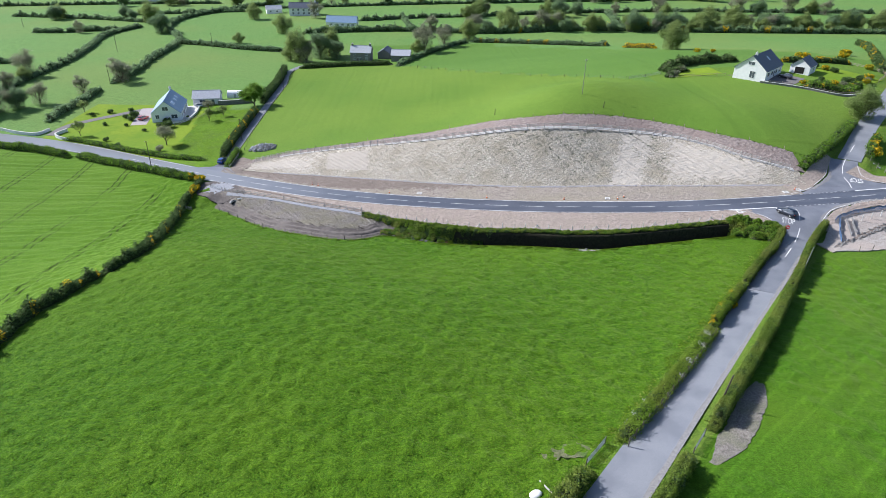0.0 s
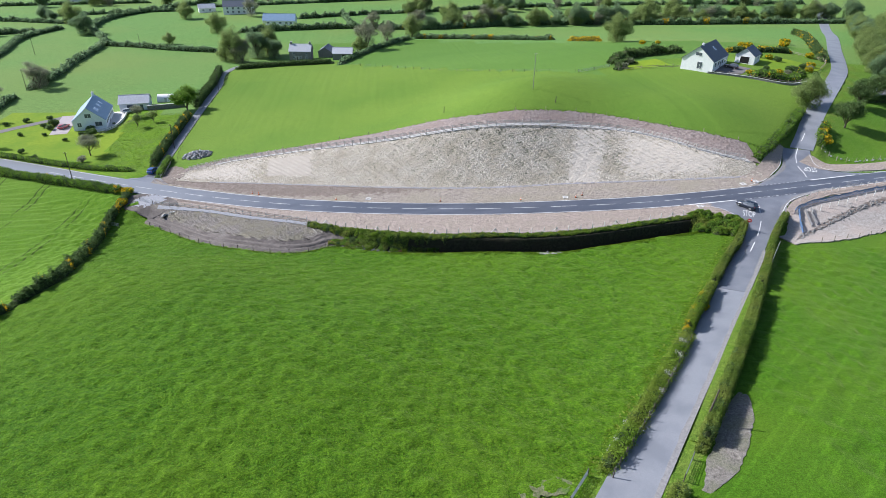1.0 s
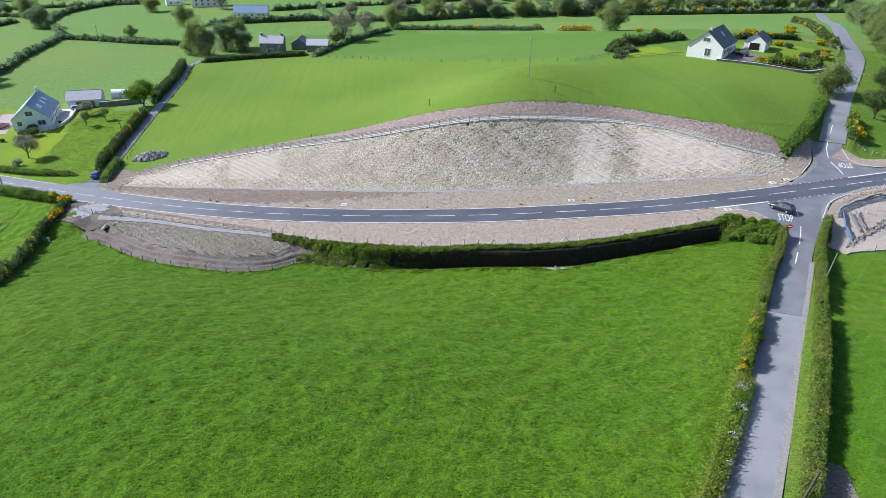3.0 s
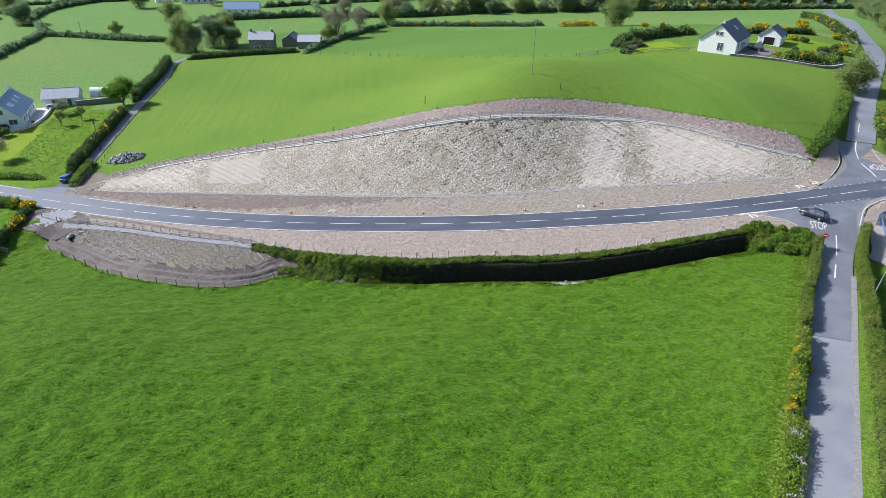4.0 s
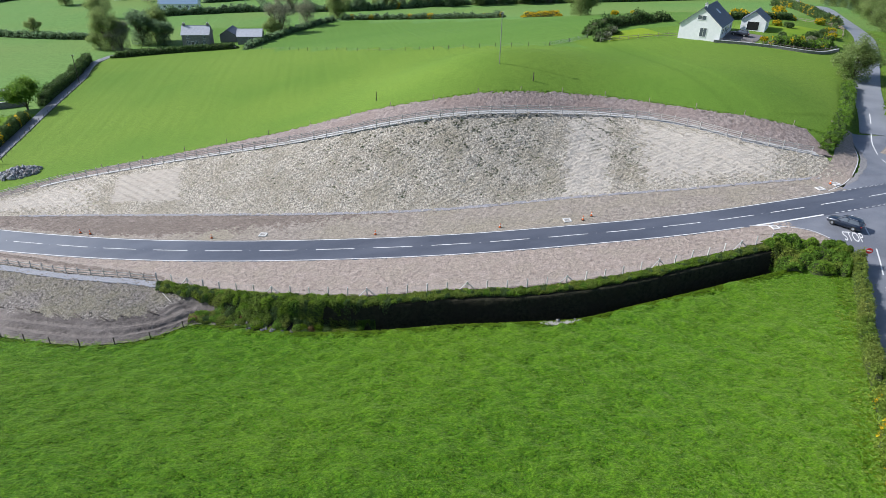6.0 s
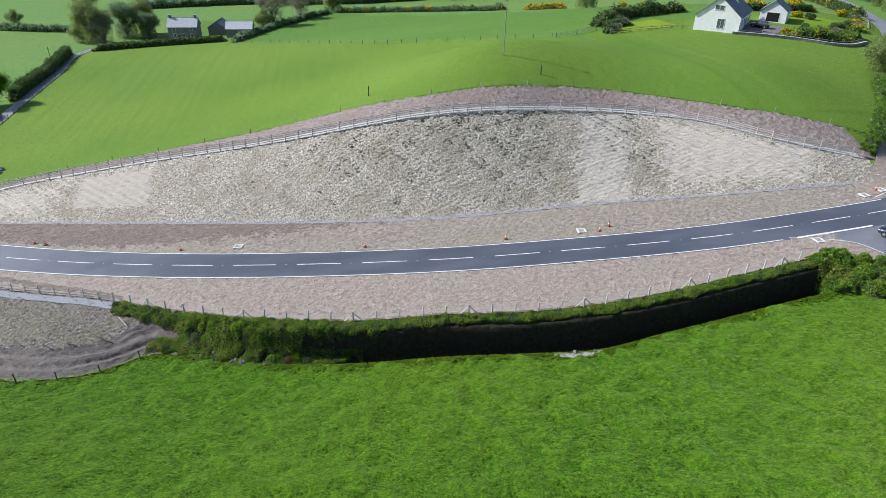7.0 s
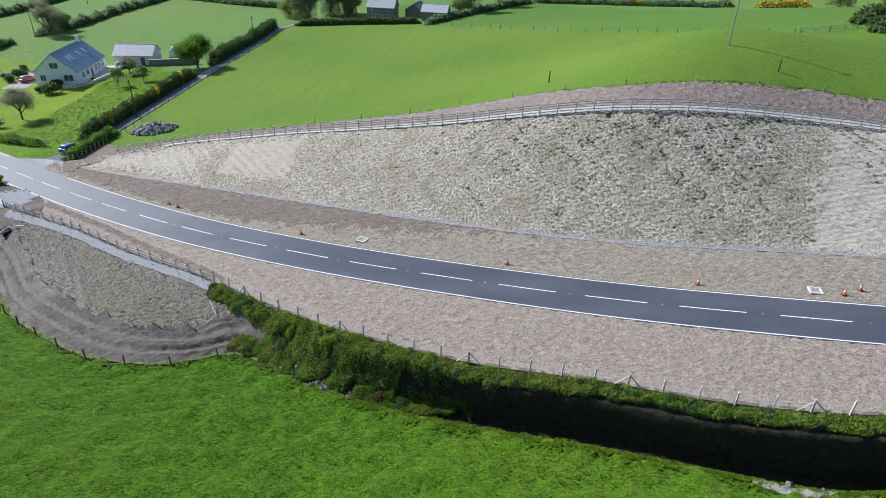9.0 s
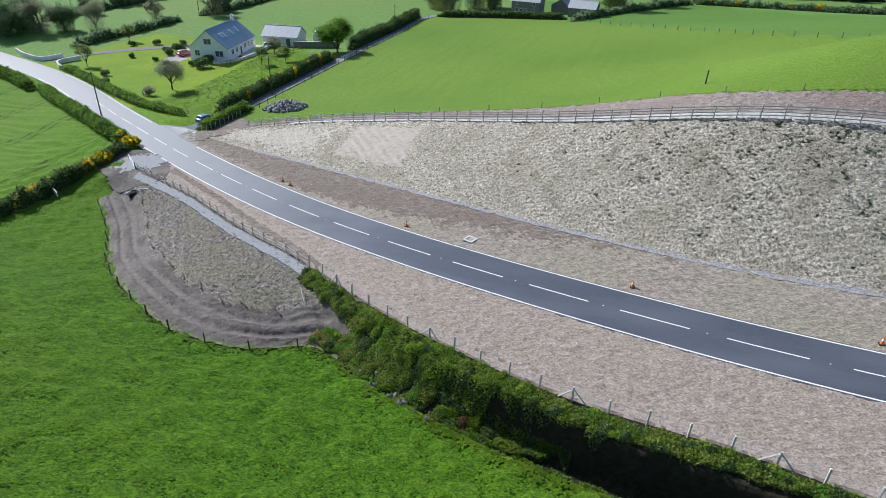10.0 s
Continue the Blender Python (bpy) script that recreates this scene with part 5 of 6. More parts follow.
for p, x, y, s in ((twiggy, -93, 196.5, 1.1), (shrub, -116, 207, 0.9), (shrub, -121, 234, 1.0), (shrub, -125, 225, 0.8), (shrub, -117, 225, 0.7), (shrub, -108, 219.5, 0.7), (shrub, -101.2, 223.6, 1.7), (shrub, -104.6, 224.6, 0.9), (shrub, -118.2, 231.7, 1.2), (shrub, -108.4, 199.6, 1.0),
                   (shrub, -103.5, 229, 1.3), (shrub, -135, 236, 0.9), (shrub, -118.5, 236, 1.5), (shrub, -130, 240, 1.0), (shrub, -123, 243, 1.0), (shrub, -98, 236, 0.5), (shrub, -112, 250, 1.2),
                   (gorse, 115, 155, 1.2), (gorse, 117.5, 158, 1.0), (gorse, 146, 213, 1.2), (gorse, 128, 206, 1.0), (gorse, 122, 209, 1.0), (gorse, -68.5, 160, 1.3), (gorse, -69, 166.5, 1.2), (gorse, -71.5, 167.5, 1.1),
                   (gorse, 196, 293, 1.6), (gorse, 49.5, 87.3, 0.9), (gorse, 161, 236, 1.4), (gorse, 204, 306, 1.5),
                   (gorse, 140.2, 228.9, 1.2), (shrub, 141.5, 225.5, 1.2), (shrub, 137.5, 211.5, 1.5), (gorse, 150.4, 219.4, 1.3), (gorse, 133, 210, 1.0), (gorse, 172.4, 271, 1.8), (gorse, 166, 262, 1.6),
                   (gorse, 144.1, 256, 1.5), (gorse, 148, 258, 1.4), (gorse, 111.9, 279, 1.2), (gorse, 118, 277, 1.0), (shrub, 141, 212.5, 1.2), (shrub, 145, 216, 1.3), (shrub, 130, 213, 1.1), (shrub, 127, 209, 1.2),
                   (twiggy, 147, 214.5, 1.0), (twiggy, 134.5, 207, 1.1), (shrub, 137, 231, 1.2), (twiggy, 88, 229, 1.2), (shrub, 95, 241, 1.3), (twiggy, 84, 224, 1.1)):
    grow(p, x, y, s)

# ---- fences and poles ----
def thing_mesh(name, bm, material):
    me = bpy.data.meshes.new(name)
    bmesh.ops.recalc_face_normals(bm, faces=bm.faces)
    bm.to_mesh(me)
    bm.free()
    me.materials.append(M[material])
    return me


POSTS = {"tallpale": thing_mesh("post", boxed((0.12, 0.12, 1.95), 0.012, (0, 0, 0.68)), "palewood"), "palewood": thing_mesh("post", boxed((0.11, 0.11, 1.5), 0.012, (0, 0, 0.5)), "palewood"), "timber": thing_mesh("post", boxed((0.11, 0.11, 1.5), 0.012, (0, 0, 0.5)), "timber"), "concrete": thing_mesh("post", boxed((0.13, 0.13, 1.7), 0.015, (0, 0, 0.55)), "concrete"),
         "dark": thing_mesh("post", boxed((0.11, 0.11, 1.5), 0.012, (0, 0, 0.45)), "darkwood")}
RAILS = {k: thing_mesh("rail", boxed((1, 0.05, 0.11), 0), k) for k in ("timber", "steel", "palewood")}
bmw = bmesh.new()
rod(bmw, (-0.5, 0, 0), (0.5, 0, 0), 1, 1, 4)
WIRE = thing_mesh("wire", bmw, "wire")


def child(name, me, parent, m):
    ob = new(name, me)
    ob.parent = parent
    ob.matrix_basis = m
    return ob


def span(a, b, sy=1.0, sz=1.0):
    d = Vector(b) - Vector(a)
    return Matrix.Translation((Vector(a) + Vector(b)) / 2) @ d.to_track_quat("X", "Z").to_matrix().to_4x4() @ Matrix.Diagonal((d.length, sy, sz, 1))


def fence(points, gap, post, rails=(), wires=(), label="", braces=0, jitter=2.0, lift=0.0, rail="timber"):
    line = spread(points, gap)
    o = root("fence", Matrix(), label, "fence", "fences")
    tops = [Vector((p[0], p[1], gz(*p) + lift)) for p in line]
    fr = random.Random(len(line))
    for k, p in enumerate(tops):
        child("post", POSTS[post], o, pose(*p, fr.uniform(-jitter, jitter), fr.uniform(-jitter, jitter), fr.uniform(0, 90)) @ Matrix.Diagonal((1, 1, fr.uniform(0.92, 1.06), 1)))
        if k + 1 < len(tops):
            q = tops[k + 1]
            for h in rails:
                z = Vector((0, 0, h))
                child("rail", RAILS[rail], o, span(p + z, q + z))
            for h in wires:
                z = Vector((0, 0, h))
                child("wire", WIRE, o, span(p + z, q + z, 0.007, 0.007))
        if braces and k % braces == 2 and 0 < k < len(tops) - 1:
            for s in (-1, 1):
                v = (tops[k + s] - p) * 0.42
                bm = bmesh.new()
                rod(bm, p + Vector((0, 0, 1.15)), p + v + Vector((0, 0, 0.02)), 0.06, 0.06, 4)
                part("brace", bm, post if post != "dark" else "darkwood", o)
    return o


fence([(x, float(crest(x)) - 0.75) for x in np.arange(-57, 93, 5)], 2.3, "tallpale", (0.4, 0.75, 1.1, 1.4), label="pale timber post and rail fence along the crest", lift=0.05, rail="palewood")
fence([(x, float(field_n(x)) + 0.3) for x in np.arange(-48, 95, 6)], 8.5, "timber", wires=(0.5,), label="low thin post and wire fence at the pasture edge", lift=-0.35)
fence([(x, float(fence_s(x)) - 0.1) for x in np.arange(-19, 71, 5)], 2.55, "concrete", wires=(0.35, 0.7, 1.05), label="pale concrete post and wire fence with braces", braces=5)
fence([(x, float(fence_s(x)) - 0.1) for x in np.arange(-59, -18, 5)], 2.2, "palewood", (0.4, 0.85), label="pale post and rail fence beside gravel path", rail="palewood")
fence([(x, float(field_s(x)) - 0.2) for x in np.arange(-58, -10, 4)], 3.9, "dark", wires=(0.5, 0.9), label="short timber posts with wire around bare earth")
fence([(43, 77.4), (36, 68.4), (29, 60), (22.8, 52.8)], 1.8, "dark", wires=(0.5, 0.9), label="old wire fence on a roadside bank", lift=0.35)
fence([(-63.9, 177.6), (-64.3, 183), (-64.8, 190)], 1.3, "palewood", wires=(0.5, 0.9), label="pale posts along the lane hedge")
fence([(-64.6, 196), (-66.8, 214), (-68, 245), (-69, 281), (-72, 310)], 3.5, "dark", wires=(0.5, 0.9), label="post and wire fence beside the lane")
fence([(112, 152), (114, 147.5), (117.5, 146.2), (126, 147), (140, 149.5)], 2.2, "timber", wires=(0.5, 0.9), label="timber posts along the road corner")
fence([(90.8, 126.2), (94.5, 128.2), (98, 129.0), (106, 130.6), (124, 132.6)], 2.0, "palewood", (0.9,), label="pale posts around the new junction corner", rail="palewood")
fence([(90.5, 121.2), (95.4, 122.9), (103.3, 125.0), (118, 129)], 2.4, "concrete", label="pale posts across the stony yard")
fence([(86, 110.5), (98, 113), (110, 117.2), (126, 121)], 3.0, "timber", wires=(0.5, 0.9), label="timber post fence below the stony yard")
fence([(81, 221), (92, 220.5), (101, 218.5), (108, 211.5), (119, 205.5)], 2.6, "timber", (0.45, 0.9), label="low timber rail fence round the bungalow garden")
fence([(120, 205), (131, 199.3), (138, 202)], 2.6, "timber", (0.45, 0.9), label="low rail fence at the garden foot")
fence([(158, 243), (163, 232), (152, 216)], 2.6, "timber", (0.45, 0.9), label="timber rail fence beside the hill road")
fence([(-100, 222), (-96, 230), (-91, 240), (-87, 249)], 2.6, "timber", (0.45, 0.9), label="low garden fence between lawn and paddock")


fence([(-26, 317), (-12, 304), (8, 281), (28, 257), (48, 239), (66, 222)], 5.0, "dark", wires=(0.5, 0.9), label="old post and wire fence across the pasture")


log_bm = bmesh.new()
rod(log_bm, (-0.85, 0, 0), (0.85, 0, 0), 0.085, 0.07, 7)
LOG = thing_mesh("log", log_bm, "darkwood")
lr = random.Random(9)
for k in range(12):
    x = -52 + 3.05 * k + lr.uniform(-0.3, 0.3)
    y = float(field_s(x)) + 6.3 - 0.05 * k + lr.uniform(-0.25, 0.25)
    e = 0.7
    dz = gz(x + e, y - e * 0.75) - gz(x - e, y + e * 0.75)
    o = root("timber_log", Matrix.Translation((x, y, gz(x, y, 0.24))) @ Vector((2 * e, -1.5 * e, dz)).to_track_quat("X", "Z").to_matrix().to_4x4(), "dark round timber log lying on the earth bank", "log", "bank logs")
    child("log", LOG, o, Matrix.Rotation(lr.uniform(-0.25, 0.25), 4, "Z") @ Matrix.Scale(lr.uniform(0.75, 1.1), 4))
o = root("loose_plank", Matrix(), "pale loose plank leaning at the hedge end", "plank")
bm = bmesh.new()
rod(bm, (-17.4, 134.6, gz(-17.4, 134.6, 0.7)), (-16.2, 133.2, gz(-16.2, 133.2, 0.25)), 0.07, 0.06, 4)
part("plank", bm, "palewood", o)

for x, y, h in ((16.8, 185.9, 1.9), (47.5, 177.4, 1.7)):
    o = root("straining_post", at(x, y), "dark timber straining post at the pasture edge", "post", "straining posts")
    bm = bmesh.new()
    rod(bm, (0, 0, -0.3), (0.05, 0, h), 0.11, 0.09, 8)
    part("shaft", bm, "darkwood", o)


def pole(x, y, h, lean=0.0, arms=True, pale=False, cross=0):
    o = root("utility_pole", at(x, y, cross), "grey green utility pole standing in the grass" if pale else "dark wooden utility pole with insulators", "pole", "utility poles")
    bm = bmesh.new()
    rod(bm, (0, 0, -0.4), (lean * h, 0, h), *((0.1, 0.07) if pale else (0.13, 0.085)), 8)
    part("shaft", bm, "polegrey" if pale else "darkwood", o)
    if arms:
        bm = bmesh.new()
        box(bm, (lean * h, 0, h - 0.35), (0.9, 0.1, 0.1), 0.01)
        part("crossarm", bm, "polegrey" if pale else "darkwood", o)
        for dx in (-0.38, 0.38):
            bm = bmesh.new()
            rod(bm, (lean * h + dx, 0, h - 0.3), (lean * h + dx, 0, h - 0.08), 0.045, 0.03, 6)
            part("insulator", bm, "white", o)
    return o


pole(-88.5, 179.2, 8.5)
pole(-151, 285, 8.5)
pole(-184, 363, 8.5)
pole(42.6, 185.2, 10.2, 0.0, True, True, 20)
pole(36.2, 59.6, 5.2, 0.12, False)
pole(68.9, 100.3, 5.6, 0.1, False, True)
pole(-68.3, 206, 8.0)
pole(-69.5, 275, 9.0)
pole(-133, 373, 8.5)
pole(-297, 462, 8.5)
pole(-213, 286, 8.5)

# ---- vehicles ----
def estate_car(x, y, turn, colour, label, name="estate_car"):
    """A tall estate car, 4.6 m long, nose towards its own +x."""
    m = at(x, y, turn, 1.0, 0.06)
    e = 1.2
    t = radians(turn)
    slope = math.degrees(math.atan((gz(x + e * math.cos(t), y + e * math.sin(t)) - gz(x - e * math.cos(t), y - e * math.sin(t))) / (2 * e)))
    o = root(name, pose(x, y, gz(x, y, 0.06), 0, -slope * math.cos(0), turn), label, "car", "cars")
    o.matrix_basis = Matrix.Translation((x, y, gz(x, y, 0.06))) @ Matrix.Rotation(t, 4, "Z") @ Matrix.Rotation(-radians(slope), 4, "Y")

    def loft(name, sections, material, label=""):
        bm = bmesh.new()
        rings = []
        for sx, half, z0, z1, r in sections:
            ring = [(-half + r, z0), (half - r, z0), (half, z0 + r), (half, (z0 + z1) / 2), (half - r * 0.7, z1 - r * 0.4), (half - r * 2, z1), (-half + r * 2, z1), (-half + r * 0.7, z1 - r * 0.4),
                    (-half, (z0 + z1) / 2), (-half, z0 + r)]
            rings.append([bm.verts.new((sx, a, b)) for a, b in ring])
        for r0, r1 in zip(rings, rings[1:]):
            for i in range(10):
                bm.faces.new((r0[i], r0[(i + 1) % 10], r1[(i + 1) % 10], r1[i]))
        bm.faces.new(rings[0])
        bm.faces.new(rings[-1][::-1])
        return part(name, bm, material, o, label, flat=False)
    body = loft("body", [(-2.3, 0.78, 0.42, 0.88, 0.1), (-2.22, 0.86, 0.3, 1.0, 0.1), (-1.6, 0.91, 0.24, 1.04, 0.1), (0.2, 0.92, 0.22, 1.0, 0.1), (0.95, 0.91, 0.22, 0.98, 0.1), (1.7, 0.88, 0.24, 0.9, 0.1),
                         (2.15, 0.82, 0.28, 0.8, 0.1), (2.3, 0.7, 0.36, 0.7, 0.1)], paint("car paint", colour))
    bm = bmesh.new()
    low = [(-2.12, 0.80), (-1.5, 0.84), (0.3, 0.84), (1.0, 0.80)]
    high = [(-1.85, 0.62), (-1.4, 0.66), (-0.2, 0.66), (0.25, 0.62)]
    ring = [[bm.verts.new((a, s * h, z)) for (a, h), z in zip(p, zz)] for s in (-1, 1) for p, zz in ((low, (0.98,) * 4), (high, (1.45, 1.53, 1.53, 1.46)))]
    for a, b in ((ring[0], ring[1]), (ring[2], ring[3]), (ring[1], ring[3]), (ring[0], ring[2])):
        for i in range(3):
            bm.faces.new((a[i], a[i + 1], b[i + 1], b[i]))
    for i in (0, 3):
        bm.faces.new((ring[0][i], ring[1][i], ring[3][i], ring[2][i]))
    part("window_glass", bm, "glass", o, "dark tinted glass")
    loft("roof", [(-1.95, 0.56, 1.44, 1.50, 0.03), (-1.5, 0.66, 1.51, 1.57, 0.03), (-0.6, 0.67, 1.53, 1.59, 0.03), (-0.15, 0.65, 1.51, 1.57, 0.03), (0.22, 0.58, 1.44, 1.49, 0.03)], body.data.materials[0])
    for s in (-1, 1):
        for a, b in (((0.95, 0.80 * s, 0.98), (0.26, 0.62 * s, 1.48)), ((-0.45, 0.845 * s, 0.98), (-0.5, 0.665 * s, 1.53)), ((-2.05, 0.81 * s, 0.98), (-1.78, 0.63 * s, 1.48))):
            bm = bmesh.new()
            rod(bm, a, b, 0.045, 0.045, 5)
            part("pillar", bm, body.data.materials[0], o)
        bm = bmesh.new()
        box(bm, (0.72, 0.98 * s, 1.02), (0.16, 0.2, 0.13), 0.03)
        part("mirror", bm, body.data.materials[0], o)
        bm = bmesh.new()
        box(bm, (2.16, 0.62 * s, 0.68), (0.2, 0.34, 0.13), 0.03)
        part("headlight", bm, "frame", o, "clear headlight")
        bm = bmesh.new()
        box(bm, (-2.22, 0.68 * s, 0.86), (0.14, 0.26, 0.16), 0.03)
        part("tail_light", bm, "red", o, "red tail light")
        bm = bmesh.new()
        rod(bm, (-1.7, 0.6 * s, 1.61), (-0.3, 0.6 * s, 1.61), 0.02, 0.02, 5)
        part("roof_rail", bm, "steel", o)
        for wx in (-1.38, 1.42):
            bm = bmesh.new()
            rod(bm, (wx, 0.72 * s, 0.34), (wx, 0.93 * s, 0.34), 0.34, 0.34, 18)
            w = part("wheel", bm, "tyre", o, "black tyre")
            bm = bmesh.new()
            rod(bm, (wx, 0.90 * s, 0.34), (wx, 0.945 * s, 0.34), 0.21, 0.19, 10)
            part("rim", bm, "steel", w, "silver alloy rim")
    bm = bmesh.new()
    box(bm, (2.24, 0, 0.62), (0.12, 0.8, 0.14), 0.02)
    part("grille", bm, "black", o, "black grille")
    return o


estate_car(78.3, 125.8, 118, (0.005, 0.011, 0.026), "dark blue grey estate car on the road")
estate_car(-68.2, 184.6, 80, (0.03, 0.09, 0.32), "blue hatchback car parked in the lane mouth")
estate_car(-114, 233, 75, (0.30, 0.03, 0.05), "dark red car parked on the house drive")
estate_car(-97.2, 249.5, 20, (0.55, 0.56, 0.58), "silver car parked behind the house")
estate_car(118.8, 215.5, 130, (0.02, 0.02, 0.025), "black car parked before the garage")


# ---- buildings ----
def gabled(name, m, L, Wd, eave, ridge, wall, roofm, label, category="house", windows=(), doors=(), lights=(), chimneys=(), over=0.35):
    """A gabled building: ridge along its own x. windows: (side, along, height, width, tall); sides s, n (long), e, w (gables)."""
    o = root(name, m, label, category, "buildings")
    bm = bmesh.new()
    a, b = L / 2, Wd / 2
    base = [bm.verts.new((sx * a, sy * b, -1.0)) for sx, sy in ((-1, -1), (1, -1), (1, 1), (-1, 1))]
    top = [bm.verts.new((sx * a, sy * b, eave)) for sx, sy in ((-1, -1), (1, -1), (1, 1), (-1, 1))]
    r0, r1 = bm.verts.new((-a, 0, ridge)), bm.verts.new((a, 0, ridge))
    for i in (0, 2):
        j = (i + 1) % 4
        bm.faces.new((base[i], base[j], top[j], top[i]))
    bm.faces.new((base[1], base[2], top[2], r1, top[1]))
    bm.faces.new((base[3], base[0], top[0], r0, top[3]))
    bm.faces.new((top[0], top[1], r1, r0))
    bm.faces.new((top[2], top[3], r0, r1))
    bm.faces.new(base[::-1])
    part("wall", bm, wall, o)
    pitch = math.atan2(ridge - eave, b)
    run = b / math.cos(pitch) + over
    roofs = []
    for s in (-1, 1):
        bm = bmesh.new()
        c = Vector((0, s * (run / 2) * math.cos(pitch), ridge - (run / 2) * math.sin(pitch) + 0.08))
        box(bm, (0, 0, 0), (L + 2 * over, run, 0.12), 0.02, Matrix.Translation(c) @ Matrix.Rotation(-s * pitch, 4, "X"))
        roofs.append(part("roof", bm, roofm, o))
    bm = bmesh.new()
    rod(bm, (-a - over, 0, ridge + 0.17), (a + over, 0, ridge + 0.17), 0.1, 0.1, 6)
    part("ridge_cap", bm, roofm, o)

    def facing(side, u, z):
        return {"s": Matrix.Translation((u, -b, z)), "n": Matrix.Translation((u, b, z)) @ Matrix.Rotation(math.pi, 4, "Z"),
                "e": Matrix.Translation((a, u, z)) @ Matrix.Rotation(math.pi / 2, 4, "Z"), "w": Matrix.Translation((-a, u, z)) @ Matrix.Rotation(-math.pi / 2, 4, "Z")}[side]
    for side, u, z, w, h in windows:
        f = facing(side, u, z)
        bm = bmesh.new()
        for c, s in (((0, 0, h / 2), (w, 0.12, 0.08)), ((0, 0, -h / 2), (w + 0.12, 0.2, 0.08)), ((-w / 2, 0, 0), (0.08, 0.12, h)), ((w / 2, 0, 0), (0.08, 0.12, h)), ((0, 0, 0), (0.06, 0.1, h))):
            box(bm, c, s, 0, f)
        win = part("window", bm, "frame", o)
        bm = bmesh.new()
        box(bm, (0, -0.005, 0), (w - 0.08, 0.04, h - 0.08), 0, f)
        part("pane", bm, "glass", win)
    for side, u, w, h, dm in doors:
        f = facing(side, u, h / 2)
        bm = bmesh.new()
        for c, s in (((0, 0, h / 2 + 0.04), (w + 0.2, 0.12, 0.1)), ((-w / 2 - 0.05, 0, 0), (0.1, 0.12, h)), ((w / 2 + 0.05, 0, 0), (0.1, 0.12, h))):
            box(bm, c, s, 0, f)
        d = part("door", bm, "frame", o)
        # A black fill stands for the unlit inside of an open doorway.
        bm = bmesh.new()
        box(bm, (0, -0.005, 0), (w, 0.05, h), 0, f)
        part("door_fill", bm, dm, d)
    for s, u, v in lights:
        bm = bmesh.new()
        c = Vector((u, s * v * b, ridge - v * (ridge - eave) + 0.17))
        box(bm, (0, 0, 0), (1.0, 1.6, 0.14), 0.02, Matrix.Translation(c) @ Matrix.Rotation(-s * pitch, 4, "X"))
        rl = part("rooflight", bm, "frame", o, "pale rooflight")
        bm = bmesh.new()
        box(bm, (0, 0, 0.07), (0.7, 1.3, 0.03), 0, Matrix.Translation(c) @ Matrix.Rotation(-s * pitch, 4, "X"))
        part("pane", bm, "skylight", rl)
    for u, hgt in chimneys:
        bm = bmesh.new()
        box(bm, (u, 0, ridge + hgt / 2 - 0.5), (0.9, 0.7, hgt + 1.0), 0.03)
        ch = part("chimney", bm, wall, o)
        bm = bmesh.new()
        box(bm, (u, 0, ridge + hgt + 0.06), (1.05, 0.85, 0.12), 0.02)
        for dx in (-0.2, 0.2):
            rod(bm, (u + dx, 0, ridge + hgt + 0.1), (u + dx, 0, ridge + hgt + 0.5), 0.12, 0.1, 8)
        part("chimney_cap", bm, "concrete", ch)
    return o


gabled("house", at(-106.0, 239.5, 103, 1, 0.2), 18.5, 10.5, 3.0, 7.4, "cream", "slateblue", "pale green rendered house with a blue slate roof", "house",
       [("w", -2.9, 1.6, 2.2, 1.5), ("w", 0, 4.6, 2.0, 1.4), ("w", 3.2, 1.6, 1.3, 1.4), ("s", -6.2, 1.7, 1.5, 1.3), ("s", -3.4, 1.7, 1.5, 1.3), ("s", 2.2, 1.7, 1.5, 1.3), ("s", 4.6, 1.7, 1.2, 1.2), ("s", 7, 1.7, 1.5, 1.3)],
       [("s", -0.6, 1.1, 2.1, "glass")], [(-1, -5.6, 0.45), (-1, -4.0, 0.45), (-1, 0.6, 0.45), (-1, 4.4, 0.45)], [(7.6, 1.3)])
gabled("garage", at(-96.5, 255.5, 10, 1, 0.1), 10.5, 7.5, 2.6, 4.9, "render", "tin", "white garage with a grey roof behind the house", "garage",
       [("s", -1.4, 1.5, 2.4, 1.2)], [("s", 2.6, 1.2, 2.1, "glass")])
gabled("bungalow", at(111.0, 219.8, 47, 1, 0.2), 16.5, 10.6, 3.0, 7.3, "render", "slate", "white dormer bungalow with a dark slate roof", "house",
       [("w", 0.0, 4.9, 2.1, 1.1), ("w", -0.9, 1.3, 1.7, 2.2), ("s", -5.5, 1.6, 1.8, 1.3), ("s", -2, 1.6, 1.8, 1.3), ("s", 2.2, 1.6, 1.8, 1.3), ("s", 5.6, 1.6, 1.6, 1.3)],
       [("s", 0.2, 1.1, 2.1, "glass")], [(-1, 1.0, 0.4)], [(-5.5, 0.6)])
gabled("garage", at(129.0, 224.0, 47, 1, 0.1), 8.0, 6.4, 2.6, 5.0, "render", "slate", "white detached garage with its door open", "garage", [("s", 1.0, 1.4, 1.2, 1.0)], [("w", 0, 3.0, 2.2, "black")])
gabled("farmhouse", at(-41.5, 334, -4, 1, 0.2), 10.5, 7.5, 4.6, 7.4, "stonewall", "tin", "old stone farmhouse with a grey roof", "farmhouse",
       [("s", -3.0, 1.6, 1.1, 1.3), ("s", 0.2, 1.6, 1.1, 1.3), ("s", 3.2, 1.6, 1.1, 1.3), ("s", -3.0, 3.8, 1.1, 1.1), ("s", 3.2, 3.8, 1.1, 1.1)], [("s", -1.4, 1.0, 2.0, "darkwood")], [], [(4.6, 1.0), (-4.6, 1.0)])
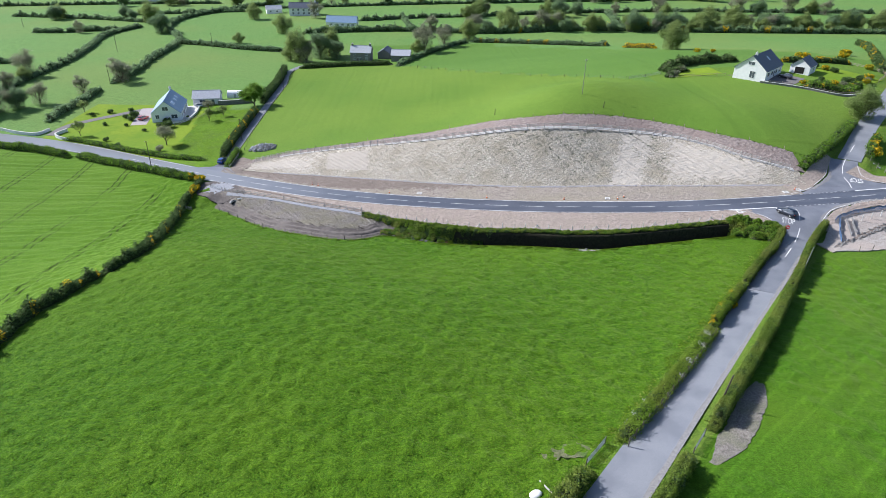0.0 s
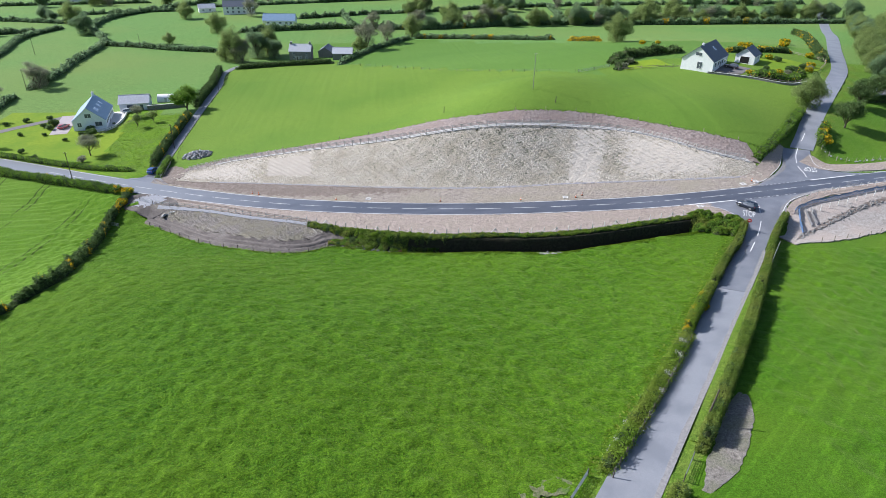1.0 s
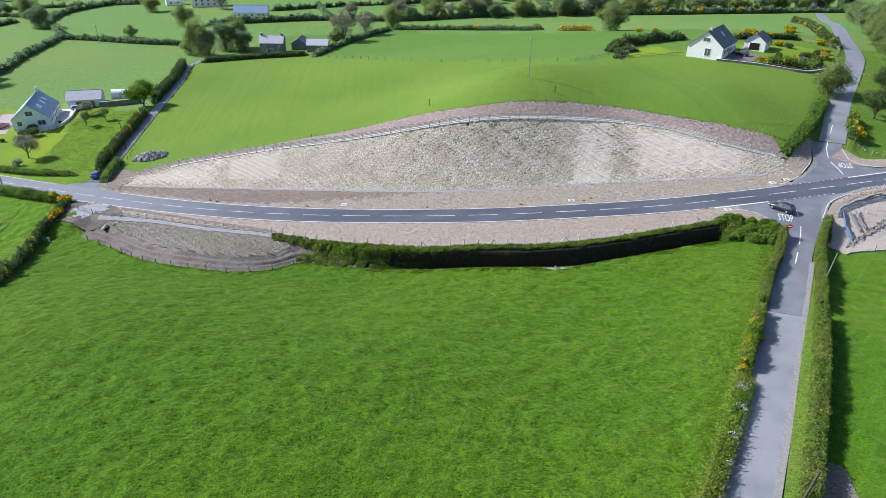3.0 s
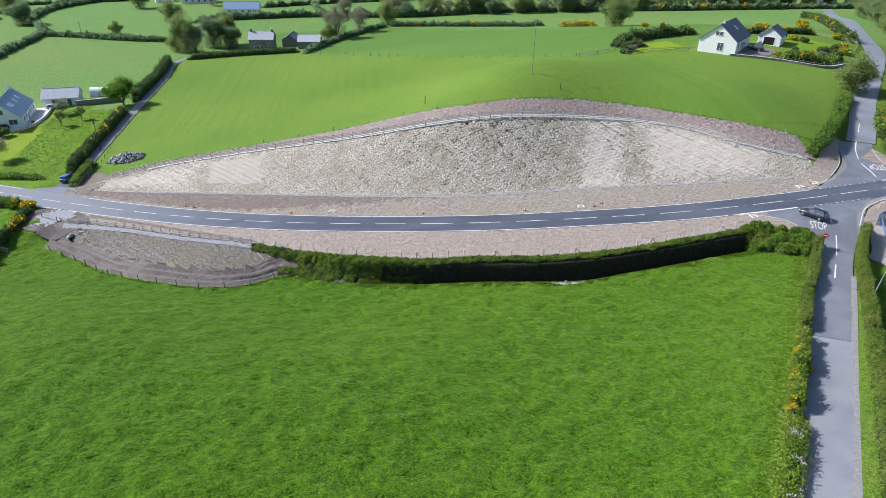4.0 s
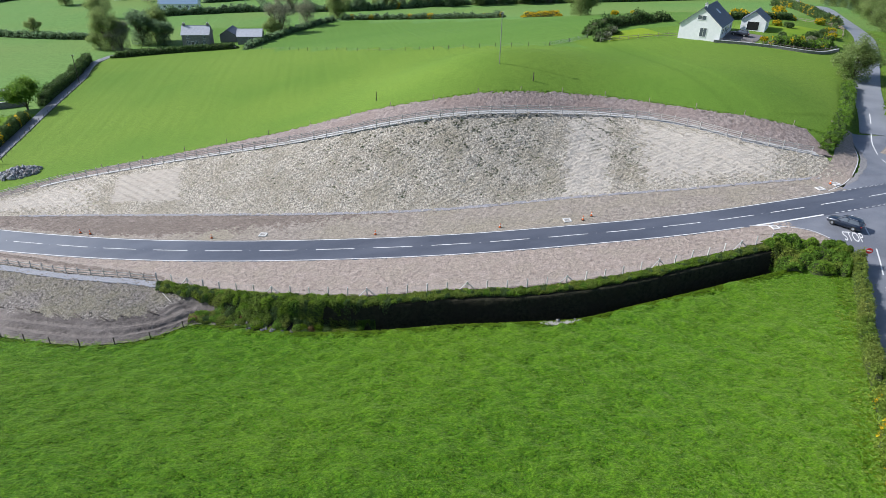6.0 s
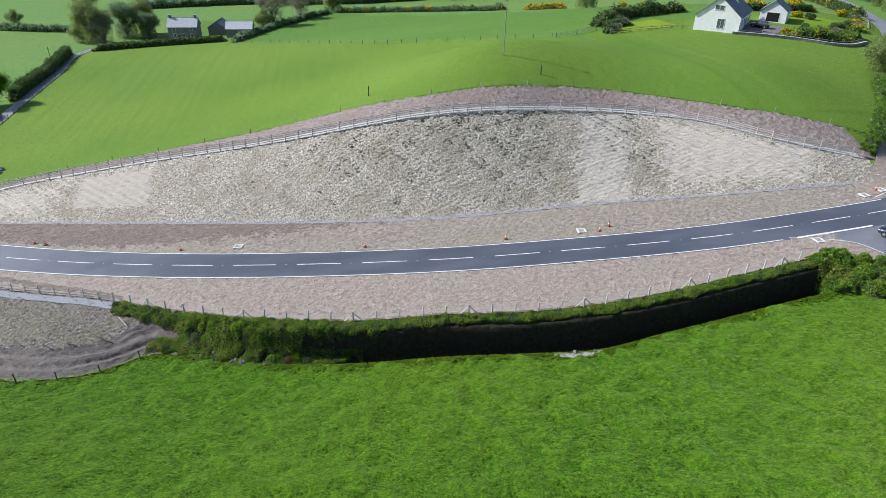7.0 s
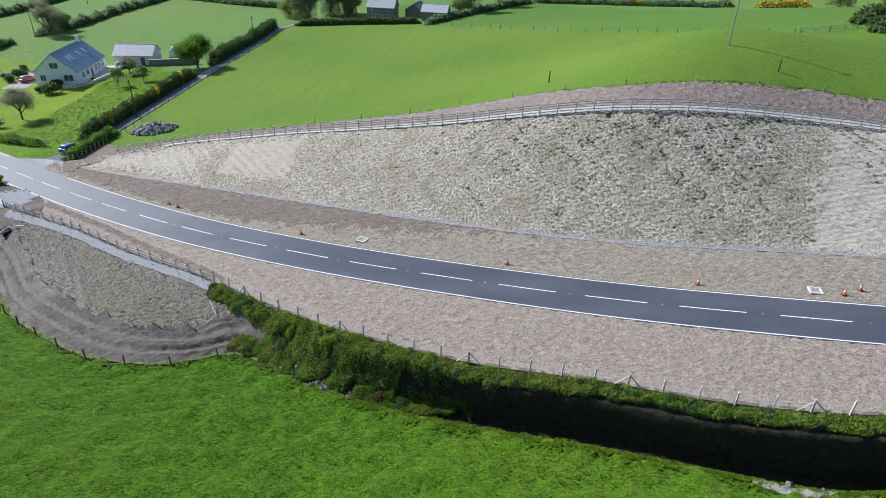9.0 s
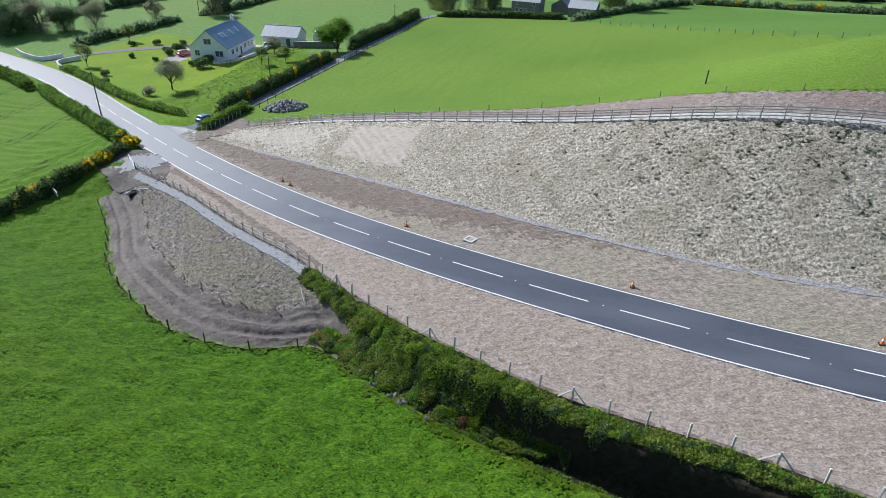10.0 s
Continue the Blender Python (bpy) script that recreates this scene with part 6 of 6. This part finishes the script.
gabled("farm_shed", at(-29.5, 342, 82, 1, 0.1), 10, 6.5, 3.0, 5.0, "stonewall", "slate", "stone farm outbuilding with a dark roof", "shed")
gabled("farm_shed", at(-20.5, 331, -4, 1, 0.1), 9.5, 7.0, 3.0, 5.2, "stonewall", "tin", "low farm shed with a bright tin roof", "shed", [], [("s", 1.0, 2.4, 2.3, "black")])
gabled("far_house", at(-108, 517, 8, 1, 0.2), 22, 10, 5.4, 9.0, "render", "slate", "large two storey house far across the fields", "house",
       [("s", k, z, 1.4, 1.4) for k in (-8, -4, 0, 4, 8) for z in (1.7, 4.2)], [], [], [(9, 1.2)])
gabled("far_house", at(-69, 455, -3, 1, 0.2), 21, 9, 3.0, 6.6, "render", "slateblue", "long white bungalow beyond the farm", "house", [("s", k, 1.6, 1.6, 1.2) for k in (-7, -3, 1, 5, 8)])
gabled("far_house", at(-135, 530, 20, 1, 0.2), 12, 8, 3.0, 5.6, "render", "tin", "pale outbuilding near the far house", "house", [("s", k, 1.6, 1.3, 1.2) for k in (-3, 2)])
gabled("far_house", at(-262, 610, 20, 1, 0.2), 16, 8, 3.0, 6.0, "render", "slate", "white house among far hedges", "house", [("s", k, 1.6, 1.3, 1.2) for k in (-5, 0, 5)])
gabled("far_house", at(-215, 250, 60, 1, 0.2), 14, 8, 3.0, 6.0, "render", "slate", "white house half hidden by trees", "house", [("s", k, 1.6, 1.3, 1.2) for k in (-4, 0, 4)])

# the rounded white shed beside the lane, and the block wall joining it
o = root("polytunnel", at(-87.5, 263.5, 5), "small white rounded shed beside the lane tree", "shed", "buildings")
bm = bmesh.new()
ang = np.linspace(0, math.pi, 13)
ra = [bm.verts.new((-3, math.cos(v) * 2.2, math.sin(v) * 2.7)) for v in ang]
rb = [bm.verts.new((3, math.cos(v) * 2.2, math.sin(v) * 2.7)) for v in ang]
for i in range(12):
    bm.faces.new((ra[i], ra[i + 1], rb[i + 1], rb[i]))
bm.faces.new(ra)
bm.faces.new(rb[::-1])
part("cover", bm, "white", o, flat=True)
bm = bmesh.new()
box(bm, (0.3, -2.25, 0.9), (0.9, 0.12, 1.8), 0.01)
part("door", bm, "tin", o)


def low_wall(points, h, t, material, label, name="garden_wall"):
    line = spread(points, 1.2)
    o = root(name, Matrix(), label, "wall", "garden walls")
    nr = sides(line)
    P = []
    for off, up in ((-t / 2, -0.4), (-t / 2, h), (t / 2, h), (t / 2, -0.4)):
        q = line + nr * off
        P.append(np.concatenate([q, (ground(line[:, 0], line[:, 1]) + up)[:, None]], 1))
    sheet("masonry", np.stack(P, 1), material, 0, o, True)
    P = []
    for off, up in ((-t / 2 - 0.05, h), (-t / 2 - 0.05, h + 0.08), (t / 2 + 0.05, h + 0.08), (t / 2 + 0.05, h)):
        q = line + nr * off
        P.append(np.concatenate([q, (ground(line[:, 0], line[:, 1]) + up)[:, None]], 1))
    sheet("coping", np.stack(P, 1), "concrete", 0, o, True)
    return o


low_wall([(-160, 219), (-150, 214.5), (-143.5, 213.5), (-141.5, 218)], 1.0, 0.3, "render", "curved white entrance wall beside the road")
low_wall([(-135, 217.5), (-136.5, 212.5), (-133, 209), (-126, 206.3)], 1.0, 0.3, "render", "curved white entrance wall with hedge behind")
low_wall([(-97.8, 249), (-96.2, 238), (-97.5, 230.5), (-101, 228)], 0.7, 0.3, "render", "low white wall around the house terrace")
low_wall([(-91, 251.5), (-84, 252.5), (-77.5, 253.5)], 1.7, 0.3, "stonewall", "grey block wall between garage and lane")
low_wall([(108, 210.5), (119.5, 204.3), (131, 198.5), (138, 201)], 0.6, 0.3, "stonewall", "low dark stone wall at the garden foot")

tagged(ribbon("house_drive", spread([(-139, 213), (-138, 222), (-133, 230), (-126, 238), (-119, 245)], 1.0), 1.6, -1.6, "tarmacdrive", 0.07), "grey tarmac drive to the house", "drive", kind="structure")
tagged(ribbon("house_forecourt", spread([(-118, 247), (-116, 238), (-113.5, 226)], 1.0), 3.2, -2.4, "paving", 0.08), "pinkish gravel forecourt beside the house", "drive", kind="structure")
tagged(ribbon("house_terrace", spread([(-100.2, 229), (-98.8, 240), (-101, 251)], 1.0), 2.2, -2.2, "concrete", 0.08), "pale concrete terrace beside the house", "drive", kind="structure")
tagged(ribbon("bungalow_drive", spread([(112, 211.5), (117.5, 216), (121, 219.5)], 0.8), 5.5, -6.5, "tarmacdrive", 0.08, 8), "dark tarmac drive before the bungalow garage", "drive", kind="structure")
tagged(ribbon("bungalow_lawn", spread([(84, 225), (92, 225), (100, 226)], 1.0), 7, -3.5, "lawn", 0.06, 8), "bright mown lawn beside the bungalow", "lawn", kind="structure")
tagged(ribbon("bungalow_lawn", spread([(133, 214), (142, 219), (151, 226)], 1.0), 13, -8, "lawn", 0.07, 10), "bright mown lawn beside the garage", "lawn", kind="structure")

# ---- small things along the road ----
def cone(x, y, turn=0):
    o = root("traffic_cone", at(x, y, turn, 1.0, 0.06), "orange and white traffic cone on the verge", "traffic cone", "traffic cones")
    bm = bmesh.new()
    box(bm, (0, 0, 0.03), (0.42, 0.42, 0.06), 0.01)
    part("base", bm, "black", o)
    bm = bmesh.new()
    rod(bm, (0, 0, 0.06), (0, 0, 0.75), 0.16, 0.035, 12)
    b = part("body", bm, "orange", o)
    bm = bmesh.new()
    rod(bm, (0, 0, 0.36), (0, 0, 0.52), 0.112, 0.083, 12)
    part("sleeve", bm, "white", b, "white reflective sleeve")
    return o


for x, y in ((-13, 150), (12.2, 143.4), (31, 140), (43.8, 138.6), (-35, 158.8), (-33.2, 157.8), (86.4, 138.6), (45.5, 139.4)):
    cone(x, y)


def cover(x, y, turn, s=1.0):
    o = root("chamber_cover", at(x, y, turn, 1.0, 0.05), "pale square concrete chamber with a stone lid", "manhole", "chamber covers")
    bm = bmesh.new()
    for c, d in (((0, 0.5 * s, 0.05), (1.2 * s, 0.22, 0.16)), ((0, -0.5 * s, 0.05), (1.2 * s, 0.22, 0.16)), ((0.5 * s, 0, 0.05), (0.22, 0.8 * s, 0.16)), ((-0.5 * s, 0, 0.05), (0.22, 0.8 * s, 0.16))):
        box(bm, c, d, 0.02)
    part("surround", bm, "concrete", o)
    bm = bmesh.new()
    box(bm, (0, 0, 0.05), (0.8 * s, 0.8 * s, 0.06), 0.01)
    part("lid", bm, "stone", o, "grey stone lid")
    return o


for x, y, t in ((-5, 148.6, -18), (41.5, 139.2, -6), (83.8, 137.6, 5), (87.2, 138.4, 10), (69, 128.2, 0)):
    cover(x, y, t)


def rock_mesh(r, material="rock"):
    bm = bmesh.new()
    bmesh.ops.create_icosphere(bm, subdivisions=1, radius=0.5)
    for v in bm.verts:
        v.co *= r.uniform(0.7, 1.25)
        v.co.z *= 0.75
    return thing_mesh("stone", bm, material)


rr = random.Random(4)
rocks = [rock_mesh(rr) for _ in range(6)]
dull = [rock_mesh(rr, "stonewall") for _ in range(4)]
heap = root("rock_pile", Matrix(), "heap of grey quarried rocks by the lane", "rocks")
for k in range(210):
    a, d = rr.uniform(0, 6.283), math.sqrt(rr.random())
    x, y = -58.5 + math.cos(a) * d * 4.4, 196 + math.sin(a) * d * 3.4
    z = gz(x, y) + 1.6 * (1 - d) ** 0.8 * rr.uniform(0.5, 1) + 0.12
    child("stone", rr.choice(rocks + dull), heap, pose(x, y, z, rr.uniform(0, 360), rr.uniform(0, 360), rr.uniform(0, 360)) @ Matrix.Scale(rr.uniform(0.5, 1.25), 4))
heap = root("stone_edging", Matrix(), "row of pale boulders along the road corner", "rocks")
for k in range(38):
    u = k / 37
    x, y = 112.5 + 28 * u + rr.uniform(-0.4, 0.4), 151.5 - 6.2 * math.sin(min(1, u * 4) * math.pi / 2) + 4.0 * u + rr.uniform(-0.4, 0.4)
    child("stone", rr.choice(dull + rocks), heap, pose(x, y, gz(x, y, 0.15), rr.uniform(0, 360), rr.uniform(0, 360), 0) @ Matrix.Scale(rr.uniform(0.3, 0.65), 4))
heap = root("bank_stones", Matrix(), "scattered grey stones at the hedge foot", "rocks")
for k in range(40):
    x = rr.choice((rr.uniform(-8, 3), rr.uniform(29.5, 34.5)))
    y = float(field_s(x)) + rr.uniform(0.2, 1.6)
    child("stone", rr.choice(dull), heap, pose(x, y, gz(x, y, 0.08), rr.uniform(0, 360), rr.uniform(0, 360), 0) @ Matrix.Scale(rr.uniform(0.25, 0.6), 4))


def gate(a, b, label):
    a, b = Vector((*a, gz(*a))), Vector((*b, gz(*b)))
    o = root("field_gate", Matrix(), label, "gate", "field gates")
    for p in (a, b):
        child("post", POSTS["dark"], o, Matrix.Translation(p))
    for h in (0.25, 0.45, 0.65, 0.85, 1.1):
        z = Vector((0, 0, h))
        child("bar", RAILS["steel"], o, span(a + z, b + z, 0.8, 0.5))
    for u in (0.02, 0.5, 0.98):
        p = a.lerp(b, u)
        child("upright", RAILS["steel"], o, span(p + Vector((0, 0, 0.22)), p + Vector((0, 0.001, 1.13)), 0.8, 0.5))
    return o


gate((17.2, 49.8), (20.2, 53.4), "galvanised field gate beside the old road")
gate((29.8, 51.2), (32.2, 54.2), "galvanised field gate in the hedge gap")
gate((67, 222), (73.5, 224.5), "grey metal sheep hurdle in the pasture")
gate((73.5, 224.5), (80, 227.5), "grey metal sheep hurdle in the pasture")
gate((-69.0, 150.6), (-65.2, 148.7), "weathered metal hurdle at the hedge end")
gate((-64.0, 160.9), (-59.8, 157.8), "galvanised gate at the gravel entrance")

o = root("culvert", at(-55.3, 152.5, -44, 1.0, 0.0), "open culvert mouth edged with pale stones", "culvert")
bm = bmesh.new()
rod(bm, (-1.1, 0, -0.55), (0.35, 0, 0.0), 0.78, 0.78, 16)
part("pipe", bm, "stonewall", o)
# Capped black cylinder paints the darkness inside the pipe.
bm = bmesh.new()
rod(bm, (-1.0, 0, -0.51), (0.37, 0, 0.008), 0.66, 0.66, 16)
part("opening", bm, "black", o, "black disc for the unlit pipe mouth")
pale = [rock_mesh(rr, "limestone") for _ in range(3)]
for k in range(22):
    a = rr.uniform(-0.4, 3.0)
    d = rr.uniform(0.85, 1.5)
    child("stone", rr.choice(pale), o, pose(0.15 - 0.2 * d + rr.uniform(0, 0.5), math.cos(a) * d, 0.15 + 0.25 * math.sin(a), rr.uniform(0, 360), rr.uniform(0, 360), 0) @ Matrix.Scale(rr.uniform(0.25, 0.6), 4))
o = root("drain_pipe", at(-53.6, 152.8, 20, 1.0, 0.22), "short white plastic pipe lying on the bank", "pipe")
bm = bmesh.new()
rod(bm, (-0.7, 0, 0), (0.7, 0, 0), 0.11, 0.11, 10)
part("tube", bm, "white", o)

o = root("stop_sign", at(73.9, 116.9, 240, 1.0), "red and white stop sign on a grey post", "road sign")
bm = bmesh.new()
rod(bm, (0, 0, -0.3), (0, 0, 2.9), 0.04, 0.04, 8)
part("post", bm, "steel", o)
bm = bmesh.new()
rod(bm, (0.05, 0, 2.5), (0.075, 0, 2.5), 0.42, 0.42, 8)
pl = part("plate", bm, "red", o, "red octagonal plate")
bm = bmesh.new()
box(bm, (0.085, 0, 2.5), (0.01, 0.55, 0.16))
part("band", bm, "white", pl, "white lettering bar")

o = root("safety_barrier", at(106.5, 131.6, 4, 1.0, 0.06), "grey steel pedestrian barrier at the road edge", "barrier")
for dx in np.arange(-1.6, 1.61, 0.2):
    bm = bmesh.new()
    rod(bm, (dx, 0, 0.15), (dx, 0, 1.05), 0.015, 0.015, 5)
    part("bar", bm, "steel", o)
for z in (0.15, 1.05):
    bm = bmesh.new()
    rod(bm, (-1.65, 0, z), (1.65, 0, z), 0.025, 0.025, 6)
    part("rail", bm, "steel", o)
for dx in (-1.4, 1.4):
    bm = bmesh.new()
    box(bm, (dx, 0, 0.03), (0.08, 0.6, 0.05), 0.01)
    part("foot", bm, "steel", o)


def netting(points, h, label, material="blue", sag=0.25):
    """Sagging plastic netting: strands woven both ways."""
    line = spread(points, 0.5)
    o = root("netting", Matrix(), label, "netting", "safety netting")
    s = np.arange(len(line))
    z = ground(line[:, 0], line[:, 1])
    top = h * (0.8 + sag * wobble(s, s * 0, 2.0, h))
    for k, u in enumerate(np.linspace(0.05, 1, 6)):
        a = np.concatenate([line, (z + top * u)[:, None]], 1)
        b = a + [0, 0, 0.11]
        sheet("strand", np.stack([a, b], 1), material, 0, o, True)
    if material == "blue":
        a = np.concatenate([line, (z + top * 0.78)[:, None]], 1)
        nr = sides(line) * 0.12
        b, c = a.copy(), a + [0, 0, 0.34]
        b[:, :2] += nr
        b[:, 2] += 0.17
        sheet("rolled_edge", np.stack([a, b, c], 1), material, 0, o)
    for i in range(0, len(line) - 1):
        p, q = line[i], line[i] * 0.76 + line[i + 1] * 0.24
        mesh_ob("cord", [(*p, z[i]), (*q, z[i]), (*q, z[i] + top[i]), (*p, z[i] + top[i])], [(0, 1, 2, 3)], material, o)
    return o


netting([(86.8, 121.6), (88.2, 123.0), (90.2, 123.9), (93, 124.9), (97.9, 125.8), (104.4, 127.3), (118, 130)], 1.1, "sagging blue plastic netting around the corner")
netting([(88.3, 122.7), (87.2, 120.2), (86.1, 118), (84.6, 114.5)], 0.9, "loose blue netting hanging down the bank", sag=0.5)
netting([(89.7, 122.5), (88.9, 119.8), (88.1, 117)], 0.9, "dark grey wire netting beside the stony yard", "wire")
netting([(91.2, 122.9), (90.2, 120.3), (89.6, 117.6)], 0.9, "dark grey wire netting beside the stony yard", "wire")
tagged(ribbon("rubble_soil", spread([(82.5, 112.6), (85.5, 114.5), (88.7, 116.1), (95.3, 119.5), (101.2, 122.0), (118, 127.4)], 0.5), 0.55, -0.5, "soilshade", 0.2, 4, ragged=0.3), "dark soil ridge across the stony yard", "soil", kind="structure")
heap = root("rubble_ridge", Matrix(), "low ridge of dark rubble across the yard", "rocks")
for k in range(230):
    u = rr.random()
    x = 82 + 36 * u + rr.gauss(0, 0.4)
    y = float(np.interp(x, (81.4, 85.5, 88.7, 95.3, 101.2, 120), (111.8, 114.5, 116.1, 119.5, 122.0, 128))) + rr.gauss(0, 0.45)
    child("stone", rr.choice(dull), heap, pose(x, y, gz(x, y, 0.12), rr.uniform(0, 360), rr.uniform(0, 360), 0) @ Matrix.Scale(rr.uniform(0.3, 0.8), 4))

o = root("gate_pillar", at(136.9, 204.3, 20), "white painted gate pillar at the garden foot", "pillar")
bm = bmesh.new()
box(bm, (0, 0, 0.7), (0.55, 0.55, 1.6), 0.04)
part("shaft", bm, "render", o)
bm = bmesh.new()
box(bm, (0, 0, 1.56), (0.75, 0.75, 0.14), 0.03)
part("cap", bm, "white", o)

o = root("feed_sack", at(10.9, 45.6, 30, 1.0, 0.0), "white plastic sack lying on the grass", "sack")
bm = bmesh.new()
bmesh.ops.create_icosphere(bm, subdivisions=2, radius=0.5)
for v in bm.verts:
    v.co = Vector((v.co.x * 1.6 * rr.uniform(0.94, 1.06), v.co.y * 1.1 * rr.uniform(0.94, 1.06), 0.12 + v.co.z * 0.45))
part("sack", bm, "white", o, flat=False)
o = root("timber_rail", at(12.3, 46.4, 125, 1.0, 0.08), "loose pale timber rail lying on the grass", "timber")
bm = bmesh.new()
box(bm, (0, 0, 0), (2.6, 0.16, 0.09), 0.01)
part("rail", bm, "palewood", o)

# machinery in the yard beside the hill road
tagged(ribbon("farm_yard", spread([(150, 194), (160, 194.5), (176, 197)], 1.0), 4, -1.6, "dustroad", 0.08, 6), "pale dusty yard among the trees", "yard", kind="structure")
hedge([(147, 187), (156, 187.6), (176, 190)], 2.0, 1.8, "leafdark", 0.24, 40, "dark clipped hedge below the yard", seed=44)
o = root("trailer", at(155, 194, 20), "white covered trailer parked among the trees", "trailer")
bm = bmesh.new()
box(bm, (0, 0, 1.5), (5.5, 2.2, 1.9), 0.12)
part("body", bm, "white", o)
for dx in (-0.6, 0.6):
    for dy in (-1, 1):
        bm = bmesh.new()
        rod(bm, (dx, dy * 0.95, 0.4), (dx, dy * 1.15, 0.4), 0.4, 0.4, 12)
        part("wheel", bm, "tyre", o)
bm = bmesh.new()
rod(bm, (2.7, 0, 0.6), (4.0, 0, 0.5), 0.06, 0.06, 6)
part("drawbar", bm, "steel", o)


# ---- grass and weeds ----
def tufts(name, n, region, size, material, label, each=3, flat=0.1):
    """Small bunches of blades spread over part of a field."""
    p = region(n)
    k = len(p)
    base = np.repeat(p, each, 0) + rng.normal(0, size * 0.45, (k * each, 2))
    z = ground(base[:, 0], base[:, 1]) + size * 0.14
    ob = quads(name, np.concatenate([base, z[:, None]], 1), size, material, None, "", 1.4, 0.86)
    return tagged(ob, label, "grass", kind="stuff")


def box_region(x0, x1, y0, y1, test, clump=0.0, seed=0.0, skew=0.0):
    def fn(n):
        x, y = rng.uniform(x0, x1, n), rng.uniform(y0, y1, n)
        if skew:
            y = y0 + (y1 - y0) * rng.random(n) ** skew
        ok = test(x, y)
        if clump:
            ok &= (wobble(x, y, 4.0, seed) + 0.6 * wobble(x, y, 1.3, seed + 2) + rng.normal(0, 0.35, n)) > clump - 0.5
        return np.stack([x[ok], y[ok]], 1)
    return fn


in_s = lambda x, y: (y < field_s(np.clip(x, -60, 72)) - 0.1) & (x > line_x(W_HEDGE, y) + 1.2) & (x < line_x(S_ROAD, y) - 4.4) & (y < centre(x) - 13)
tufts("meadow_grass", 75000, box_region(-70, 72, 42, 136, in_s), 0.11, "blade", "long meadow grass in the near field", 2)
tufts("meadow_grass", 32000, box_region(-70, 72, 42, 136, in_s, 0.2, 6), 0.11, "bladeyellow", "paler meadow grass in the near field", 2)
near_edge = lambda off, w: (lambda x, y: np.abs(y - field_n(x) - off) < w)
tufts("edge_grass", 30000, box_region(-62, 95, 150, 190, near_edge(0.1, 0.5)), 0.18, "bladeyellow", "ragged grass along the pasture edge", 3)
lane_side = lambda x, y: (line_x(S_ROAD, y) - x > 3.9) & (line_x(S_ROAD, y) - x < 6.6 + wobble(y, y * 0, 3.0, 2))
tufts("crest_grass", 2600, box_region(-8.6, -4.8, 170, 177, lambda x, y: np.abs(y - crest(x) + 0.85) < 0.35 + 0.2 * np.sin(x * 3)), 0.16, "bladeyellow", "green grass tufts at the top of the slope", 3)
tufts("lane_grass", 26000, box_region(10, 82, 50, 121, lane_side), 0.17, "bladeyellow", "long rough grass along the lane hedge", 3)
tufts("lane_grass", 9000, box_region(10, 82, 50, 121, lane_side), 0.2, "leaflight", "rank weeds along the lane hedge", 3)
south_edge = lambda x, y: np.abs(y - field_s(x) - 0.05) < 0.8
tufts("edge_grass", 50000, box_region(-58, 70, 114, 152, south_edge), 0.2, "bladeyellow", "ragged grass along the bank foot", 3)
ditch_edge = lambda x, y: np.abs(y - field_s(x) - 0.45) < 0.5 + 0.15 * wobble(x, y, 1.1, 2)
tufts("edge_grass", 42000, box_region(-4, 66, 114, 128, ditch_edge), 0.2, "bladeyellow", "long grass hanging over the ditch", 3)
weedy = lambda x, y: (y > toe(x) + 1) & (y < crest(x) - 1) & ~((x > 45) & (x < 52)) & ~((x > 60) & (x < 78)) & ~((x > -33) & (x < -20))
tufts("slope_weeds", 1900, box_region(-20, 80, 142, 184, lambda x, y: weedy(x, y) & (x > -12) & (x < 78) & (0.6 * wobble(x, y, 8, 5) + 0.9 * (y - toe(x)) / (crest(x) - toe(x)) - 0.012 * np.abs(x - 32) + rng.normal(0, 0.3, x.shape) > 0.5)), 0.21, "weed", "dark docks and thistles on the cutting slope", 7)
tufts("slope_weeds", 72000, box_region(-45, 85, 142, 184, lambda x, y: weedy(x, y) & (x > 5) & (x < 60) & (0.5 * wobble(x, y, 7, 2) + 0.45 * wobble(x, y, 1.6, 1) + 0.9 * (y - toe(x)) / (crest(x) - toe(x)) + rng.normal(0, 0.32, x.shape) > 0.62)), 0.17, "weed", "dark young weeds on the cutting slope", 2)
tufts("slope_weeds", 9000, box_region(-45, 90, 142, 184, lambda x, y: weedy(x, y)), 0.14, "leafoak", "sparse young weeds on the cutting slope", 1)
tufts("slope_straw", 60000, box_region(-56, 92, 141, 184, lambda x, y: (y > toe(x) + 0.6) & (y < crest(x) - 1)), 0.13, "straw", "loose straw on the cutting slope", 1)
verge_zone = lambda x, y: ((y > centre(x) + 4) & (y < toe(x) - 0.3)) | ((y < centre(x) - 4) & (y > fence_s(x) + 0.2))
tufts("verge_clods", 30000, box_region(-56, 90, 122, 172, verge_zone), 0.1, "straw", "straw and clods on the raked verge", 1)
paddock = lambda x, y: (x > -88 - 0.12 * (y - 190)) & (x < line_x(LANE, y) - 3.5) & (y < 246) & (y > 187)
tufts("paddock_grass", 5000, box_region(-100, -68, 186, 248, paddock), 0.24, "bladeyellow", "rough tussocky paddock grass", 2)
